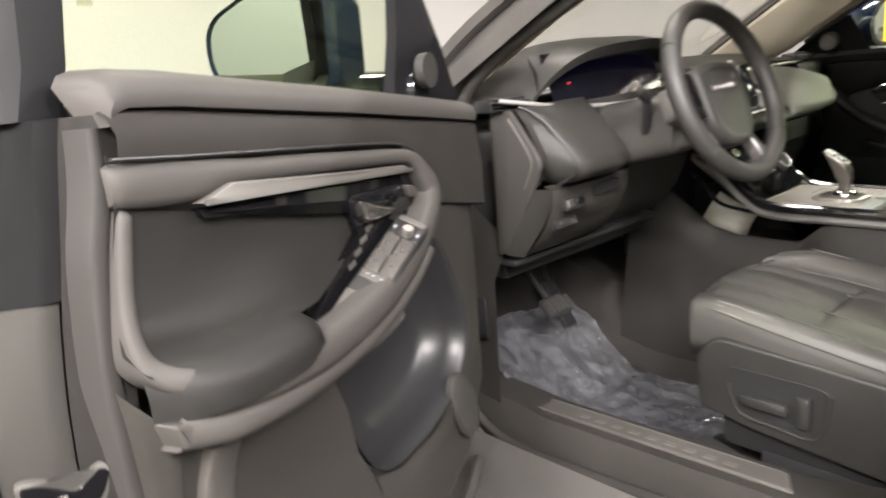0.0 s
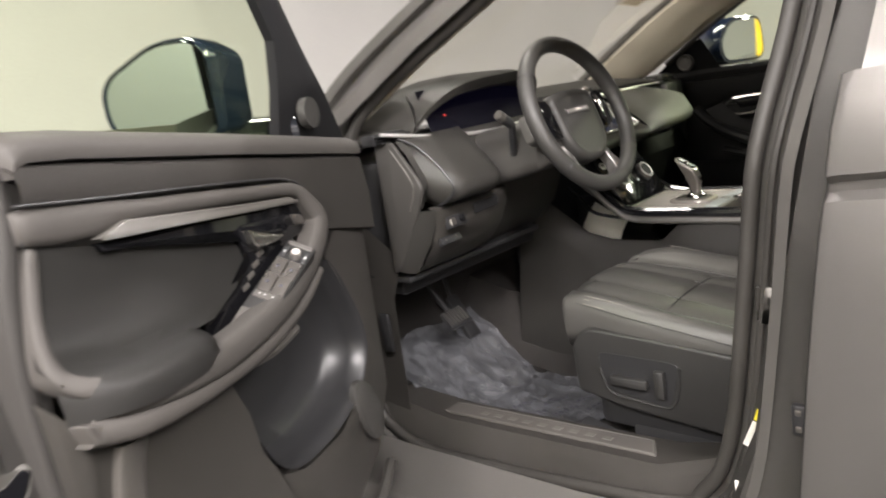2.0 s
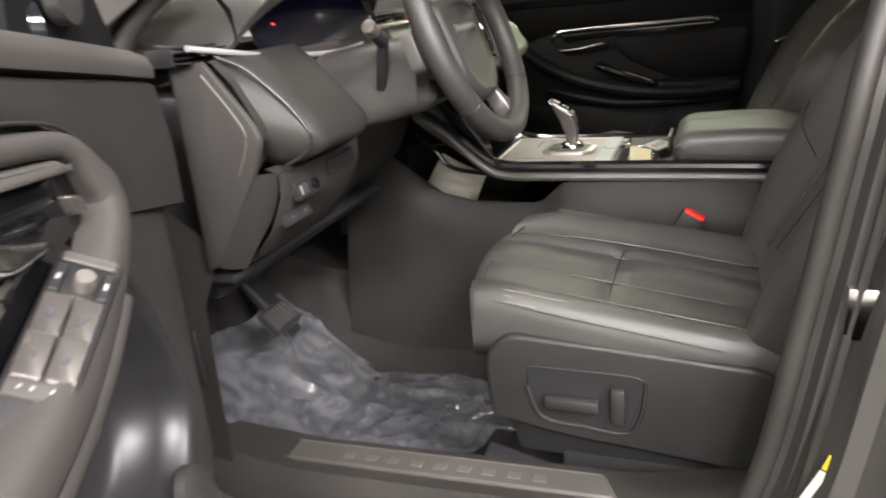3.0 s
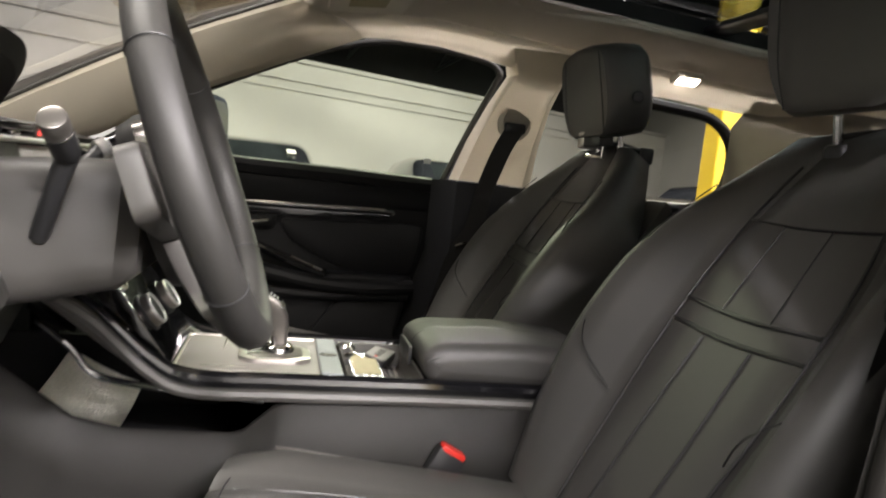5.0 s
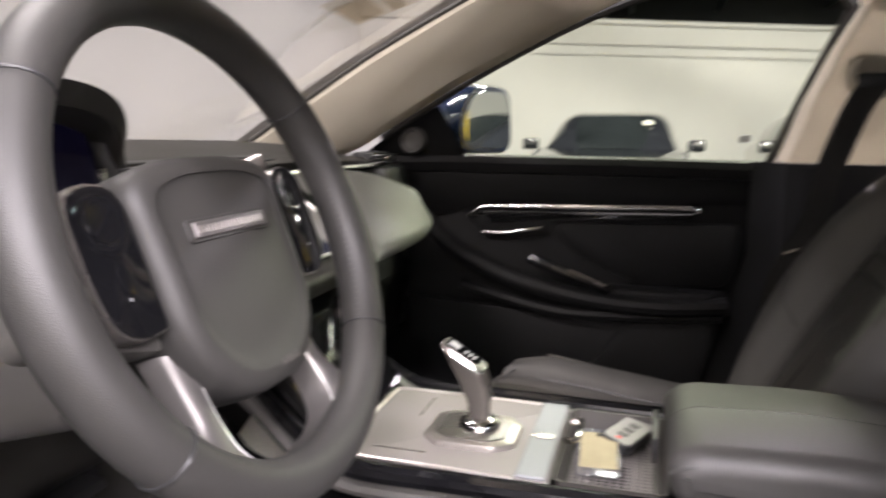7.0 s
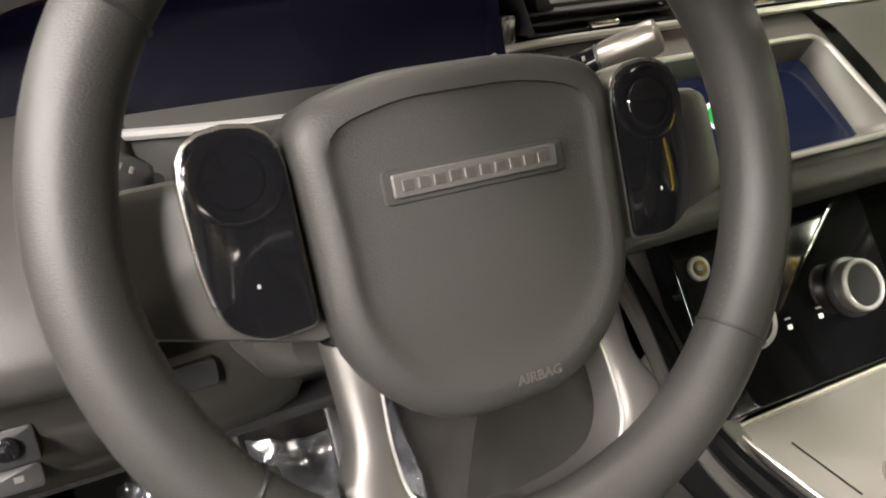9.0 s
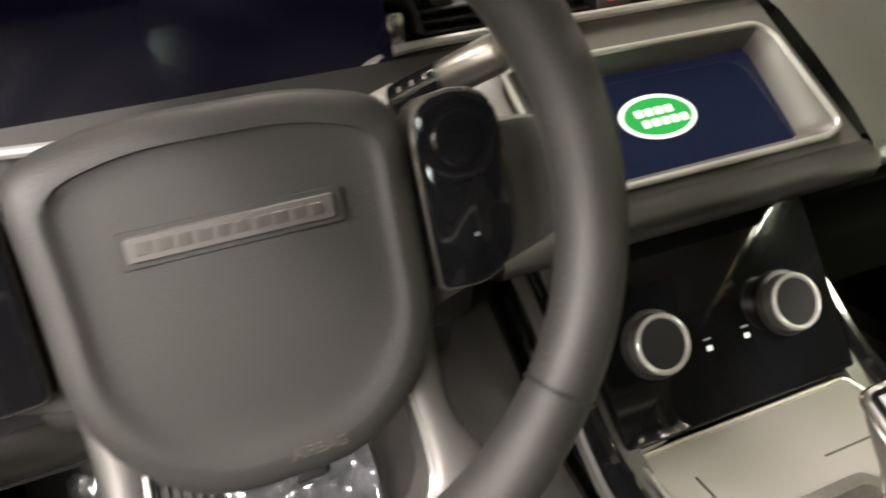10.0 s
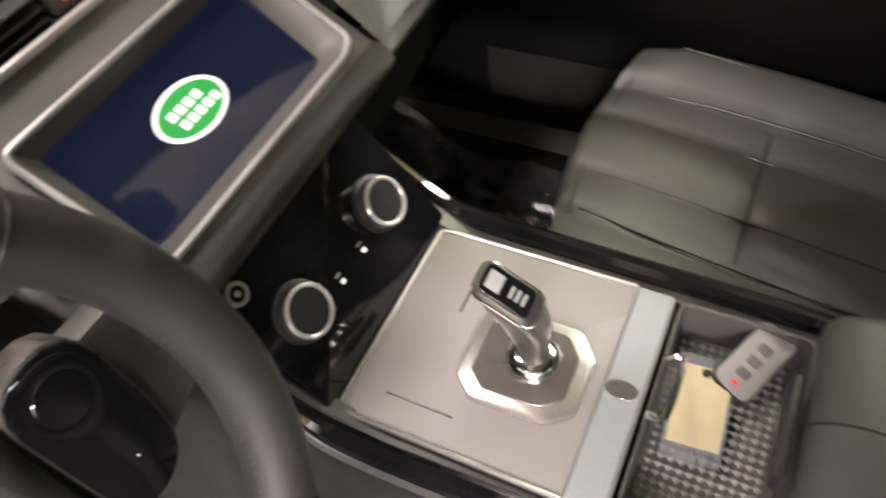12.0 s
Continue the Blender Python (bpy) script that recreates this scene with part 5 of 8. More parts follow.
part("warning_light", rbox(-0.555, -0.548, -0.0015, 0.0015, 0, 0.001, 0, 1, frame_of((0, -0.6460, 1.222), (1, 0, 0), (0, 0.5, 1))), REDLAMP, dash, "small red warning light")
# chrome line under the cluster and along the vents
CH = spline([V(-0.775, -0.650, 1.208), V(-0.70, -0.662, 1.194), V(-0.60, -0.668, 1.178), V(-0.45, -0.668, 1.165), V(-0.34, -0.665, 1.163), V(-0.25, -0.655, 1.174), V(-0.20, -0.645, 1.186), V(0.0, -0.645, 1.187), V(0.20, -0.645, 1.187), V(0.36, -0.640, 1.186), V(0.60, -0.62, 1.182), V(0.70, -0.60, 1.178)], 6)
part("chrome_line", tube([p + V(0, -0.005, 0) for p in CH], 0.0042, seg=8), SATIN, dash, "thin chrome trim line")
part("ledge", sheet([[p + V(0, 0.002, 0.001) for p in CH], [p + V(0, 0.024, 0.000) for p in CH]], 0.003), BLACKMATTE, dash)
# air vents
for x0, x1 in ((-0.765, -0.665), (-0.185, -0.022), (0.020, 0.165), (0.60, 0.70)):
    vent = part("vent", rbox(x0, x1, -0.620, -0.575, 1.183, 1.215 if abs(x0) < 0.5 else 1.208, 0.003), DARKPLASTIC, dash, "black slatted air vent")
    for k in range(3):
        z = (1.190 if abs(x0) < 0.5 else 1.186) + (0.009 if abs(x0) < 0.5 else 0.007) * k
        part("slat", rbox(x0 + 0.003, x1 - 0.003, -0.640, -0.612, z, z + 0.0028, 0.001, 1), DARKPLASTIC, vent)
    xm = (x0 + x1) / 2
    part("tab", rbox(xm - 0.016, xm + 0.016, -0.645, -0.628, 1.192, 1.199, 0.003), CHROME, vent, "chrome vent tab")
part("vent_post", rbox(-0.216, -0.200, -0.650, -0.600, 1.178, 1.215, 0.006), CHROME, dash)
part("hazard_switch", rbox(-0.019, 0.017, -0.640, -0.58, 1.186, 1.214, 0.004), PLASTIC, dash, "hazard switch")
part("hazard_mark", slab([(-0.007, -0.005), (0.007, -0.005), (0, 0.007)], lambda a, b, d: V(-0.001 + a, -0.640 - d, 1.200 + b), 0, 0.0015, 0.0003, 1), REDLAMP, dash, "glowing red triangle")
dash.location += V(0, 0.06, -0.01)
ROOTS[dash] = Matrix.Translation(dash.location)
# driver's bolster: a padded shelf with a turned-in outer end, on a hard panel with switches
SEC = [(-0.598, 1.180), (-0.606, 1.181), (-0.640, 1.158), (-0.685, 1.110), (-0.716, 1.074), (-0.724, 1.056), (-0.716, 1.040), (-0.690, 1.026), (-0.640, 1.020)]
bol = [[V(-0.742, -0.598, 1.176), V(-0.742, -0.604, 1.174), V(-0.741, -0.630, 1.144), V(-0.739, -0.652, 1.100), V(-0.737, -0.664, 1.072), V(-0.735, -0.664, 1.056), V(-0.732, -0.656, 1.042), V(-0.728, -0.645, 1.028), V(-0.72, -0.630, 1.020)]]
for x, k, dy in ((-0.715, 0.55, 0.012), (-0.700, 0.85, 0.005), (-0.690, 1.0, 0.0), (-0.65, 1.0, -0.002), (-0.61, 1.0, -0.006), (-0.57, 1.0, -0.010), (-0.545, 0.97, -0.008), (-0.530, 0.85, 0.004), (-0.522, 0.6, 0.02)):
    bol.append([V(x, -0.598 + (y + 0.598) * k + dy * min(1.0, (-0.598 - y) / 0.06), 1.176 + (z - 1.176) * (0.6 + 0.4 * k)) for y, z in SEC])
part("driver_bolster", sheet(bol, 0.006), SOFT, dash, "soft dark knee bolster", angle=60)
part("bolster_piping", tube(spline([V(-0.728, -0.601, 1.181), V(-0.712, -0.636, 1.160), V(-0.700, -0.680, 1.114), V(-0.696, -0.708, 1.076), V(-0.697, -0.714, 1.056), V(-0.702, -0.700, 1.038), V(-0.708, -0.672, 1.024)], 6), 0.0028, seg=6), DARKPLASTIC, dash, "dark seam and crease line")
part("end_cap", slab(rounded([(-0.535, 1.180), (-0.590, 1.178), (-0.652, 1.096), (-0.665, 1.068), (-0.643, 1.020), (-0.556, 0.878), (-0.530, 0.868)], [0.006, 0.01, 0.02, 0.012, 0.01, 0.006, 0.004], 4), lambda a, b, d: V(-0.738 - d, a, b), 0, 0.010, 0.004), COLUMNSKIN, dash, "hard dark end cap")
part("end_recess", tube(spline([V(-0.7485, -0.588, 1.160), V(-0.7485, -0.632, 1.100), V(-0.7485, -0.642, 1.068), V(-0.7485, -0.620, 1.020)], 5), 0.0016, seg=6), SURROUND, dash)
part("end_bevel", sheet([[V(-0.742, -0.636, 1.018), V(-0.722, -0.655, 1.016), V(-0.700, -0.664, 1.014)], [V(-0.750, -0.600, 0.950), V(-0.728, -0.616, 0.945), V(-0.705, -0.630, 0.940)], [V(-0.752, -0.556, 0.876), V(-0.735, -0.566, 0.868), V(-0.715, -0.575, 0.862)]], 0.006), SOFT, dash, "soft bevelled edge")
low = []
for x, dy in ((-0.712, 0.004), (-0.70, -0.002), (-0.62, -0.004), (-0.54, -0.004), (-0.46, 0.004), (-0.43, 0.02)):
    low.append([V(x, -0.640 + dy, 1.020), V(x, -0.664 + dy, 1.012), V(x, -0.662 + dy, 0.979), V(x, -0.635 + dy, 0.925), V(x, -0.590 + dy, 0.875), V(x, -0.56 + dy, 0.860), V(x, -0.46, 0.852)])
part("lower_panel", sheet(low, 0.008), PLASTIC, dash, "hard dark lower panel")
sw = frame_of((-0.655, -0.669, 0.978), (1, 0, 0), (0, 0.28, 1))
swt = part("light_switch", slab(rounded([(-0.032, -0.014), (0.032, -0.014), (0.032, 0.014), (-0.032, 0.014)], 0.004, 3), lambda a, b, d: sw @ V(a, b, d), -0.01, 0.003, 0.002), DARKPLASTIC, dash, "light switch block")
part("rocker", rbox(-0.026, -0.006, -0.009, 0.009, 0.002, 0.006, 0.002, 1, sw), GUNMETAL, swt, "dull metal rocker")
part("dial", lathe([(0.008, 0), (0.008, 0.006), (0.006, 0.007)], sw @ Matrix.Translation((0.014, 0.001, 0.002)), 16), GLOSSBLACK, swt)
sw2 = frame_of((-0.664, -0.650, 0.937), (1, 0, 0), (0, 0.5, 1))
swt = part("boot_switch", slab(rounded([(-0.034, -0.010), (0.034, -0.010), (0.034, 0.010), (-0.034, 0.010)], 0.004, 3), lambda a, b, d: sw2 @ V(a, b, d), -0.01, 0.003, 0.002), DARKPLASTIC, dash, "small switch pair")
for a in (-0.018, 0.018):
    part("mark", rbox(a - 0.004, a + 0.004, -0.003, 0.003, 0.002, 0.0035, 0.001, 1, sw2), PLASTIC, swt)
part("card_slot", slab(rounded([(-0.045, -0.014), (0.045, -0.010), (0.045, 0.012), (-0.045, 0.012)], 0.004, 3), lambda a, b, d: V(-0.545 + a, -0.667 - d, 0.992 + b), -0.004, 0.004, 0.001, 1), BLACKMATTE, dash, "dark open slot")
part("under_tray", rbox(-0.73, -0.20, -0.56, -0.16, 0.840, 0.856, 0.006), DARKPLASTIC, dash)
part("column_surround", sheet([[V(x, -0.605, 1.172), V(x, -0.625, 1.11), V(x, -0.640, 1.01), V(x, -0.60, 0.92), V(x, -0.52, 0.85)] for x in (-0.530, -0.42, -0.30, -0.21, -0.165)], 0.008), SOFT, dash, "dark panel round the steering column")
# screen
sc = frame_of((0, -0.668, 1.122), (1, 0, 0), (0, 0.836, 0.549))
outer = rounded([(-0.136, -0.0735), (0.112, -0.0735), (0.130, -0.066), (0.131, 0.040), (0.120, 0.0555), (-0.136, 0.0555)], [0.012, 0.012, 0.012, 0.016, 0.012, 0.012], 5)
inner = rounded([(-0.119, -0.057), (0.106, -0.057), (0.116, 0.046), (-0.114, 0.046)], [0.003, 0.003, 0.003, 0.003], 5)


def along(ring, n):
    """n points evenly along a closed outline."""
    ln = [0.0]
    for p, q in zip(ring, ring[1:] + ring[:1]):
        ln.append(ln[-1] + (Vector(q) - Vector(p)).length)
    out = []
    for k in range(n):
        d = ln[-1] * k / n
        i = max(m for m in range(len(ring)) if ln[m] <= d + 1e-9)
        f = (d - ln[i]) / max(ln[i + 1] - ln[i], 1e-9)
        out.append(Vector(ring[i]).lerp(Vector(ring[(i + 1) % len(ring)]), f))
    return out


oo = along(outer, 72)
def aim(q, w, h, m):
    return Vector((q[0] / w, (q[1] - m) / h)).normalized()


ii = [min(along(inner, 288), key=lambda q: (aim(q, 0.117, 0.0515, -0.0055) - aim(p, 0.133, 0.0645, -0.009)).length) for p in oo]
edge = along(rounded([(-0.20, -0.092), (0.150, -0.092), (0.150, 0.098), (-0.20, 0.098)], 0.008, 4), 288)
ee = [min(edge, key=lambda q: (aim(q, 0.175, 0.095, 0.003) - aim(p, 0.133, 0.0645, -0.009)).length) for p in oo]
part("screen_surround", loft([[sc @ V(a, b, -0.045) for a, b in ee], [sc @ V(a, b, -0.008) for a, b in ee], [sc @ V(a * 0.985, b * 0.975, -0.0045) for a, b in ee], [sc @ V(a, b, -0.0045) for a, b in oo], [sc @ V(a, b, -0.030) for a, b in oo]], True, False), SURROUND, dash, "satin grey screen surround", angle=50)
part("screen_hood", loft([[sc @ V(a, b, -0.006) for a, b in oo], [sc @ V(a, b, 0.001) for a, b in oo], [sc @ V(a * 0.985, b * 0.97, 0.002) for a, b in oo], [sc @ V(a, b, -0.0185) for a, b in ii], [sc @ V(a, b, -0.0215) for a, b in ii]], True, False), SURROUND, dash, "recessed grey screen frame", angle=50)
part("screen_chrome", tube([sc @ V(a, b, 0.002) for a, b in outer], 0.0030, True, 8), SATIN, dash, "chrome screen edge")
scr = part("touch_screen", slab(rounded([(-0.122, -0.060), (0.110, -0.060), (0.119, 0.049), (-0.117, 0.049)], 0.003, 3), lambda a, b, d: sc @ V(a, b, d), -0.026, -0.0195, 0.0003, 1), SCREEN, dash, "lit navy touch screen")
ell = [(0.0375 * math.cos(2 * math.pi * k / 32), 0.0232 * math.sin(2 * math.pi * k / 32)) for k in range(32)]
EX, EY = -0.0087, -0.005
part("emblem", slab(ell, lambda a, b, d: sc @ V(a + EX, b + EY, d - 0.0195), 0.0000, 0.0006, 0.0002, 1), LOGOWHITE, scr, "white oval outline")
part("emblem", slab([(a * 0.88, b * 0.83) for a, b in ell], lambda a, b, d: sc @ V(a + EX, b + EY, d - 0.0195), 0.0006, 0.0010, 0.0002, 1), LOGOGREEN, scr, "green oval emblem")
for yy, w, c in [(0.0070, 0.0038, -0.0150 + 0.0100 * k) for k in range(4)] + [(-0.0042, 0.0036, -0.0172 + 0.0095 * k) for k in range(5)]:
    part("emblem_bar", slab(rounded([(c - w, -0.0041), (c + w, -0.0037), (c + w, 0.0041), (c - w, 0.0037)], 0.0010, 2), lambda a, b, d: sc @ V(a + EX + (0.002 if yy < 0 else -0.002), b + yy + EY - 0.002, d - 0.0195), 0.0010, 0.0014, 0.0002, 1), LOGOWHITE, scr, "white emblem bar")
part("ledge_under_screen", sheet([[V(x, -0.735, 1.074), V(x, -0.748, 1.068), V(x, -0.754, 1.058), V(x, -0.750, 1.046), V(x, -0.735, 1.037), V(x, -0.69, 1.030)] for x in (-0.20, -0.05, 0.08, 0.150)], 0.006), SOFT, dash, angle=60)
# passenger fascia: a pale padded shelf that runs on from the screen to a rounded nose
rows = []
for x, k in ((0.149, 1.0), (0.20, 1.0), (0.27, 1.0), (0.34, 0.98), (0.40, 0.93), (0.45, 0.84), (0.49, 0.70), (0.52, 0.52), (0.540, 0.32), (0.550, 0.12)):
    yt, zt, yb, zb = -0.592, 1.172, -0.748, 1.062
    ym, zm = -0.690, 1.092
    P = [(yt + 0.012, zt + 0.004), (yt, zt + 0.002), (yt - 0.03, zt - 0.010), (yt - 0.08, zt - 0.042), (yb + 0.03, zb + 0.034), (yb + 0.006, zb + 0.012), (yb, zb), (yb + 0.006, zb - 0.014), (yb + 0.03, zb - 0.024), (yb + 0.07, zb - 0.026)]
    rows.append([V(x, ym + (y - ym) * (k if y < ym else k ** 0.8), zm + (z - zm) * (0.35 + 0.65 * k)) for y, z in P])
part("passenger_fascia", sheet(rows, 0.006), FASCIA, dash, "soft grey passenger fascia", angle=70)
part("glove_box", sheet([[V(x, -0.60, 1.0), V(x, -0.625, 0.95), V(x, -0.60, 0.80), V(x, -0.50, 0.74)] for x in (0.14, 0.30, 0.50, 0.66)], 0.008), DOORSHADED, dash, "glove box lid darkened for shade")
part("right_end", rbox(0.60, 0.735, -0.60, -0.30, 0.80, 1.17, 0.02), DARKPLASTIC, dash)
part("wiper_knob", lathe([(0.012, 0), (0.012, 0.006), (0.008, 0.008)], frame_of((-0.178, -0.688, 1.115), (1, 0, 0), (0, 0.3, 1)), 16), DARKPLASTIC, dash)

# ---- steering wheel ----
TILT = radians(21)
WC = V(-0.382, -0.905, 1.178)
WM = frame_of(WC, (1, 0, 0), (0, math.sin(TILT), math.cos(TILT)))


def wp(a, b, d=0.0):
    return WM @ V(a, b, d)


wheel = thing("steering_wheel", tuple(wp(0, -0.17, -0.02)), "black leather steering wheel with silver lower spokes", "steering wheel")
RR = 0.160
RIMSHIFT = V(-0.003, -0.019, 0.006)


def rim_at(deg):
    a = radians(deg)
    y = RR * math.sin(a)
    return wp(RR * math.cos(a), y) + RIMSHIFT


part("rim", tube([rim_at(k * 3) for k in range(120)], 0.0166, True, 16, up=tuple(WM.to_3x3() @ V(0, 0, 1)), flat=1.08), LEATHER, wheel, "black leather rim")
for deg in (35, 145, 218, 322):
    c = rim_at(deg)
    t = (rim_at(deg + 2) - rim_at(deg - 2)).normalized()
    nz = WM.to_3x3() @ V(0, 0, 1)
    mm = frame_of(c, t.cross(nz), nz)
    part("rim_seam", tube([mm @ V(0.0167 * math.cos(q), 0.0180 * math.sin(q), 0) for q in [2 * math.pi * k / 20 for k in range(20)]], 0.0011, True, 6, up=tuple(t)), DARKPLASTIC, wheel)
for s in (-1, 1):
    st = [rim_at(a) + (wp(0, 0) - rim_at(a)).normalized() * 0.0155 + (WM.to_3x3() @ V(0, 0, 0.004)) for a in (range(322, 372, 2) if s > 0 else range(168, 218, 2))]
    bm = bmesh.new()
    for p, q in zip(st[::1], st[1:]):
        d = (q - p)
        tube([p + d * 0.15, p + d * 0.75 + (WM.to_3x3() @ V(0, 0, 0.003))], 0.0007, seg=4, bm=bm)
    part("stitching", bm, PLASTIC, wheel)
bossy = rounded([(-0.083, 0.047), (-0.040, 0.0585), (0.040, 0.0585), (0.083, 0.047), (0.080, 0.0), (0.0795, -0.062), (0.040, -0.104), (-0.040, -0.104), (-0.0795, -0.062), (-0.080, 0.0)], [0.018, 0.02, 0.02, 0.018, 0.03, 0.035, 0.03, 0.03, 0.035, 0.03], 4)
rings = []
for k, d in ((0.94, -0.035), (1.0, -0.022), (1.0, 0.002), (0.985, 0.009), (0.955, 0.0135), (0.90, 0.0160), (0.845, 0.0172), (0.82, 0.0172)):
    rings.append([wp(a * k, (b + 0.02) * k - 0.02, d) for a, b in bossy])
inn = [(a * 0.795, (b + 0.02) * 0.78 - 0.017) for a, b in bossy]
rings += [[wp(a, b, 0.0156) for a, b in inn], [wp(a * 0.93, b * 0.93, 0.0148) for a, b in inn], [wp(a * 0.80, b * 0.80, 0.0150) for a, b in inn], [wp(a * 0.4, b * 0.4, 0.0160) for a, b in inn]]
for ring in rings:
    for q in ring:
        loc = WM.inverted() @ q
        loc.x *= 0.97
        q[:] = WM @ loc
part("airbag_cover", loft(rings), AIRBAG, wheel, "grained black airbag cover", angle=40)
plq = frame_of(wp(0, 0.008, 0.0165), WM.to_3x3() @ V(1, 0, 0), WM.to_3x3() @ V(0, 1, 0))
part("badge_recess", slab(rounded([(-0.0445, -0.0075), (0.0445, -0.0075), (0.0445, 0.0075), (-0.0445, 0.0075)], 0.003, 3), lambda a, b, d: plq @ V(a, b, d), -0.004, 0.0006, 0.0004, 1), AIRBAG, wheel)
part("badge", slab(rounded([(-0.0405, -0.0052), (0.0405, -0.0052), (0.0405, 0.0052), (-0.0405, 0.0052)], 0.0015, 3), lambda a, b, d: plq @ V(a, b, d), 0.0004, 0.0022, 0.0006, 1), SPOKE, wheel, "brushed metal badge plate")
for k in range(10):
    a = -0.0365 + 0.0074 * k
    part("badge_bar", rbox(a, a + 0.0052, -0.0024, 0.0024, 0.0021, 0.0027, 0.0002, 1, plq), GUNMETAL, wheel)
part("airbag_lettering", letters("AIRBAG", 0.0068, frame_of(wp(0.012, -0.0905, 0.0172), WM.to_3x3() @ V(1, 0, 0), WM.to_3x3() @ V(0, 1, 0)), 0.0004), PLASTIC, wheel, "moulded AIRBAG lettering")
for s in (-1, 1):
    spk = rounded([(s * 0.066, 0.030), (s * 0.155, 0.028), (s * 0.160, -0.030), (s * 0.070, -0.056)], 0.012, 4)
    part("side_spoke", slab(spk, lambda a, b, d: wp(a, b, d), -0.024, -0.004, 0.006), SOFT, wheel)
    po = rounded([(s * 0.0805, 0.046), (s * 0.124, 0.046), (s * 0.1235, -0.010), (s * 0.119, -0.034), (s * 0.104, -0.044), (s * 0.0805, -0.042)], [0.020, 0.022, 0.012, 0.016, 0.012, 0.004], 4)
    part("pad_rim", slab(po, lambda a, b, d: wp(a, b, d), -0.012, 0.0095, 0.0015), GUNMETAL, wheel, "satin metal pad rim")
    pi = [(s * 0.102 + (a - s * 0.102) * 0.955, -0.01 + (b + 0.01) * 0.965) for a, b in po]
    pad = part("switch_pad", slab(pi, lambda a, b, d: wp(a, b, d), 0.0, 0.0108, 0.001), GLOSSBLACK, wheel, "piano black switch pad")
    part("thumb_dial", lathe([(0.0195, 0), (0.0195, 0.0006), (0.0185, 0.0009), (0.0120, 0.0003), (0.0115, 0.0008), (0.002, 0.0010)], frame_of(wp(s * 0.102, 0.0235, 0.0105), WM.to_3x3() @ V(1, 0, 0), WM.to_3x3() @ V(0, 1, 0)), 28), GLOSSBLACK, pad)
    part("pad_mark", rbox(s * 0.102 - 0.0006, s * 0.102 + 0.0006, -0.021, -0.019, 0.0106, 0.0114, 0.0003, 1, WM), SILVERPRINT, pad)
for s in (-1, 1):
    arm_in = spline([V(s * 0.056, -0.062, -0.004), V(s * 0.0575, -0.085, -0.001), V(s * 0.0590, -0.108, 0.004), V(s * 0.0560, -0.128, 0.010), V(s * 0.0450, -0.1415, 0.015), V(s * 0.026, -0.1485, 0.017), V(0, -0.1510, 0.018)], 6)
    arm_out = spline([V(s * 0.078, -0.055, -0.004), V(s * 0.0770, -0.080, -0.001), V(s * 0.0780, -0.102, 0.004), V(s * 0.0860, -0.120, 0.010), V(s * 0.0800, -0.134, 0.015), V(s * 0.046, -0.1535, 0.017), V(0, -0.1600, 0.018)], 6)
    rings = []
    for p, q in zip(arm_in, arm_out):
        rings.append([wp(*(p + V(0, 0, -0.024))), wp(*(p + (q - p) * 0.02 + V(0, 0, -0.005))), wp(*(p + (q - p) * 0.10 + V(0, 0, -0.0006))), wp(*(p + (q - p) * 0.25 + V(0, 0, 0.0006))), wp(*(p.lerp(q, 0.55) + V(0, 0, 0.0008))), wp(*(p.lerp(q, 0.85) + V(0, 0, -0.001))), wp(*(q + V(0, 0, -0.005))), wp(*(q + V(0, 0, -0.020)))])
    part("lower_spoke", loft(rings), SPOKE, wheel, "satin grey lower spoke", angle=45)
    part("spoke_trim", tube([wp(*(p + (q - p) * 0.06 + V(0, 0, -0.0016))) for p, q in zip(arm_in, arm_out)], 0.0011, seg=6), SATIN, wheel, "bright inner spoke edge")
WHEELSIZE = 1.10
wheel.matrix_basis = Matrix.Translation(V(-0.3755, -0.850, 1.1695) + (wp(0, -0.17, -0.02) - WC - RIMSHIFT) * WHEELSIZE) @ Matrix.Scale(WHEELSIZE, 4)
shroud = thing("steering_column", (-0.37, -0.78, 1.03), "dark plastic steering column cover", "steering column")
part("cover", loft([[V(-0.375 + a * k, y, 1.120 + dz + b * k) for a, b in rounded([(-0.120, -0.072), (0.082, -0.072), (0.086, 0.050), (-0.100, 0.050)], 0.03, 4)] for y, k, dz in ((-0.866, 0.80, 0.012), (-0.850, 0.96, 0.010), (-0.80, 1.04, 0.004), (-0.70, 1.12, -0.010), (-0.62, 1.15, -0.02))]), COLUMNSKIN, shroud)
part("hub", lathe([(0.05, 0), (0.05, 0.03), (0.04, 0.05)], frame_of(wp(0, -0.01, -0.06), WM.to_3x3() @ V(1, 0, 0), WM.to_3x3() @ V(0, 1, 0)), 20), DARKPLASTIC, shroud)
part("shroud_seam", tube(spline([V(-0.465, -0.862, 1.14), V(-0.470, -0.80, 1.125), V(-0.482, -0.70, 1.105)], 4), 0.0015, seg=6), DARKPLASTIC, shroud)
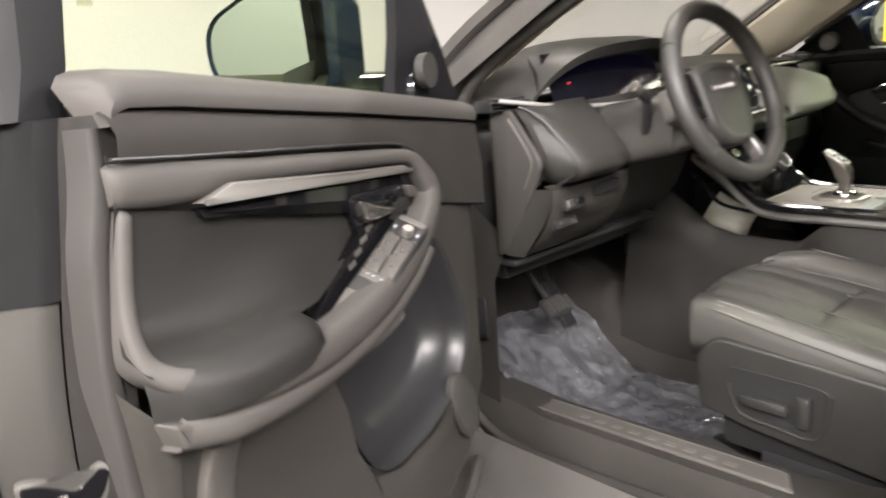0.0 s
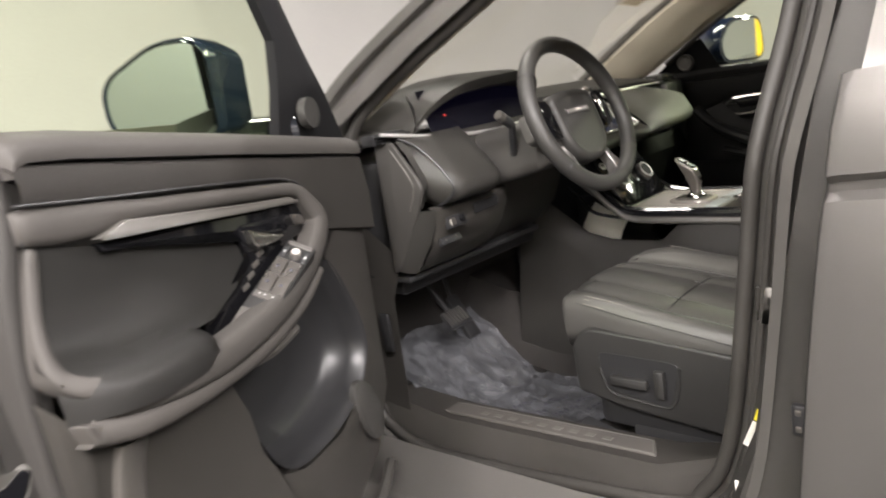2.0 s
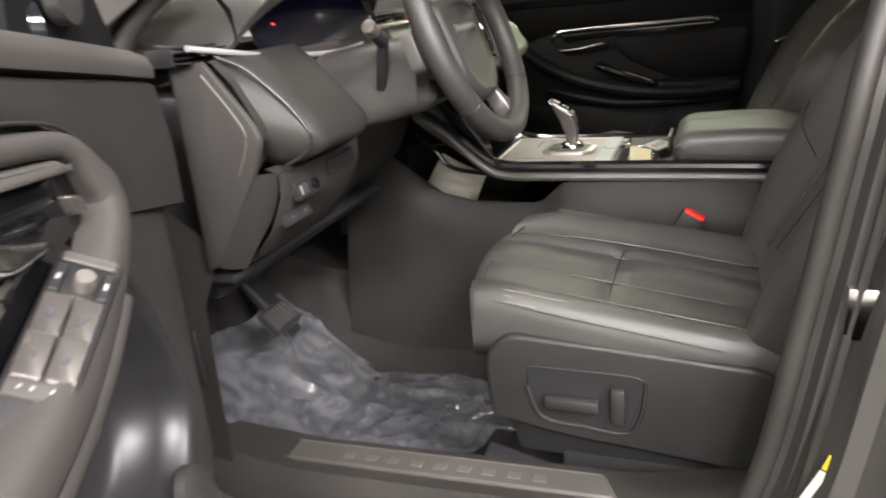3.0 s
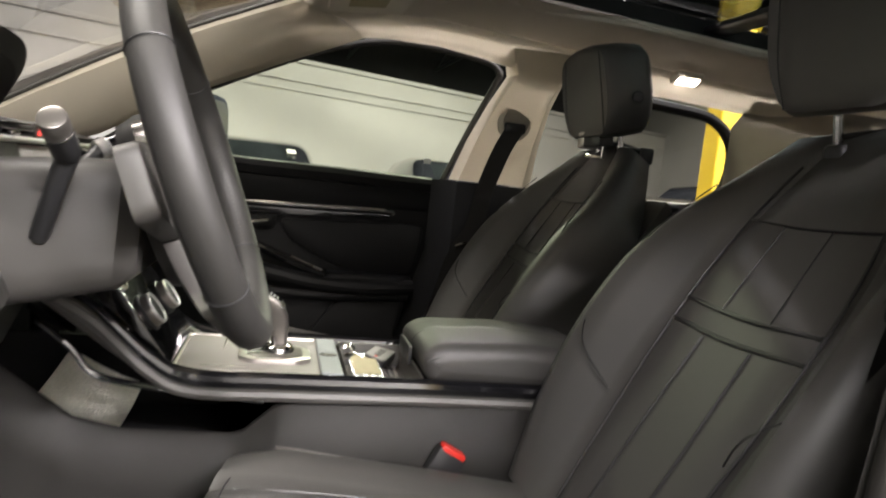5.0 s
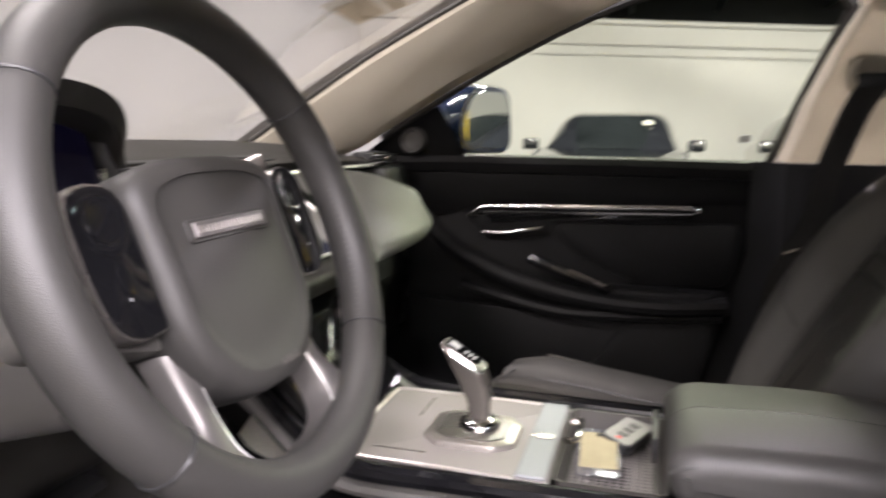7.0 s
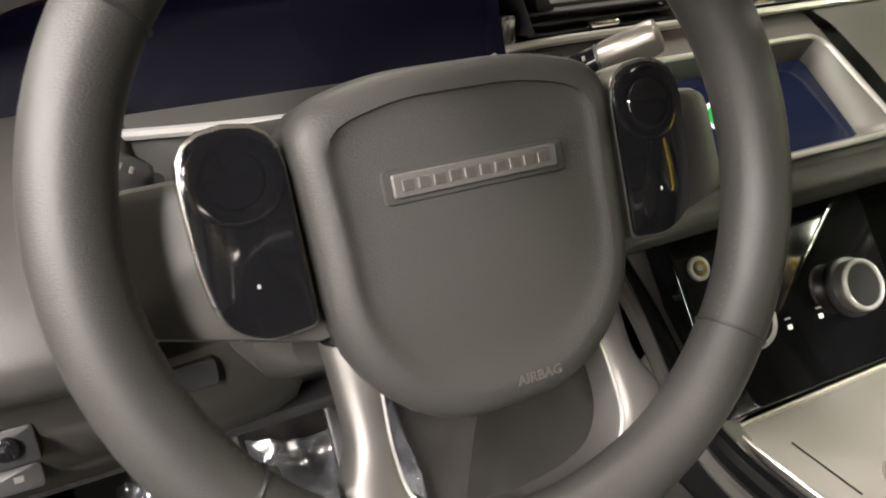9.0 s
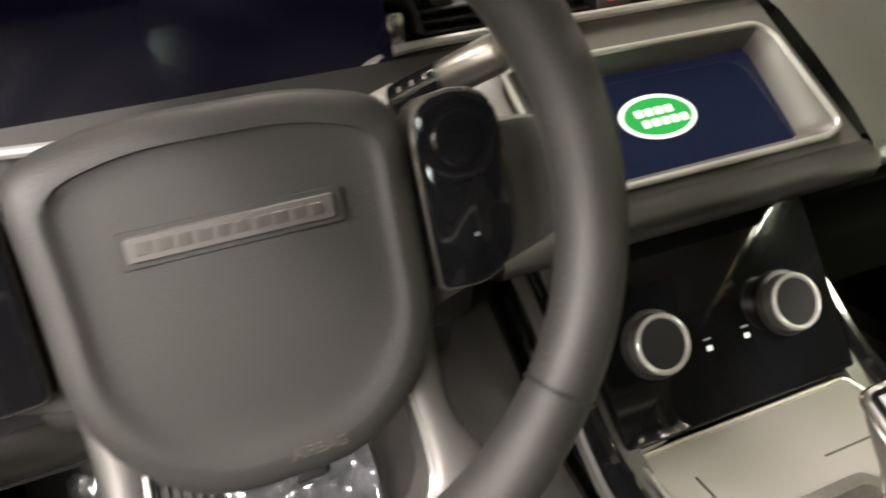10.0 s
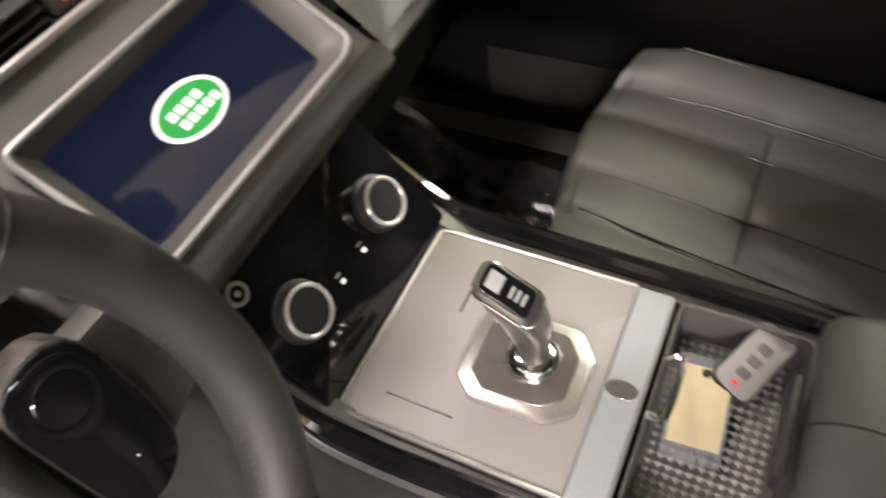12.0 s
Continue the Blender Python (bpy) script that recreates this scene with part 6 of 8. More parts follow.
for s, tip, knee, base, lab in ((-1, V(-0.561, -0.815, 1.207), V(-0.520, -0.817, 1.180), V(-0.488, -0.790, 1.105), "black turn signal stalk with silver end"), (1, V(-0.208, -0.836, 1.222), V(-0.259, -0.785, 1.186), V(-0.290, -0.765, 1.155), "black wiper stalk with silver end")):
    stalk = part("stalk", tube(spline([base, base.lerp(knee, 0.6), knee.lerp(tip, -0.05)], 5), 0.008, seg=14, radii=[0.0082 + 0.0010 * k / 10 for k in range(11)]), DARKPLASTIC, shroud, lab)
    cut = 0.52 if s > 0 else 0.62
    part("stalk_barrel", tube([knee.lerp(tip, k) for k in (-0.04, 0.0, 0.06, cut)], 0.0112, seg=18, radii=[0.0090, 0.0108, 0.0114, 0.0112]), GLOSSBLACK if s > 0 else DARKPLASTIC, stalk, "dark barrel with silver marks")
    part("stalk_end", tube([knee.lerp(tip, k) for k in (cut + 0.01, cut + 0.04, 0.93, 0.985, 1.0)], 0.0115, seg=20, radii=[0.0108, 0.0114, 0.0116, 0.0108, 0.0085]), GUNMETAL, stalk, "silver stalk end")
    part("stalk_ring", tube([knee.lerp(tip, cut - 0.012), knee.lerp(tip, cut + 0.012)], 0.0117, seg=18), CHROME if s < 0 else DARKPLASTIC, stalk)
    if s > 0:
        for k in range(5):
            part("grip_rib", tube([knee.lerp(tip, -0.10 + 0.035 * k), knee.lerp(tip, -0.085 + 0.035 * k)], 0.0122, seg=18), SATIN, stalk, "ribbed silver ring")
    for k in range(3):
        q = knee.lerp(tip, 0.18 + 0.12 * k)
        part("stalk_mark", rbox(-0.0011, 0.0011, -0.0020, 0.0020, 0.0106, 0.0116, 0.0003, 1, frame_of(q, (tip - knee), V(0, -0.7, 0.7).cross(tip - knee))), SURROUND, stalk)
part("left_stalk_gaiter", lathe([(0.022, 0), (0.020, 0.012), (0.013, 0.02)], frame_of(V(-0.458, -0.783, 1.132), (0, 1, 0), (0.3, 0, 1)), 16), RUBBER, shroud)

shroud.location += V(0, 0.06, -0.008)

# ---- pedals and floor film ----
ped = thing("brake_pedal", (-0.485, -0.45, 0.60), "black rubber ribbed brake pedal", "pedal")
pm = frame_of((-0.482, -0.450, 0.662), (1, 0, 0), (0, 0.75, 0.66))
part("pad", slab(rounded([(-0.042, -0.030), (0.042, -0.030), (0.038, 0.028), (-0.038, 0.028)], 0.008, 3), lambda a, b, d: pm @ V(a, b, d), -0.012, 0.0, 0.003), DARKPLASTIC, ped)
for k in range(6):
    part("rib", rbox(-0.034 + 0.012 * k, -0.028 + 0.012 * k, -0.022, 0.022, -0.001, 0.004, 0.001, 1, pm), RUBBER, ped)
part("arm", tube(spline([pm @ V(0, 0.02, -0.012), V(-0.48, -0.36, 0.74), V(-0.47, -0.30, 0.88)], 5), 0.008, seg=8), DARKPLASTIC, ped)
acc = thing("accelerator_pedal", (-0.36, -0.40, 0.50), "black rubber accelerator pedal", "pedal")
am = frame_of((-0.330, -0.330, 0.60), (1, 0, 0), (0, 0.55, 0.83))
part("pad", slab(rounded([(-0.024, -0.075), (0.024, -0.075), (0.022, 0.07), (-0.022, 0.07)], 0.008, 3), lambda a, b, d: am @ V(a, b, d), -0.012, 0.0, 0.003), DARKPLASTIC, acc)
part("arm", tube([am @ V(0, 0.05, -0.012), V(-0.33, -0.25, 0.80)], 0.007, seg=8), DARKPLASTIC, acc)
single("foot_rest", sheet([[V(-0.69, -0.38, 0.50), V(-0.60, -0.38, 0.50)], [V(-0.69, -0.22, 0.66), V(-0.60, -0.22, 0.66)]], 0.02), RUBBER, "black rubber foot rest", "foot rest")


def crease(x, y, amp, seed):
    """Height of crumpled film: a few sharp folds over a soft swell."""
    q = V(x * 5.5 + seed, y * 5.5, 0.3 * seed)
    folds = sum(w * (1 - min(1.0, 2.2 * abs(noise.noise(q * f + V(7 * f, 3, 0))))) ** 2.5 for f, w in ((1.0, 1.1), (1.9, 0.8), (3.7, 0.4)))
    return amp * (0.35 + folds + 0.4 * noise.noise(q * 0.8))


def crumpled(xa, xb, ya, yb, floor, nx, ny, amp, seed):
    rows = []
    for i in range(nx):
        row = []
        for j in range(ny):
            x, y = xa + (xb - xa) * i / (nx - 1), ya + (yb - ya) * j / (ny - 1)
            q = V(x * 9 + seed, y * 9, 0)
            row.append(V(x + 0.020 * noise.noise(q * 0.7), y + 0.020 * noise.noise(q * 0.8 + V(3, 0, 0)), floor(x, y) + 0.006 + max(crease(x, y, amp, seed), -0.004)))
        rows.append(row)
    return rows


def toe(x, y):
    return 0.392 + max(0.0, y + 0.52) * 0.75


film = thing("floor_film", (-0.45, -0.65, 0.39), "crumpled clear plastic film with dark print on the floor", "plastic film")
part("sheet", sheet(crumpled(-0.640, -0.235, -0.90, -0.28, toe, 84, 120, 0.012, 0)), FILM, film, angle=20)
for k in range(7):
    a, b = -0.47 + 0.05 * (k % 4) - 0.03 * (k // 4), -0.60 - 0.07 * (k % 4) - 0.05 * (k // 4)
    for j in range(5):
        x, y = a + 0.013 * j, b - 0.008 * j
        mm = Matrix.Translation((x, y, toe(x, y) + 0.009 + crease(x, y, 0.012, 0))) @ Matrix.Rotation(radians(-32), 4, "Z")
        part("print_bar", rbox(-0.0055, 0.0045, -0.007, 0.007, 0, 0.0008, 0, 1, mm), INK, film)
film2 = thing("floor_film", (0.45, -0.50, 0.39), "crumpled clear plastic film on the passenger floor", "plastic film")
part("sheet", sheet(crumpled(0.24, 0.66, -0.80, -0.25, toe, 60, 76, 0.012, 5)), FILM, film2, angle=20)

# ---- centre console ----
con = thing("center_console", (0, -1.05, 0.55), "dark center console with satin plate and gloss black edges", "center console")
side = [(-0.62, 0.975), (-0.62, 0.995), (-0.66, 1.0), (-0.785, 0.895), (-0.83, 0.872), (-1.46, 0.872), (-1.46, 0.60), (-0.99, 0.60), (-0.965, 0.840), (-0.82, 0.846), (-0.765, 0.872)]
for s in (-1, 1):
    part("side_wall", slab(rounded(side, [0.01, 0.01, 0.02, 0.03, 0.03, 0.01, 0.01, 0.01, 0.02, 0.03, 0.03], 4), lambda a, b, d: V(s * (0.108 + d), a, b), 0, 0.020, 0.004), SOFT, con, "soft dark console side")
    edge = [V(s * 0.131, -0.640, 1.00), V(s * 0.133, -0.70, 0.965), V(s * 0.135, -0.775, 0.900), V(s * 0.135, -0.83, 0.876), V(s * 0.133, -0.95, 0.874), V(s * 0.128, -1.18, 0.874), V(s * 0.125, -1.45, 0.872)]
    ep = spline(edge, 8)
    part("gloss_edge", tube(ep, 0.012, seg=10, radii=[0.005 + 0.007 * min(1.0, max(0.0, (-0.68 - p.y) / 0.14)) for p in ep]), GLOSSBLACK, con, "piano black edge")
    part("lower_rail", tube(spline([p + V(s * 0.004, 0, -0.020) for p in edge], 8), 0.009, seg=8), SOFT, con)
    reach = 11 if s < 0 else 10
    flank = [V(s * 0.133, y, z) for y, z in ((-1.46, 0.853), (-1.20, 0.850), (-0.965, 0.847), (-0.945, 0.840), (-0.905, 0.803), (-0.885, 0.797), (-0.75, 0.799), (-0.68, 0.815), (-0.605, 0.868), (-0.54, 0.915), (-0.45, 0.93))[:reach]]
    part("flank", sheet([[p + V(-s * 0.012, 0, -0.010) for p in flank], [p + V(-s * 0.004, 0, -0.002) for p in flank], [p + V(s * 0.004, 0, -0.006) for p in flank], [V(s * 0.150, p.y, 0.40 + (p.z - 0.40) * 0.80) for p in flank], [V(s * 0.180, p.y + 0.01, 0.40 + (p.z - 0.40) * 0.42) for p in flank], [V(s * 0.205, p.y + 0.02, 0.39) for p in flank]], 0.006), COLUMNSKIN, con, "soft dark console flank", angle=60)
# storage passage under the beam, with a pale ribbed panel inside
part("passage_floor", rbox(-0.12, 0.12, -0.97, -0.40, 0.70, 0.758, 0.006), BLACKMATTE, con, "dark storage floor")
part("passage_wall", rbox(0.100, 0.112, -0.97, -0.40, 0.70, 0.87, 0.004), BLACKMATTE, con)
part("knee_pad", sheet([[V(-0.030, -0.648, 0.880), V(-0.052, -0.632, 0.848), V(-0.045, -0.606, 0.808), V(-0.030, -0.60, 0.770)], [V(-0.042, -0.690, 0.862), V(-0.066, -0.680, 0.826), V(-0.060, -0.655, 0.790), V(-0.045, -0.64, 0.758)], [V(-0.040, -0.722, 0.846), V(-0.062, -0.712, 0.812), V(-0.056, -0.692, 0.778), V(-0.040, -0.68, 0.758)], [V(-0.030, -0.752, 0.832), V(-0.050, -0.742, 0.802), V(-0.045, -0.728, 0.772), V(-0.030, -0.72, 0.758)]], 0.010), PALE, con, "pale ribbed panel in the storage passage", angle=70)
part("passage_frame", tube(spline([V(-0.136, -0.630, 0.945), V(-0.137, -0.673, 0.910), V(-0.138, -0.705, 0.875), V(-0.138, -0.773, 0.861), V(-0.138, -0.93, 0.846)], 5), 0.005, seg=8), GLOSSBLACK, con, "piano black opening edge")
# sloping control panel
cp = frame_of((0, -0.745, 0.963), (1, 0, 0), (0, 0.110, 0.154))
ctl = part("control_panel", slab(rounded([(-0.120, -0.094), (0.120, -0.094), (0.120, 0.094), (-0.120, 0.094)], 0.008, 3), lambda a, b, d: cp @ V(a, b, d), -0.03, 0.0, 0.002), GLOSSBLACK, con, "piano black climate panel")
for a, b in ((-0.0695, -0.018), (0.0665, -0.020)):
    km = cp @ Matrix.Translation((a, b, 0))
    kn = part("knob", lathe([(0.0250, 0), (0.0250, 0.011), (0.0246, 0.0135), (0.0236, 0.0150), (0.0215, 0.0150), (0.0210, 0.0120)], km, 36), GUNMETAL, ctl, "dark metal rotary knob")
    part("knob_ring", tube([km @ V(0.0226 * math.cos(2 * math.pi * k / 40), 0.0226 * math.sin(2 * math.pi * k / 40), 0.0150) for k in range(40)], 0.0023, True, 8), SATIN, kn, "satin chrome ring")
    part("knob_face", lathe([(0.0209, 0.0118), (0.0209, 0.0146), (0.0205, 0.0150), (0.0195, 0.0150), (0.012, 0.0150), (0.001, 0.0150)], km, 36), BLACKMATTE, kn, "black knob face")
    part("knob_base", lathe([(0.029, -0.001), (0.029, 0.003), (0.027, 0.004)], km, 36), DARKPLASTIC, kn)
sb = cp @ Matrix.Translation((-0.096, 0.038, 0))
part("start_button", lathe([(0.011, 0), (0.011, 0.003), (0.0100, 0.004), (0.0078, 0.004), (0.0072, 0.003), (0.001, 0.003)], sb, 24), SATIN, ctl, "chrome ringed start button")
part("start_face", lathe([(0.0070, 0.002), (0.0070, 0.0036), (0.001, 0.0036)], sb, 20), GLOSSBLACK, ctl)
part("start_mark", lathe([(0.0030, 0.0036), (0.0030, 0.0040), (0.001, 0.0040)], sb, 12), SILVERPRINT, ctl)
for a, b in ((-0.019, -0.036), (0.020, -0.036)):
    part("symbol", rbox(a - 0.0026, a + 0.0026, b - 0.0022, b + 0.0022, 0, 0.0008, 0.0003, 1, cp), LOGOWHITE, ctl, "small white symbol")
    part("symbol", rbox(a - 0.0035, a + 0.0035, b + 0.007, b + 0.0085, 0, 0.0008, 0.0002, 1, cp), SILVERPRINT, ctl)
# satin plate with the gear selector
part("plate", slab(rounded([(-0.113, -0.812), (-0.113, -1.045), (0.108, -1.045), (0.108, -0.800), (-0.105, -0.800)], [0.012, 0.003, 0.003, 0.012, 0.012], 4), lambda a, b, d: V(a, b, d), 0.862, 0.879, 0.002), CONSOLETRIM, con, "satin pinkish grey console plate")
part("plate_rim", tube([V(-0.113, -1.008, 0.879)] + spline([V(-0.113, -0.99, 0.879), V(-0.113, -0.90, 0.879), V(-0.113, -0.815, 0.879), V(-0.109, -0.803, 0.879), V(-0.098, -0.800, 0.879), V(0.0, -0.800, 0.879), V(0.094, -0.800, 0.879), V(0.105, -0.803, 0.879), V(0.108, -0.814, 0.879), V(0.108, -0.90, 0.879), V(0.108, -0.99, 0.879)], 4) + [V(0.108, -1.008, 0.879)], 0.0028, seg=8), ALU, con, "satin silver plate rim")
part("cross_strip", rbox(-0.112, 0.106, -1.043, -1.010, 0.879, 0.8835, 0.0015, 1), BLUESILVER, con, "brushed metal cross strip")
ov = [(0.014 * math.cos(2 * math.pi * k / 24), 0.009 * math.sin(2 * math.pi * k / 24)) for k in range(24)]
part("strip_oval", slab(ov, lambda a, b, d: V(-0.005 + b, -1.026 + a, d), 0.8835, 0.8843, 0.0003, 1), GUNMETAL, con)
for x0, x1 in ((-0.076, -0.020), (0.02, 0.085)):
    part("plate_slit", rbox(x0, x1, -0.862, -0.860, 0.8788, 0.8800, 0.0003, 1) if x0 > 0 else rbox(-0.0835, -0.0815, -0.90, -0.835, 0.8788, 0.8800, 0.0003, 1), CHROME, con)
gear = thing("gear_selector", (0.0, -0.95, 0.879), "polished and black gear selector lever on a chrome plate", "gear lever")
gp = rounded([(-0.048, -0.897), (-0.066, -0.918), (-0.064, -0.985), (-0.046, -1.008), (0.010, -1.008), (0.034, -0.988), (0.036, -0.918), (0.022, -0.897)], 0.006, 3)
part("base", slab(gp, lambda a, b, d: V(a, b, d), 0.879, 0.8865, 0.003), ALU, gear, "faceted satin chrome base")
part("base_inset", slab([(a * 0.78, -0.95 + (b + 0.95) * 0.78) for a, b in gp], lambda a, b, d: V(a - 0.003, b, d), 0.8860, 0.8880, 0.001, 1), GUNMETAL, gear, "darker satin inset")


def lever_ring(c, w, l, lean, r=0.4):
    m = Matrix.Translation(c) @ Matrix.Rotation(radians(lean), 4, "X")
    return [m @ V(a, b, 0) for a, b in rounded([(-w, -l), (w, -l), (w, l), (-w, l)], min(w, l) * r * 1.6, 4)]


part("stem", loft([lever_ring(V(-0.010, -0.958, 0.886), 0.015, 0.017, 0), lever_ring(V(-0.010, -0.957, 0.898), 0.0115, 0.013, 2), lever_ring(V(-0.009, -0.956, 0.915), 0.0112, 0.0135, 4), lever_ring(V(-0.008, -0.954, 0.928), 0.0128, 0.0165, 10)]), GUNMETAL, gear, "polished stem")
part("grip", loft([lever_ring(V(-0.008, -0.954, 0.925), 0.0130, 0.017, 10), lever_ring(V(-0.008, -0.951, 0.940), 0.0150, 0.020, 16), lever_ring(V(-0.008, -0.945, 0.954), 0.0175, 0.025, 24), lever_ring(V(-0.008, -0.939, 0.966), 0.0190, 0.029, 30), lever_ring(V(-0.008, -0.936, 0.974), 0.0188, 0.030, 30), lever_ring(V(-0.008, -0.935, 0.979), 0.0160, 0.027, 30)]), GUNMETAL, gear, "satin dark metal grip")
part("grip_band", tube(lever_ring(V(-0.008, -0.9362, 0.9735), 0.0192, 0.0305, 30), 0.0013, True, 6), CHROME, gear, "chrome grip edge")
gm = Matrix.Translation((-0.008, -0.9352, 0.9788)) @ Matrix.Rotation(radians(30), 4, "X")
part("stem_ball", lathe([(0.026, 0.0), (0.025, 0.006), (0.021, 0.011), (0.014, 0.014)], Matrix.Translation((-0.010, -0.957, 0.886)), 24), CHROME, gear, "polished stem ball")
part("grip_top", slab(rounded([(-0.014, -0.024), (0.014, -0.024), (0.014, 0.024), (-0.014, 0.024)], 0.006, 3), lambda a, b, d: gm @ V(a, b, d), -0.001, 0.0012, 0.0005, 1), GLOSSBLACK, gear, "piano black top")
part("grip_light", rbox(-0.009, 0.009, 0.006, 0.020, 0.0012, 0.0020, 0.0005, 1, gm), SILVERPRINT, gear)
for k in range(3):
    part("grip_mark", rbox(-0.006, 0.006, -0.005 - 0.006 * k, -0.002 - 0.006 * k, 0.0012, 0.0017, 0.0002, 1, gm), SILVERPRINT, gear)
gear.location += V(0.004, 0.011, 0)
# storage tray behind the plate
part("tray", loft([[V(a * k, b0 + (b - b0) * k, z) for a, b in rounded([(-0.106, -1.050), (0.106, -1.050), (0.106, -1.168), (-0.106, -1.168)], 0.008, 3)] for b0, k, z in ((-1.109, 1.0, 0.880), (-1.109, 0.97, 0.8795), (-1.109, 0.90, 0.842), (-1.109, 0.3, 0.841))], True, False), PLASTIC, con, "grey storage tray")
bm = bmesh.new()
for i in range(22):
    for j in range(11):
        x, y = -0.088 + 0.0084 * i, -1.062 - 0.0088 * j
        v = [bm.verts.new(V(x + dx * 0.0042, y + dy * 0.0044, 0.8415)) for dx, dy in ((-1, 0), (0, -1), (1, 0), (0, 1))]
        t = bm.verts.new(V(x, y, 0.8445))
        for k in range(4):
            bm.faces.new((v[k - 1], v[k], t))
tm = part("tray_mat", bm, CONSOLETRIM, con, "raised diamond pattern mat", smooth=False)
tagged(tm, kind="stuff")
part("tray_latch", tube(spline([V(-0.020, -1.052, 0.888), V(-0.020, -1.066, 0.892), V(0.035, -1.066, 0.892), V(0.035, -1.052, 0.888)], 3), 0.004, seg=8), CHROME, con, "chrome tray latch")
key = thing("key_tag", (0.02, -1.095, 0.846), "cream card key tag in a plastic sleeve in the tray", "key tag")
km = Matrix.Translation((0.014, -1.090, 0.866)) @ Matrix.Rotation(radians(4), 4, "Z") @ Matrix.Rotation(radians(-10), 4, "Y")
part("card", rbox(-0.036, 0.036, -0.022, 0.022, 0, 0.0012, 0.0005, 1, km), CREAM, key)
part("sleeve", rbox(-0.050, 0.046, -0.025, 0.025, -0.001, -0.0002, 0, 1, km), FILM, key, "clear plastic sleeve")
part("eyelet", lathe([(0.004, 0), (0.004, 0.001), (0.002, 0.001)], km @ Matrix.Translation((0.030, 0.0, 0.0012)), 12), CHROME, key)
fob = thing("key_fob", (0.06, -1.13, 0.85), "grey key fob with buttons and a black shell in the tray", "key fob")
fm = Matrix.Translation((0.072, -1.124, 0.872)) @ Matrix.Rotation(radians(-24), 4, "Z") @ Matrix.Rotation(radians(14), 4, "X")
part("shell", slab(rounded([(-0.042, -0.020), (0.042, -0.020), (0.042, 0.020), (-0.042, 0.020)], 0.010, 3), lambda a, b, d: fm @ V(a, b, d), -0.012, 0.0, 0.003), DARKPLASTIC, fob)
part("face", slab(rounded([(-0.040, -0.018), (0.040, -0.018), (0.040, 0.018), (-0.040, 0.018)], 0.009, 3), lambda a, b, d: fm @ V(a, b, d), 0.0, 0.0015, 0.0006, 1), FOBGREY, fob, "silver grey face")
for k in range(3):
    part("button", rbox(-0.024 + 0.016 * k, -0.014 + 0.016 * k, -0.006, 0.006, 0.0012, 0.0026, 0.001, 1, fm), PLASTIC, fob)
part("button", rbox(-0.034, -0.029, -0.003, 0.003, 0.0012, 0.0026, 0.001, 1, fm), RED, fob, "small red button")
# arm rest
arm = thing("arm_rest", (0, -1.31, 0.87), "dark leather padded arm rest box on the console", "arm rest")
armo = rounded([(-1.172, 0.878), (-1.160, 0.920), (-1.188, 0.940), (-1.33, 0.946), (-1.46, 0.935), (-1.47, 0.870)], [0.012, 0.02, 0.03, 0.05, 0.02, 0.01], 5)
for s in (-1, 1):
    part("cushion", slab(armo, lambda a, b, d: V(s * d, a, b - 0.10 * max(0, d - 0.06)), 0.001, 0.116, 0.024, 4), SEATLEATHERLIT, arm, "leather lid half")
part("piping", tube(spline([V(-0.112, -1.168, 0.908), V(-0.112, -1.20, 0.919), V(-0.112, -1.33, 0.923), V(-0.112, -1.46, 0.908)], 5), 0.0022, seg=6), LEATHER, arm)
part("lid_catch", rbox(-0.045, 0.045, -1.1565, -1.150, 0.885, 0.915, 0.002), DARKPLASTIC, arm)
buckle = thing("belt_buckle", (-0.145, -1.25, 0.70), "black seat belt buckle with red release button", "belt buckle")
bk = Matrix.Translation((-0.143, -1.246, 0.738)) @ Matrix.Rotation(radians(28), 4, "X")
part("body", rbox(-0.012, 0.012, -0.024, 0.024, -0.06, 0.035, 0.005, 2, bk), DARKPLASTIC, buckle)
part("button", rbox(-0.0115, 0.0115, -0.021, 0.021, 0.026, 0.0395, 0.004, 2, bk), RED, buckle, "red release button")

buckle.location += V(-0.016, 0.052, 0.018)

# ---- seats ----
SO = V(-0.37, -1.25, 0.38)
S0, S1 = V(0, -1.335, 0.745), V(0, -1.668, 1.300)


def back_point(x, s, d):
    """A place on the backrest: across, along its length, and out of its face."""
    axis = (S1 - S0)
    ln = axis.length
    ax = axis.normalized()
    nrm = V(0, ax.z, -ax.y)
    bow = 0.006 * math.sin(math.pi * min(1, s / ln))
    return V(-0.37 + x, S0.y, S0.z) + ax * s + nrm * (d + bow)


def back_ring(s):
    ln = (S1 - S0).length
    t = s / ln
    w = 0.205 + 0.060 * math.sin(math.pi * min(1.0, 0.10 + t * 0.85)) - 0.085 * max(0, t - 0.72) / 0.28
    b = 0.060 * max(0.0, math.sin(math.pi * min(1, max(0.02, (t + 0.10) / 1.12)))) ** 0.8 * (1 - 0.55 * max(0, t - 0.6) / 0.4)
    th = 0.085 - 0.03 * max(0, t - 0.8) / 0.2
    half = [(0.0, -0.008), (0.30 * w, -0.008), (0.46 * w, -0.007), (0.52 * w, -0.013), (0.60 * w, 0.004), (0.76 * w, 0.62 * b), (0.86 * w, b), (0.96 * w, 0.90 * b), (1.02 * w, 0.45 * b), (1.02 * w, -0.3 * th), (0.98 * w, -th), (0.6 * w, -th - 0.015), (0.0, -th - 0.02)]
    pts = half + [(-a, d) for a, d in reversed(half[1:-1])]
    return [back_point(a, s, d) for a, d in pts]


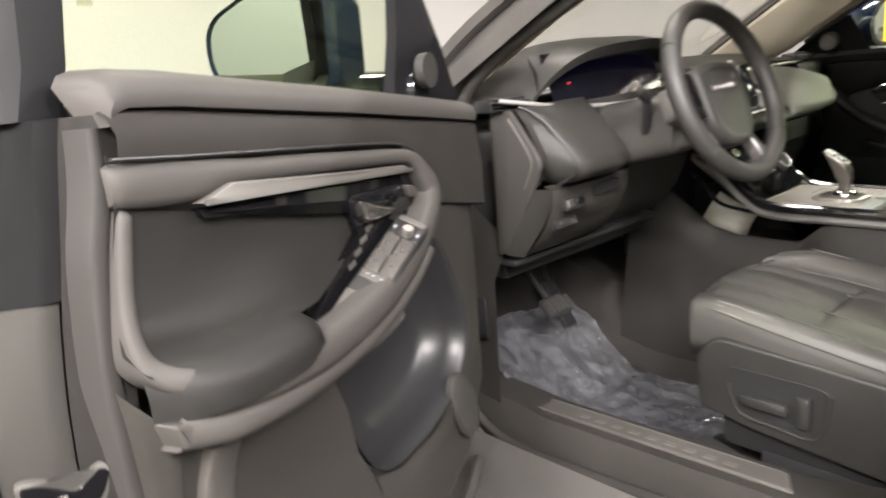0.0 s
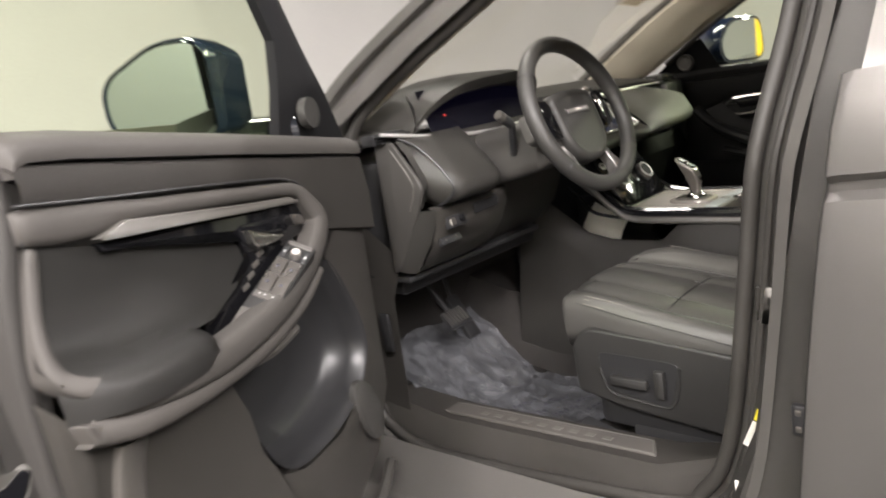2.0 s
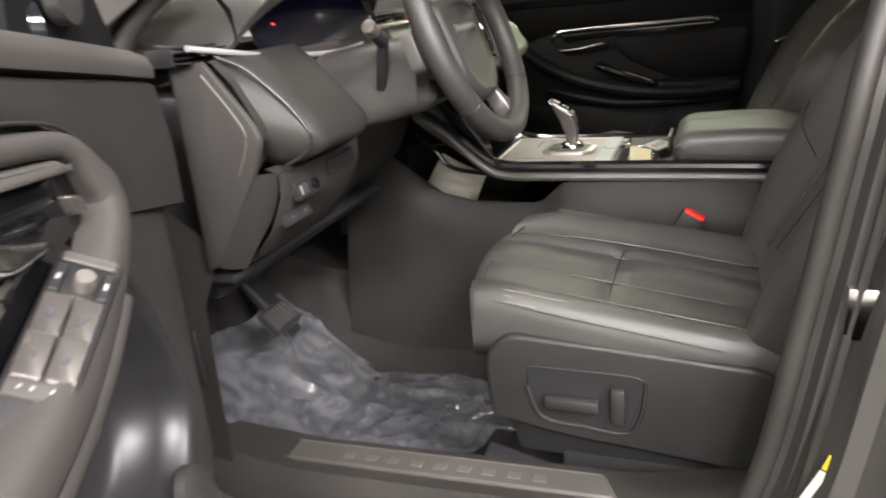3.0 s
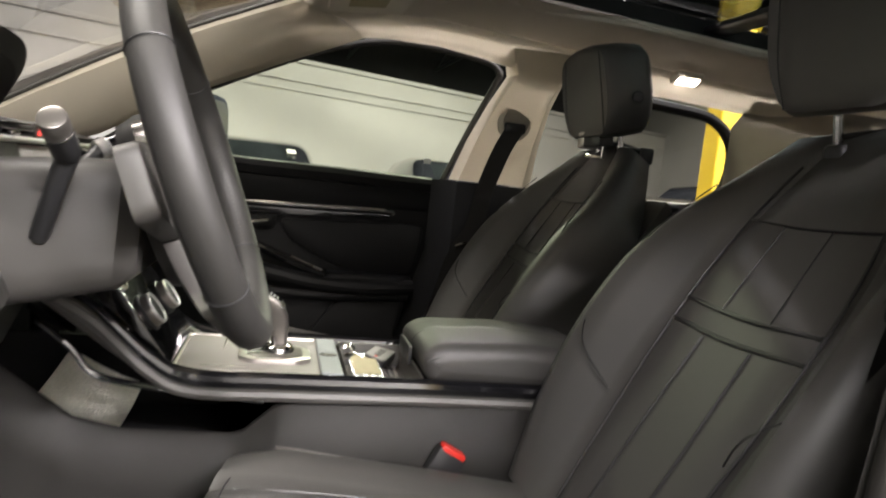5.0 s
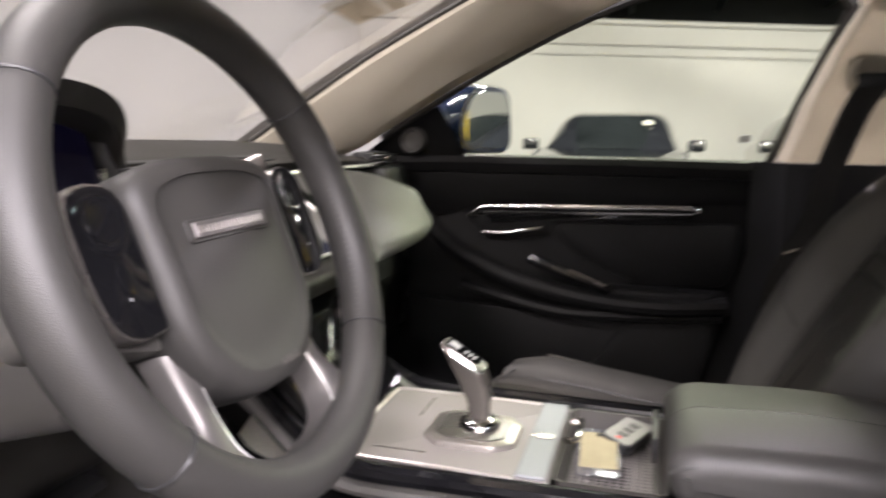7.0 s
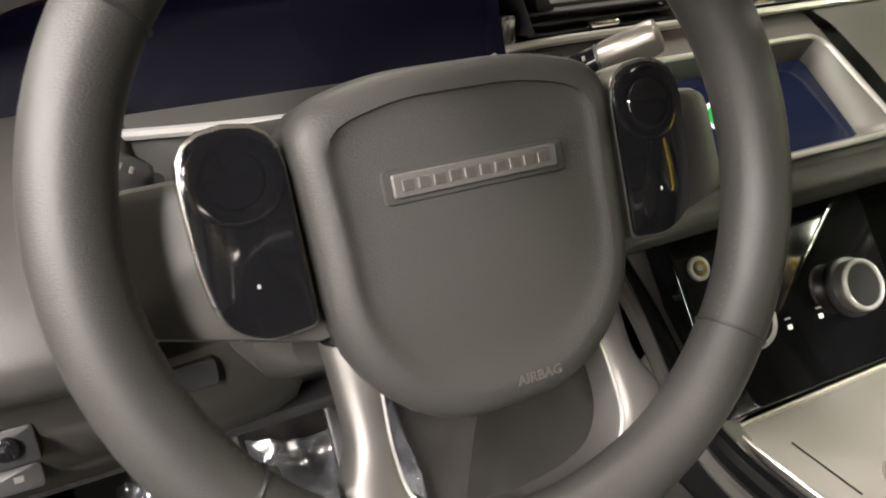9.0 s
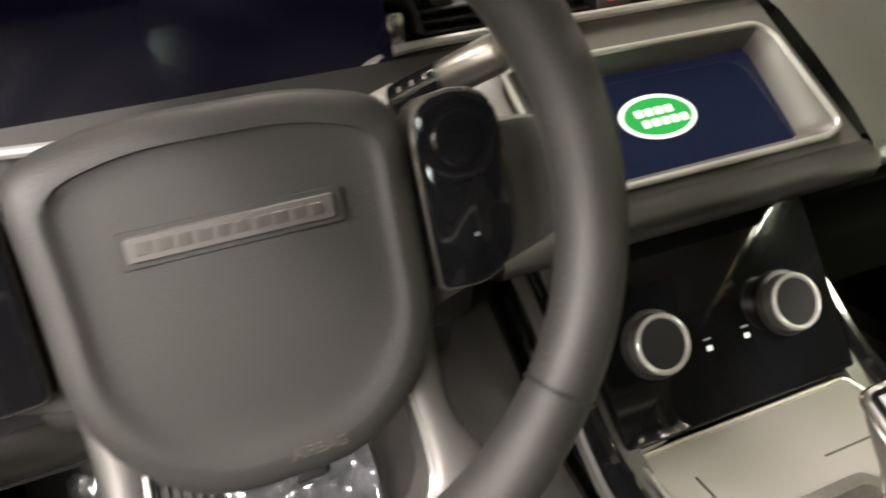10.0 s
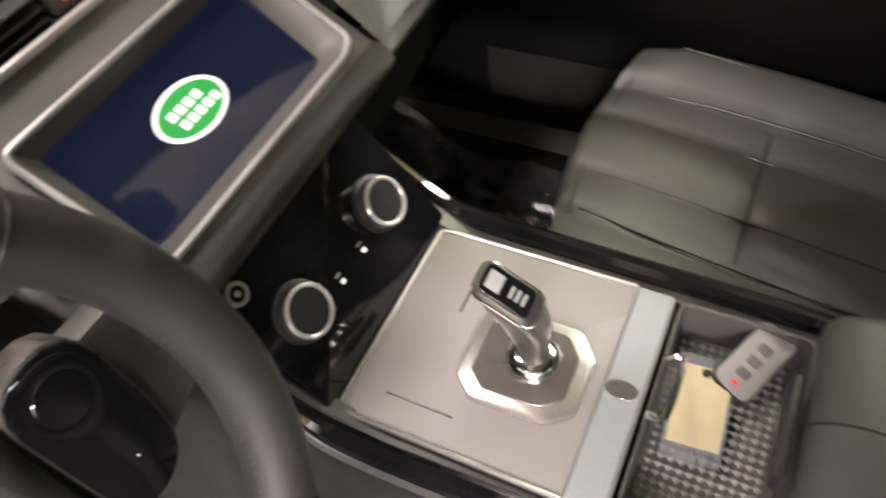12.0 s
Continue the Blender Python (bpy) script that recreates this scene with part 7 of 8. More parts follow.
def bulge(x, y):
    """How far the cushion's rounded front runs ahead at its middle."""
    return 0.036 * (1 - min(1.0, (x / 0.22) ** 2)) * max(0.0, 1 - (y + 0.92) / -0.26)


def cushion_ring(y, k=1.0):
    t = (y + 0.92) / -0.52
    w = 0.212 + 0.015 * math.sin(math.pi * min(1, max(0, t)))
    front = max(0.0, 1 - t / 0.16)
    z = 0.790 - 0.081 * t - 0.014 * front ** 2
    b = (0.022 + 0.012 * t) * (1 - front * 0.5)
    groove = 0.006 * math.exp(-((y + 1.13) / 0.010) ** 2)
    half = [(0, 0.008), (0.21 * w, 0.008), (0.25 * w, 0.002), (0.29 * w, 0.007), (0.50 * w, 0.003), (0.585 * w, -0.003), (0.66 * w, 0.010), (0.78 * w, 0.75 * b), (0.88 * w, b), (0.97 * w, 0.70 * b), (1.0 * w, -0.01), (0.985 * w, -0.06), (0.90 * w, -0.10), (0.4 * w, -0.11), (0, -0.11)]
    pts = half + [(-a, d) for a, d in reversed(half[1:-1])]
    return [V(CX + a * k, y + bulge(a, y), z + d - 0.012 * (1 - k) * 8 - (groove if abs(a) < 0.6 * w and d > -0.05 else 0)) for a, d in pts]


def headrest(parent, c, lean):
    m = Matrix.Translation(c) @ Matrix.Rotation(radians(lean), 4, "X")
    rings = []
    for d, k, kz in ((0.048, 0.80, 0.84), (0.056, 0.90, 0.93), (0.046, 0.985, 0.985), (0.0, 1.0, 1.0), (-0.035, 0.97, 0.97), (-0.052, 0.84, 0.86)):
        rings.append([m @ V(a * k, d, b * kz) for a, b in rounded([(-0.105, -0.098), (0.105, -0.098), (0.136, -0.03), (0.126, 0.085), (0.06, 0.104), (-0.06, 0.104), (-0.126, 0.085), (-0.136, -0.03)], 0.035, 5)])
    hr = part("headrest", loft(rings), SEATLEATHERLIT, parent, "black leather headrest", angle=60)
    part("headrest_button", lathe([(0.013, 0), (0.013, 0.003), (0.010, 0.004), (0.009, 0.0025), (0.001, 0.003)], m @ Matrix.Translation((-0.1315, -0.006, -0.02)) @ Matrix.Rotation(-math.pi / 2, 4, "Y"), 20), DARKPLASTIC, hr)
    for s in (-1, 1):
        part("post", tube([m @ V(s * 0.055, 0.0, -0.085), m @ V(s * 0.055, 0.004, -0.165)], 0.0065, seg=10), CHROME, hr, "chrome post")
        part("post_guide", lathe([(0.017, -0.004), (0.017, 0.006), (0.013, 0.012), (0.008, 0.013)], m @ Matrix.Translation((s * 0.055, 0.004, -0.150)), 18), DARKPLASTIC, hr, "black post guide")
        part("seam", tube(spline([m @ V(s * 0.092, 0.0555, -0.085), m @ V(s * 0.098, 0.0575, -0.02), m @ V(s * 0.090, 0.0545, 0.085)], 5), 0.0014, seg=6), DARKPLASTIC, hr)
    return hr


HEADBACK = 0.0
CX = -0.345


def car_seat():
    seat = thing("front_seat", tuple(SO), "black perforated leather driver's seat with bolsters", "car seat", "front seats")
    ln = (S1 - S0).length
    rings = [back_ring(ln * k / 22) for k in range(23)]
    top = [[p.lerp(sum(rings[-1], V(0, 0, 0)) / len(rings[-1]), q) + V(0, -0.012 * q, 0.022 * q) for p in rings[-1]] for q in (0.25, 0.6, 0.9)]
    back = part("backrest", loft(rings + top), SEATLEATHERLIT, seat, "black leather backrest", angle=70)
    part("cushion", loft([cushion_ring(-0.925, 0.90)] + [cushion_ring(-0.93 - 0.0099 * k) for k in range(51)]), SEATLEATHERLIT, seat, "black leather cushion", angle=70)

    def bseam(pts, r=0.0022, m=DARKPLASTIC, nm="seam"):
        part(nm, tube(spline([back_point(*p) for p in pts], 5), r * 0.7, seg=6), m, back)
    for s in (-1, 1):
        bseam([(s * 0.112, 0.03, -0.006), (s * 0.124, 0.15, -0.008), (s * 0.134, 0.30, -0.008), (s * 0.131, 0.42, -0.007), (s * 0.114, 0.52, -0.005), (s * 0.090, 0.60, -0.004)], 0.0034)
        bseam([(s * 0.138, 0.195, 0.010), (s * 0.190, 0.225, 0.052), (s * 0.232, 0.27, 0.056), (s * 0.245, 0.33, 0.052), (s * 0.225, 0.44, 0.048), (s * 0.190, 0.54, 0.030)], 0.0018)
        bseam([(s * 0.050, 0.05, -0.007), (s * 0.050, 0.20, -0.007), (s * 0.048, 0.322, -0.007)], 0.0022)
        bseam([(s * 0.053, 0.05, -0.007), (s * 0.053, 0.20, -0.007), (s * 0.051, 0.322, -0.007)], 0.0010)
        bseam([(s * 0.048, 0.365, -0.007), (s * 0.045, 0.43, -0.007), (s * 0.042, 0.502, -0.007)], 0.0014)
    bseam([(-0.132, 0.333, -0.008), (0, 0.326, -0.007), (0.132, 0.333, -0.008)], 0.0048)
    bseam([(-0.131, 0.368, -0.008), (0, 0.361, -0.007), (0.131, 0.368, -0.008)], 0.0048)
    bseam([(-0.117, 0.507, -0.006), (0, 0.502, -0.007), (0.117, 0.507, -0.006)], 0.0030)

    def cz(y):
        t = (y + 0.92) / -0.52
        return 0.790 - 0.081 * t - 0.014 * max(0.0, 1 - t / 0.16) ** 2

    def cseam(pts, r=0.0020):
        part("seam", tube(spline([V(CX + x * 0.91, y + bulge(x * 0.91, y), cz(y) + dz + 0.0016) for x, y, dz in pts], 5), r * 0.6, seg=6), DARKPLASTIC, seat)
    for s in (-1, 1):
        cseam([(s * 0.128, -0.955, -0.002), (s * 0.140, -1.05, -0.001), (s * 0.145, -1.2, 0.0), (s * 0.140, -1.36, 0.0)], 0.0030)
        cseam([(s * 0.232, -0.965, 0.004), (s * 0.247, -1.10, 0.006), (s * 0.250, -1.30, 0.008)], 0.0018)
        cseam([(s * 0.060, -0.955, 0.001), (s * 0.060, -1.05, 0.001), (s * 0.061, -1.36, 0.001)], 0.0028)
    cseam([(-0.13, -1.13, -0.006), (-0.08, -1.13, 0.0), (0, -1.130, 0.002), (0.08, -1.13, 0.0), (0.13, -1.13, -0.006)], 0.0032)
    cseam([(-0.20, -0.952, 0.004), (-0.10, -0.945, 0.004), (0.10, -0.945, 0.004), (0.20, -0.952, 0.004)], 0.0020)
    for s in (-1, 1):
        for off, dz in ((0.205, 0.018), (0.212, 0.012), (0.2185, 0.004)):
            part("stitching", tube(spline([V(CX + s * off * 0.99, y + bulge(off * 0.99, y), cz(y) + dz + 0.005) for y in (-0.985, -1.08, -1.2, -1.34)], 5), 0.0009, seg=5), THREAD, seat, "grey stitching")
    headrest(seat, V(-0.37, -1.655 + HEADBACK, 1.425), -12)
    part("frame", rbox(-0.58, -0.16, -1.38, -0.98, 0.50, 0.655, 0.02), DARKPLASTIC, seat)
    for s in (-1, 1):
        part("rail", rbox(-0.37 + s * 0.19 - 0.025, -0.37 + s * 0.19 + 0.025, -1.42, -0.94, 0.40, 0.455, 0.008), DARKPLASTIC, seat, "black floor rail")
        part("rail_leg", rbox(-0.37 + s * 0.19 - 0.02, -0.37 + s * 0.19 + 0.02, -1.30, -1.06, 0.45, 0.52, 0.008), DARKPLASTIC, seat)
    part("back_shell", loft([[back_point(a, ln * t, d) for a, d in ((-0.22, -0.095), (0.22, -0.095), (0.20, -0.125), (-0.20, -0.125))] for t in (0.08, 0.3, 0.6, 0.9)]), PLASTIC, seat)
    return seat


psg = car_seat()
psg.matrix_basis = Matrix.Translation((0.365, -1.215, 0.375))
S0, S1 = S0 + V(0, -0.010, 0), S1 + V(0, -0.010, 0)
HEADBACK = 0.005
CX = -0.385
drv = car_seat()
tagged(psg, "black perforated leather passenger seat beside the console")
# side panel with switches, on the driver's seat alone
sidep = part("side_panel", slab(rounded([(-0.990, 0.590), (-0.985, 0.700), (-1.02, 0.740), (-1.20, 0.730), (-1.40, 0.715), (-1.44, 0.640), (-1.40, 0.545), (-1.10, 0.570)], [0.015, 0.02, 0.025, 0.03, 0.03, 0.03, 0.02, 0.03], 4), lambda a, b, d: V(-0.593 - d, a + 0.035, b), 0, 0.022, 0.008, 3), SEATPLASTIC, drv, "hard dark side panel")
part("switch_recess", slab(rounded([(-1.050, 0.690), (-1.060, 0.610), (-1.205, 0.590), (-1.232, 0.685), (-1.20, 0.690)], 0.016, 4), lambda a, b, d: V(-0.6145 - d, a + 0.035, b), 0, 0.0015, 0.0008, 1), DARKPLASTIC, sidep)
part("switch_bezel", tube(spline([V(-0.617, -1.017, 0.655), V(-0.617, -1.040, 0.603), V(-0.617, -1.105, 0.594), V(-0.617, -1.170, 0.592), V(-0.617, -1.190, 0.63), V(-0.617, -1.195, 0.68)], 6), 0.003, seg=8), SEATPLASTIC, sidep)
part("seat_switch", rbox(-0.633, -0.616, -1.130, -1.045, 0.625, 0.647, 0.006), SEATPLASTIC, sidep, "dark seat slide switch")
part("seat_switch", rbox(-0.633, -0.616, -1.168, -1.145, 0.612, 0.672, 0.006), SEATPLASTIC, sidep, "dark backrest switch")
part("rail_cap", slab(rounded([(-0.955, 0.47), (-0.965, 0.50), (-1.08, 0.47), (-1.085, 0.445)], 0.008, 3), lambda a, b, d: V(-0.56 - d, a + 0.035, b), 0, 0.035, 0.004), DARKPLASTIC, drv)
drv.location += V(-0.012, 0.03, 0)
# rear bench
bench = thing("rear_bench", (0, -2.25, 0.45), "black leather rear bench seat behind the front seats", "rear seat")
part("cushion", rbox(-0.66, 0.66, -2.45, -1.98, 0.52, 0.74, 0.05, 4), LEATHER, bench)
part("backrest", loft([[V(x, y + b, z) for y, z in ((0, 0.70), (0.02, 0.74), (-0.14, 1.20), (-0.19, 1.23), (-0.26, 1.20), (-0.14, 0.70))] for x, b in ((-0.66, -2.42), (-0.60, -2.36), (-0.2, -2.38), (0, -2.40), (0.2, -2.38), (0.60, -2.36), (0.66, -2.42))]), LEATHER, bench)
for x in (-0.38, 0.38):
    part("headrest", rbox(x - 0.12, x + 0.12, -2.60, -2.50, 1.19, 1.34, 0.03, 3), LEATHER, bench)

# hook on the passenger headrest's posts
hook = thing("headrest_hook", (0.37, -1.58, 1.29), "black headrest hook clamped on chrome posts", "headrest hook")
part("clamp", rbox(0.305, 0.395, -1.590, -1.555, 1.298, 1.328, 0.006), DARKPLASTIC, hook)
part("clamp_latch", rbox(0.388, 0.418, -1.592, -1.552, 1.296, 1.332, 0.004), ALU, hook, "silver latch")
part("clamp_foot", tube([V(0.315, -1.572, 1.298), V(0.315, -1.572, 1.275), V(0.41, -1.575, 1.280)], 0.004, seg=8), CHROME, hook)
part("arm", tube(spline([V(0.40, -1.60, 1.312), V(0.40, -1.66, 1.312), V(0.40, -1.72, 1.300)], 4), 0.007, seg=8), DARKPLASTIC, hook)
part("hook_end", rbox(0.385, 0.415, -1.735, -1.70, 1.275, 1.315, 0.008), DARKPLASTIC, hook)

hook.location.y -= 0.035

# ---- seat belts ----


def ribbon(pts, width, across):
    c = spline(pts, 6)
    w = Vector(across).normalized() * width / 2
    return sheet([[p - w, p + w] for p in c], 0.0016)


pb = thing("seat_belt", (0.66, -1.40, 0.60), "black seat belt hanging from the ivory pillar", "seat belt")
part("webbing", ribbon([V(0.606, -1.440, 1.338), V(0.606, -1.411, 1.280), V(0.628, -1.385, 1.18), V(0.645, -1.370, 1.075), V(0.65, -1.343, 1.02), V(0.66, -1.318, 0.938), V(0.675, -1.30, 0.75)], 0.046, (0.1, 1, 0.25)), BELT, pb)
part("anchor", lathe([(0.046, 0), (0.044, 0.010), (0.034, 0.016), (0.028, 0.010), (0.026, 0.002)], frame_of((0.626, -1.440, 1.352), (0, -1, 0), (0, 0, 1)), 24), PILLARTRIM, pb, "ivory belt guide")
part("anchor_slot", rbox(0.604, 0.622, -1.468, -1.412, 1.325, 1.352, 0.006), DARKPLASTIC, pb, "black slot")
part("clip", tube([V(0.640, -1.325, 1.022), V(0.636, -1.35, 1.034), V(0.636, -1.375, 1.022)], 0.006, seg=8), CHROME, pb, "chrome belt tongue")
pb.location.y -= 0.055
db = thing("seat_belt", (-0.66, -1.55, 0.70), "black seat belt beside the driver's seat", "seat belt")
part("webbing", ribbon([V(-0.655, -1.66, 1.36), V(-0.65, -1.62, 1.22), V(-0.645, -1.58, 1.08), V(-0.650, -1.55, 0.92), V(-0.66, -1.52, 0.72)], 0.046, (0.1, 1, 0.25)), BELT, db)
part("tongue", rbox(-0.662, -0.632, -1.600, -1.565, 1.10, 1.145, 0.006), DARKPLASTIC, db)

db.location.y += 0.11

# ---- passenger door ----
PX = 0.770
pd = thing("passenger_door", (0.80, -0.95, 0.45), "closed passenger car door with trimmed inner panel darkened for shade", "car door")


def pslab(pts, r, d0, d1, bevel=0.004, seg=2):
    return slab(rounded(pts, r, 5), lambda a, b, d: V(PX - d, a, b), d0, d1, bevel, seg)


part("panel", pslab([(-0.36, 0.48), (-0.36, 1.16), (-0.46, 1.186), (-1.286, 1.182), (-1.275, 1.0), (-1.19, 0.70), (-1.10, 0.48)], [0.02, 0.02, 0.02, 0.01, 0.05, 0.05, 0.05], -0.03, -0.004, 0.006), DOORSHADED, pd, "hard inner panel darkened for shade")
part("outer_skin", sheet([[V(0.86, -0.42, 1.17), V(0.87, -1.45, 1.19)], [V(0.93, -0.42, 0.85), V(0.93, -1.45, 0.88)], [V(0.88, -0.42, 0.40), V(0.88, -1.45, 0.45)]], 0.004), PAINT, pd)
part("belt_pad", loft([[V(PX - w, y, z + dz) for dz, w in ((-0.035, -0.01), (-0.030, 0.006), (-0.010, 0.014), (0.004, 0.006), (0.008, -0.02), (0.0, -0.04))] for y, z in ((-0.40, 1.180), (-0.60, 1.185), (-1.0, 1.185), (-1.28, 1.182), (-1.288, 1.180))]), DOORSHADED, pd, "soft dark belt line pad")
part("upper_trim", sheet([[V(PX - 0.006, y, a), V(PX - 0.012, y, (a + b) / 2), V(PX - 0.008, y, b)] for y, a, b in ((-0.44, 1.145, 1.02), (-0.62, 1.148, 1.06), (-0.72, 1.148, 1.088), (-1.0, 1.148, 1.095), (-1.27, 1.146, 1.10))], 0.010), DOORSHADED, pd)
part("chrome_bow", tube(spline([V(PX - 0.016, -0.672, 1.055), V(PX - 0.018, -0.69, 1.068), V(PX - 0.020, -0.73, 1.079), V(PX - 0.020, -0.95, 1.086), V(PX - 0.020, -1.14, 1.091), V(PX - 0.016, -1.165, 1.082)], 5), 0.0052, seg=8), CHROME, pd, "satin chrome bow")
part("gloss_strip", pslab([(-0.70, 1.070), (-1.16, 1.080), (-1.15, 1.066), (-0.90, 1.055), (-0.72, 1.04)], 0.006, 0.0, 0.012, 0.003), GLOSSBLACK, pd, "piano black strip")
part("handle_bowl", pslab([(-0.66, 1.055), (-0.86, 1.060), (-0.86, 1.015), (-0.72, 1.0)], 0.02, -0.002, 0.006, 0.003), DOORSHADED, pd)
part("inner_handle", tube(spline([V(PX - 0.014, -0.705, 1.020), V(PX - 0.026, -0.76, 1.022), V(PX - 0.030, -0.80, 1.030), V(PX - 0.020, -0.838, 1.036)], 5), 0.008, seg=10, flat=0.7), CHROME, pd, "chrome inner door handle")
part("leather_insert", pslab([(-0.86, 1.045), (-1.255, 1.060), (-1.235, 0.925), (-1.06, 0.915), (-0.90, 0.985)], [0.04, 0.03, 0.03, 0.03, 0.04], 0.0, 0.008, 0.005), DOORSHADED, pd, "black leather insert")
part("trim_bow", tube(spline([V(PX - 0.012, -0.56, 1.05), V(PX - 0.030, -0.64, 0.985), V(PX - 0.045, -0.78, 0.925), V(PX - 0.060, -0.95, 0.892), V(PX - 0.060, -1.10, 0.885), V(PX - 0.045, -1.23, 0.893)], 6), 0.020, seg=10), DOORSHADED, pd, "padded dark pull arm")
part("arm_rest", slab(rounded([(-0.95, 0.0), (-1.0, 0.06), (-1.20, 0.06), (-1.24, 0.0)], 0.02, 4), lambda a, b, d: V(PX - b, a, d), 0.885, 0.918, 0.010, 3), DOORSHADED, pd, "leather arm rest")
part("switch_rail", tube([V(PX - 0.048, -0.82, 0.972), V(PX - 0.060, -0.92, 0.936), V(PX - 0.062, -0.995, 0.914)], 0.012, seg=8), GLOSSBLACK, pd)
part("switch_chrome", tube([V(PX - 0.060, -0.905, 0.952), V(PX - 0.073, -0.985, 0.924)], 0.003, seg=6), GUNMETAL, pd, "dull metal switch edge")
part("pocket", pslab([(-0.50, 0.86), (-1.02, 0.835), (-1.21, 0.848), (-1.18, 0.62), (-0.60, 0.60)], 0.03, -0.002, 0.012, 0.006), DOORSHADED, pd)
part("lower_card", pslab([(-1.03, 0.838), (-1.222, 0.852), (-1.17, 0.62), (-0.88, 0.62)], 0.02, 0.010, 0.022, 0.006), DOORSHADED, pd)
part("lower_line", tube(spline([V(PX - 0.028, -0.66, 0.90), V(PX - 0.045, -0.85, 0.86), V(PX - 0.050, -1.0, 0.856), V(PX - 0.040, -1.22, 0.866)], 5), 0.012, seg=8), DOORSHADED, pd)
part("window_glass", sheet([[V(0.79, -0.48, 1.18), V(0.79, -1.29, 1.18)], [V(0.745, -0.70, 1.37), V(0.74, -1.37, 1.37)], [V(0.705, -0.95, 1.52), V(0.70, -1.42, 1.52)]], 0.004), GLASS, pd, "clear green door glass")
part("window_frame", tube(spline([V(0.765, -1.290, 1.182), V(0.742, -1.345, 1.33), V(0.715, -1.395, 1.455), V(0.705, -1.40, 1.485), V(0.70, -1.36, 1.508), V(0.695, -1.24, 1.520), V(0.698, -1.08, 1.518), V(0.712, -0.90, 1.462), V(0.735, -0.66, 1.345), V(0.76, -0.46, 1.225)], 6), 0.009, seg=8), RUBBER, pd, "black window channel")
part("mirror_sail", sheet([[V(0.765, -0.40, 1.18), V(0.765, -0.66, 1.185)], [V(0.75, -0.52, 1.265), V(0.75, -0.60, 1.30)]], 0.02), DOORSHADED, pd, "black mirror sail")
part("tweeter", lathe([(0.030, 0), (0.030, 0.012), (0.026, 0.016), (0.020, 0.012), (0.001, 0.014)], frame_of((0.752, -0.540, 1.222), (0, -1, 0), (0, 0, 1)), 24), SPEAKER, pd, "round black tweeter")
pmc = V(0.985, -0.652, 1.270)
pmf = frame_of(pmc, (0.9438, -0.3305, 0), (0, 0, 1)) @ Matrix.Scale(1.15, 4)
ph = part("mirror_housing", loft([[pmf @ V(a * k, b * k, d) for a, b in rounded([(0.105, -0.070), (-0.095, -0.066), (-0.115, 0.0), (-0.07, 0.072), (0.09, 0.075)], 0.045, 5)] for k, d in ((0.98, 0.008), (1.05, -0.005), (1.06, -0.04), (0.9, -0.09), (0.6, -0.11))]), NAVYPAINT, pd, "dark mirror housing")
part("mirror_glass", slab(rounded([(0.095, -0.062), (-0.085, -0.058), (-0.103, 0.0), (-0.06, 0.063), (0.08, 0.066)], 0.04, 5), lambda a, b, d: pmf @ V(a, b, 0.008 + d), 0, 0.003, 0.001, 1), MIRRORBRIGHT, ph, "silvered mirror glass")
part("mirror_foot", tube([V(0.80, -0.58, 1.20), V(0.90, -0.59, 1.215), V(0.97, -0.60, 1.23)], 0.02, seg=8), CARBLACK, ph)
part("glass_etching", rbox(-0.010, 0.010, -0.007, 0.007, 0, 0.001, 0, 1, frame_of((0.772, -1.245, 1.235), (0, -1, 0), (0, 0, 1))), SILVERPRINT, pd, "small etched glass mark")
prd = thing("passenger_rear_door", (0.80, -1.95, 0.45), "closed rear car door with inner panel darkened for shade", "car door")
part("panel", slab(rounded([(-1.54, 0.50), (-1.54, 1.165), (-2.40, 1.20), (-2.40, 0.50)], 0.03, 4), lambda a, b, d: V(0.77 - d, a, b), -0.03, 0.0, 0.006), DOORSHADED, prd)
part("belt_pad", tube([V(0.758, -1.54, 1.165), V(0.758, -2.40, 1.198)], 0.018, seg=8), DOORSHADED, prd)
part("chrome_line", tube([V(0.752, -1.60, 1.095), V(0.752, -2.05, 1.110)], 0.004, seg=6), CHROME, prd)
part("outer_skin", sheet([[V(0.86, -1.47, 1.19), V(0.85, -2.62, 1.23)], [V(0.93, -1.47, 0.85), V(0.92, -2.62, 0.9)], [V(0.88, -1.47, 0.42), V(0.88, -2.62, 0.5)]], 0.004), PAINT, prd)
part("window_glass", sheet([[V(0.785, -1.50, 1.17), V(0.785, -2.42, 1.20)], [V(0.70, -1.55, 1.50), V(0.70, -2.30, 1.48)]], 0.004), glass("rear_door_glass", (0.80, 0.81, 0.72)), prd, "tinted rear door glass")
part("window_frame", tube(spline([V(0.765, -2.09, 1.19), V(0.735, -2.12, 1.28), V(0.71, -2.10, 1.38), V(0.69, -2.02, 1.44), V(0.685, -1.9, 1.456), V(0.685, -1.6, 1.47)], 5), 0.016, seg=8), BLACKMATTE, prd, "black window frame")

pd.location.y -= 0.064
prd.location.y -= 0.08

# ---- things on the roof and windshield ----
vis = thing("sun_visor", (0.40, -1.03, 1.53), "ivory sun visor with cream label folded to the roof", "sun visor")
vm = frame_of((0.350, -1.060, 1.538), (1, 0, 0), (0, -1, 0.12))
part("panel", slab(rounded([(-0.17, -0.085), (0.17, -0.085), (0.17, 0.085), (-0.17, 0.085)], 0.02, 4), lambda a, b, d: vm @ V(a, -b, -d), -0.006, 0.012, 0.005), HEADLINER, vis)
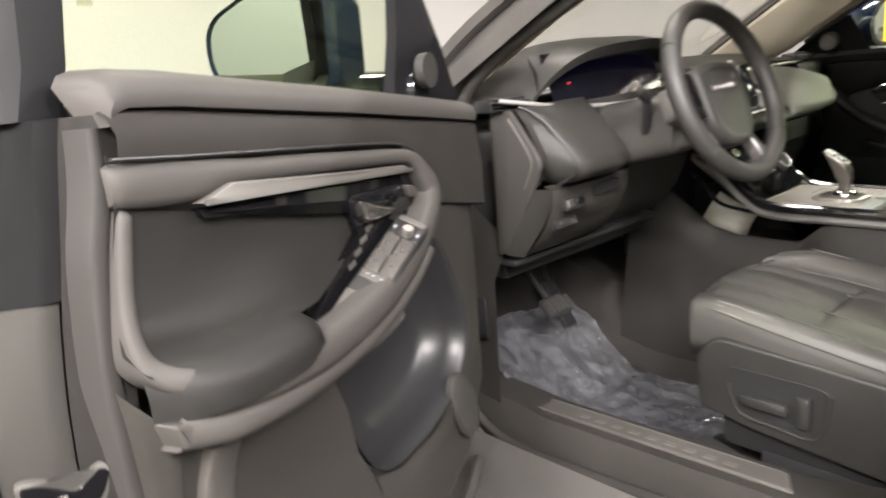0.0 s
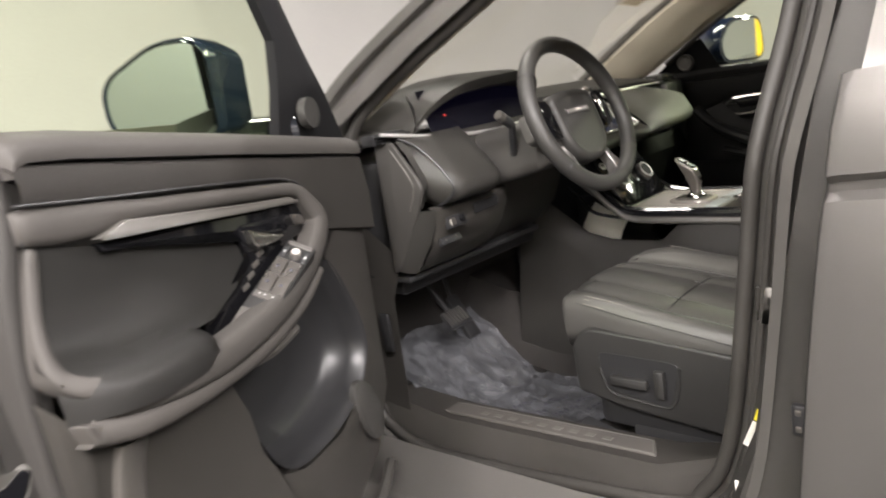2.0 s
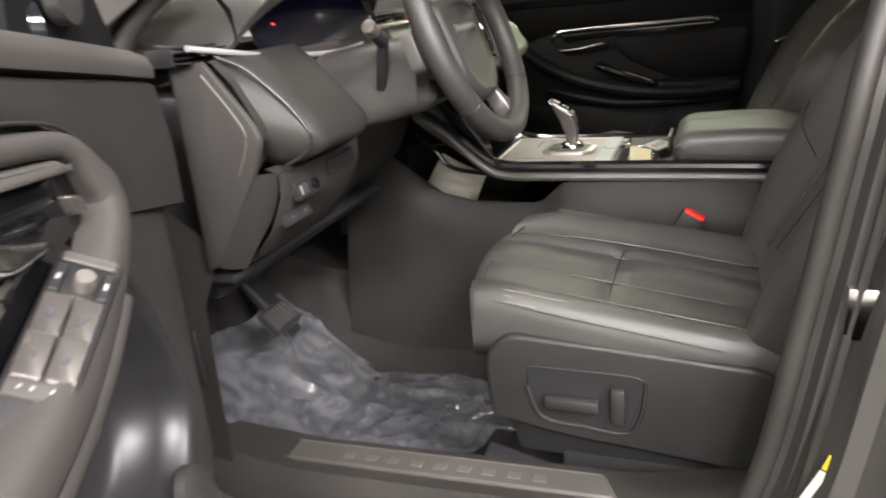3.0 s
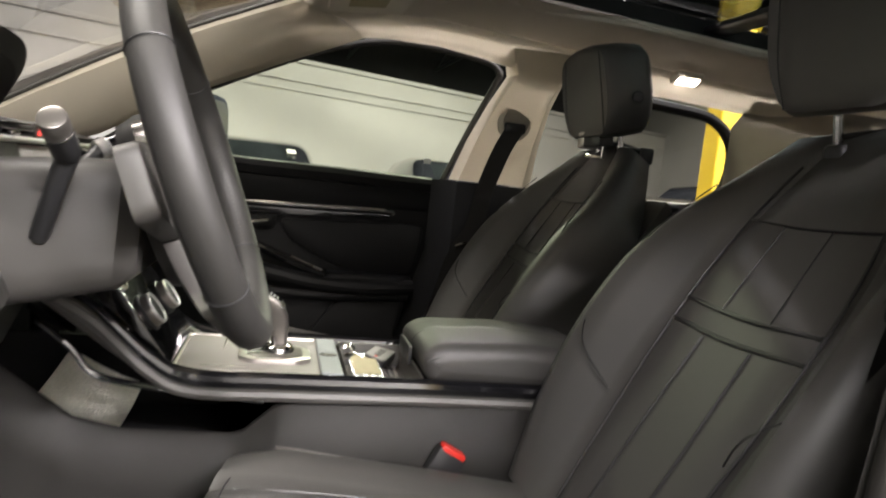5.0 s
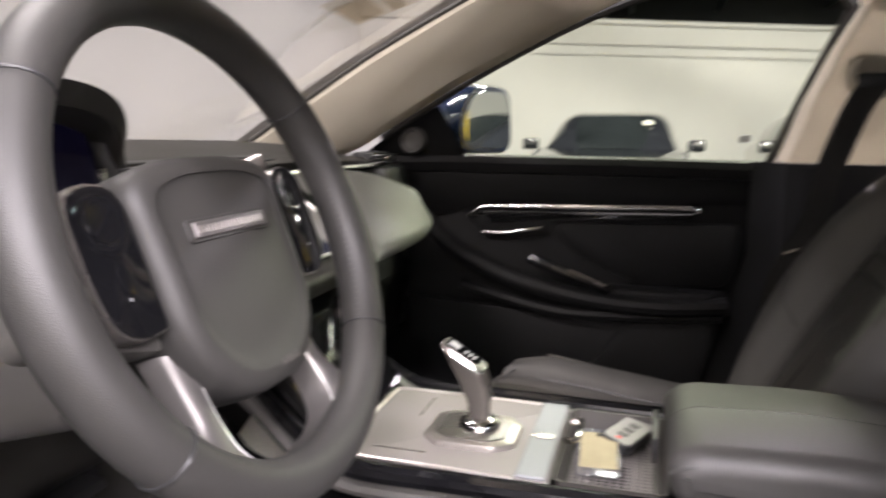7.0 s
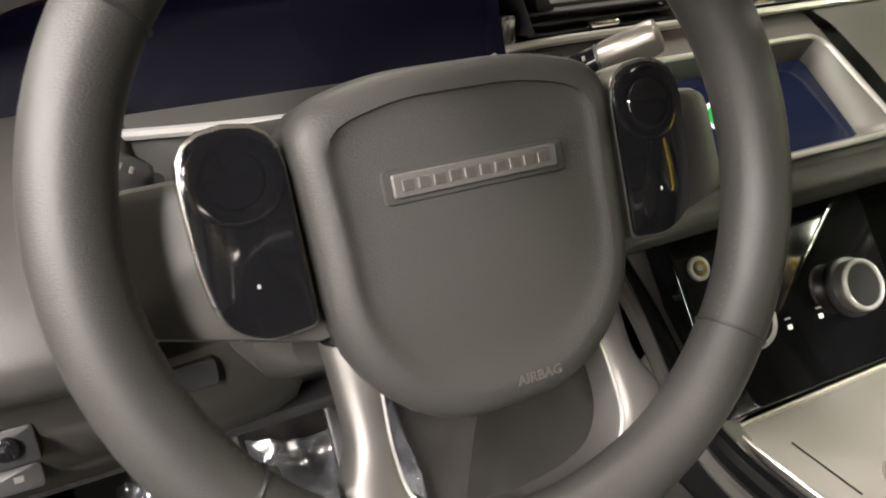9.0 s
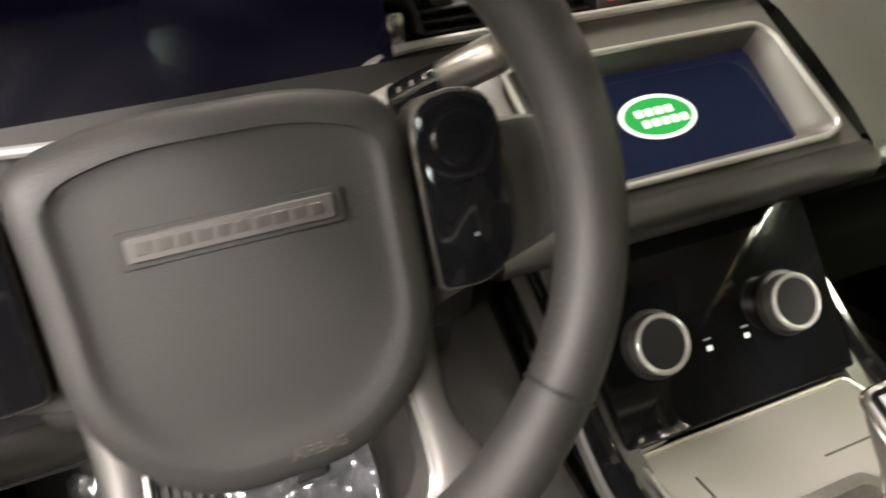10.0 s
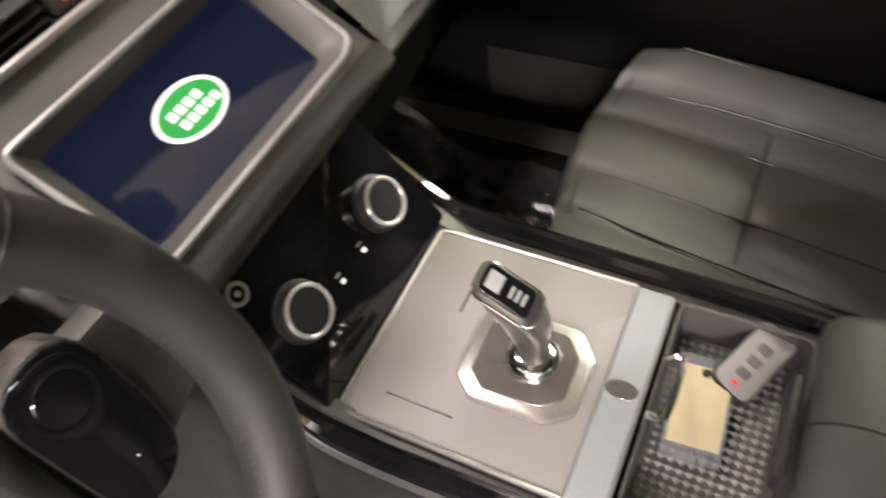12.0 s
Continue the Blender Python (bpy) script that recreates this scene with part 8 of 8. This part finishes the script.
part("visor_label", slab(rounded([(-0.05, -0.035), (0.095, -0.035), (0.095, 0.045), (-0.05, 0.045)], 0.006, 3), lambda a, b, d: vm @ V(a, -b, -d), -0.0095, -0.0058, 0.001, 1), CREAM, vis, "cream printed label")
vis2 = thing("sun_visor", (-0.40, -1.03, 1.53), "ivory sun visor folded to the roof", "sun visor")
vm2 = frame_of((-0.385, -1.030, 1.528), (1, 0, 0), (0, -1, 0.12))
part("panel", slab(rounded([(-0.17, -0.085), (0.17, -0.085), (0.17, 0.085), (-0.17, 0.085)], 0.02, 4), lambda a, b, d: vm2 @ V(a, -b, -d), -0.006, 0.012, 0.005), HEADLINER, vis2)
vis.location += V(0, -0.02, 0.012)
vis2.location += V(0, -0.02, 0.012)
dome = thing("reading_light", (0.60, -1.888, 1.51), "lit reading light in the ivory roof trim", "interior light")
dm = frame_of((0.600, -1.888, 1.502), (0, 1, 0), (1, 0, -0.55))
part("bezel", slab(rounded([(-0.040, -0.020), (0.040, -0.020), (0.040, 0.020), (-0.040, 0.020)], 0.006, 3), lambda a, b, d: dm @ V(a, b, d), -0.010, 0.006, 0.003), HEADLINER, dome)
part("lens", slab(rounded([(-0.030, -0.014), (0.030, -0.014), (0.030, 0.014), (-0.030, 0.014)], 0.004, 3), lambda a, b, d: dm @ V(a, b, d), 0.004, 0.009, 0.002), DOMELAMP, dome, "glowing warm lens")
dome.location += V(-0.03, -0.045, 0.015)
rvm = thing("rear_view_mirror", (-0.05, -0.84, 1.46), "black rear view mirror on the windshield", "rear view mirror")
rm = frame_of((-0.035, -0.80, 1.485), (0.97, 0.10, -0.02), (0, 0.10, 1))
part("housing", slab(rounded([(-0.125, -0.034), (0.125, -0.034), (0.118, 0.034), (-0.118, 0.034)], 0.025, 5), lambda a, b, d: rm @ V(a, b, -d), -0.010, 0.035, 0.014, 3), DARKPLASTIC, rvm)
part("glass", slab(rounded([(-0.118, -0.028), (0.118, -0.028), (0.111, 0.028), (-0.111, 0.028)], 0.02, 5), lambda a, b, d: rm @ V(a, b, d), 0.010, 0.0125, 0.001, 1), MIRRORDIM, rvm, "dark mirror glass")
part("stem", tube([V(-0.03, -0.77, 1.50), V(-0.02, -0.72, 1.515)], 0.018, seg=10), DARKPLASTIC, rvm)
part("sensor_box", rbox(-0.10, 0.06, -0.80, -0.66, 1.515, 1.545, 0.012), DARKPLASTIC, rvm)
stk = thing("windshield_sticker", (0.35, -0.68, 1.44), "translucent tan sticker band on the windshield", "sticker")
part("band", sheet([[V(0.28, -0.540, 1.425), V(0.40, -0.555, 1.41)], [V(0.36, -0.790, 1.525), V(0.47, -0.770, 1.50)]], 0.001), glass("sticker_film", (0.86, 0.82, 0.74)), stk)
STICKINK = glass("sticker_print", (0.80, 0.74, 0.66))
Q = [V(0.28, -0.540, 1.4262), V(0.40, -0.555, 1.4112), V(0.36, -0.790, 1.5262), V(0.47, -0.770, 1.5012)]
for a0, a1, b0, b1 in ((0.04, 0.24, 0.15, 0.85), (0.30, 0.40, 0.10, 0.90), (0.52, 0.96, 0.12, 0.88)):
    part("print_block", sheet([[(Q[0].lerp(Q[1], b)).lerp(Q[2].lerp(Q[3], b), a) + V(0, -0.002, -0.004) for b in (b0, b1)] for a in (a0, a1)], 0.0005), STICKINK, stk, "tan printed block")
rvm.location.y -= 0.05
stk.location += V(0, -0.06, 0.017)
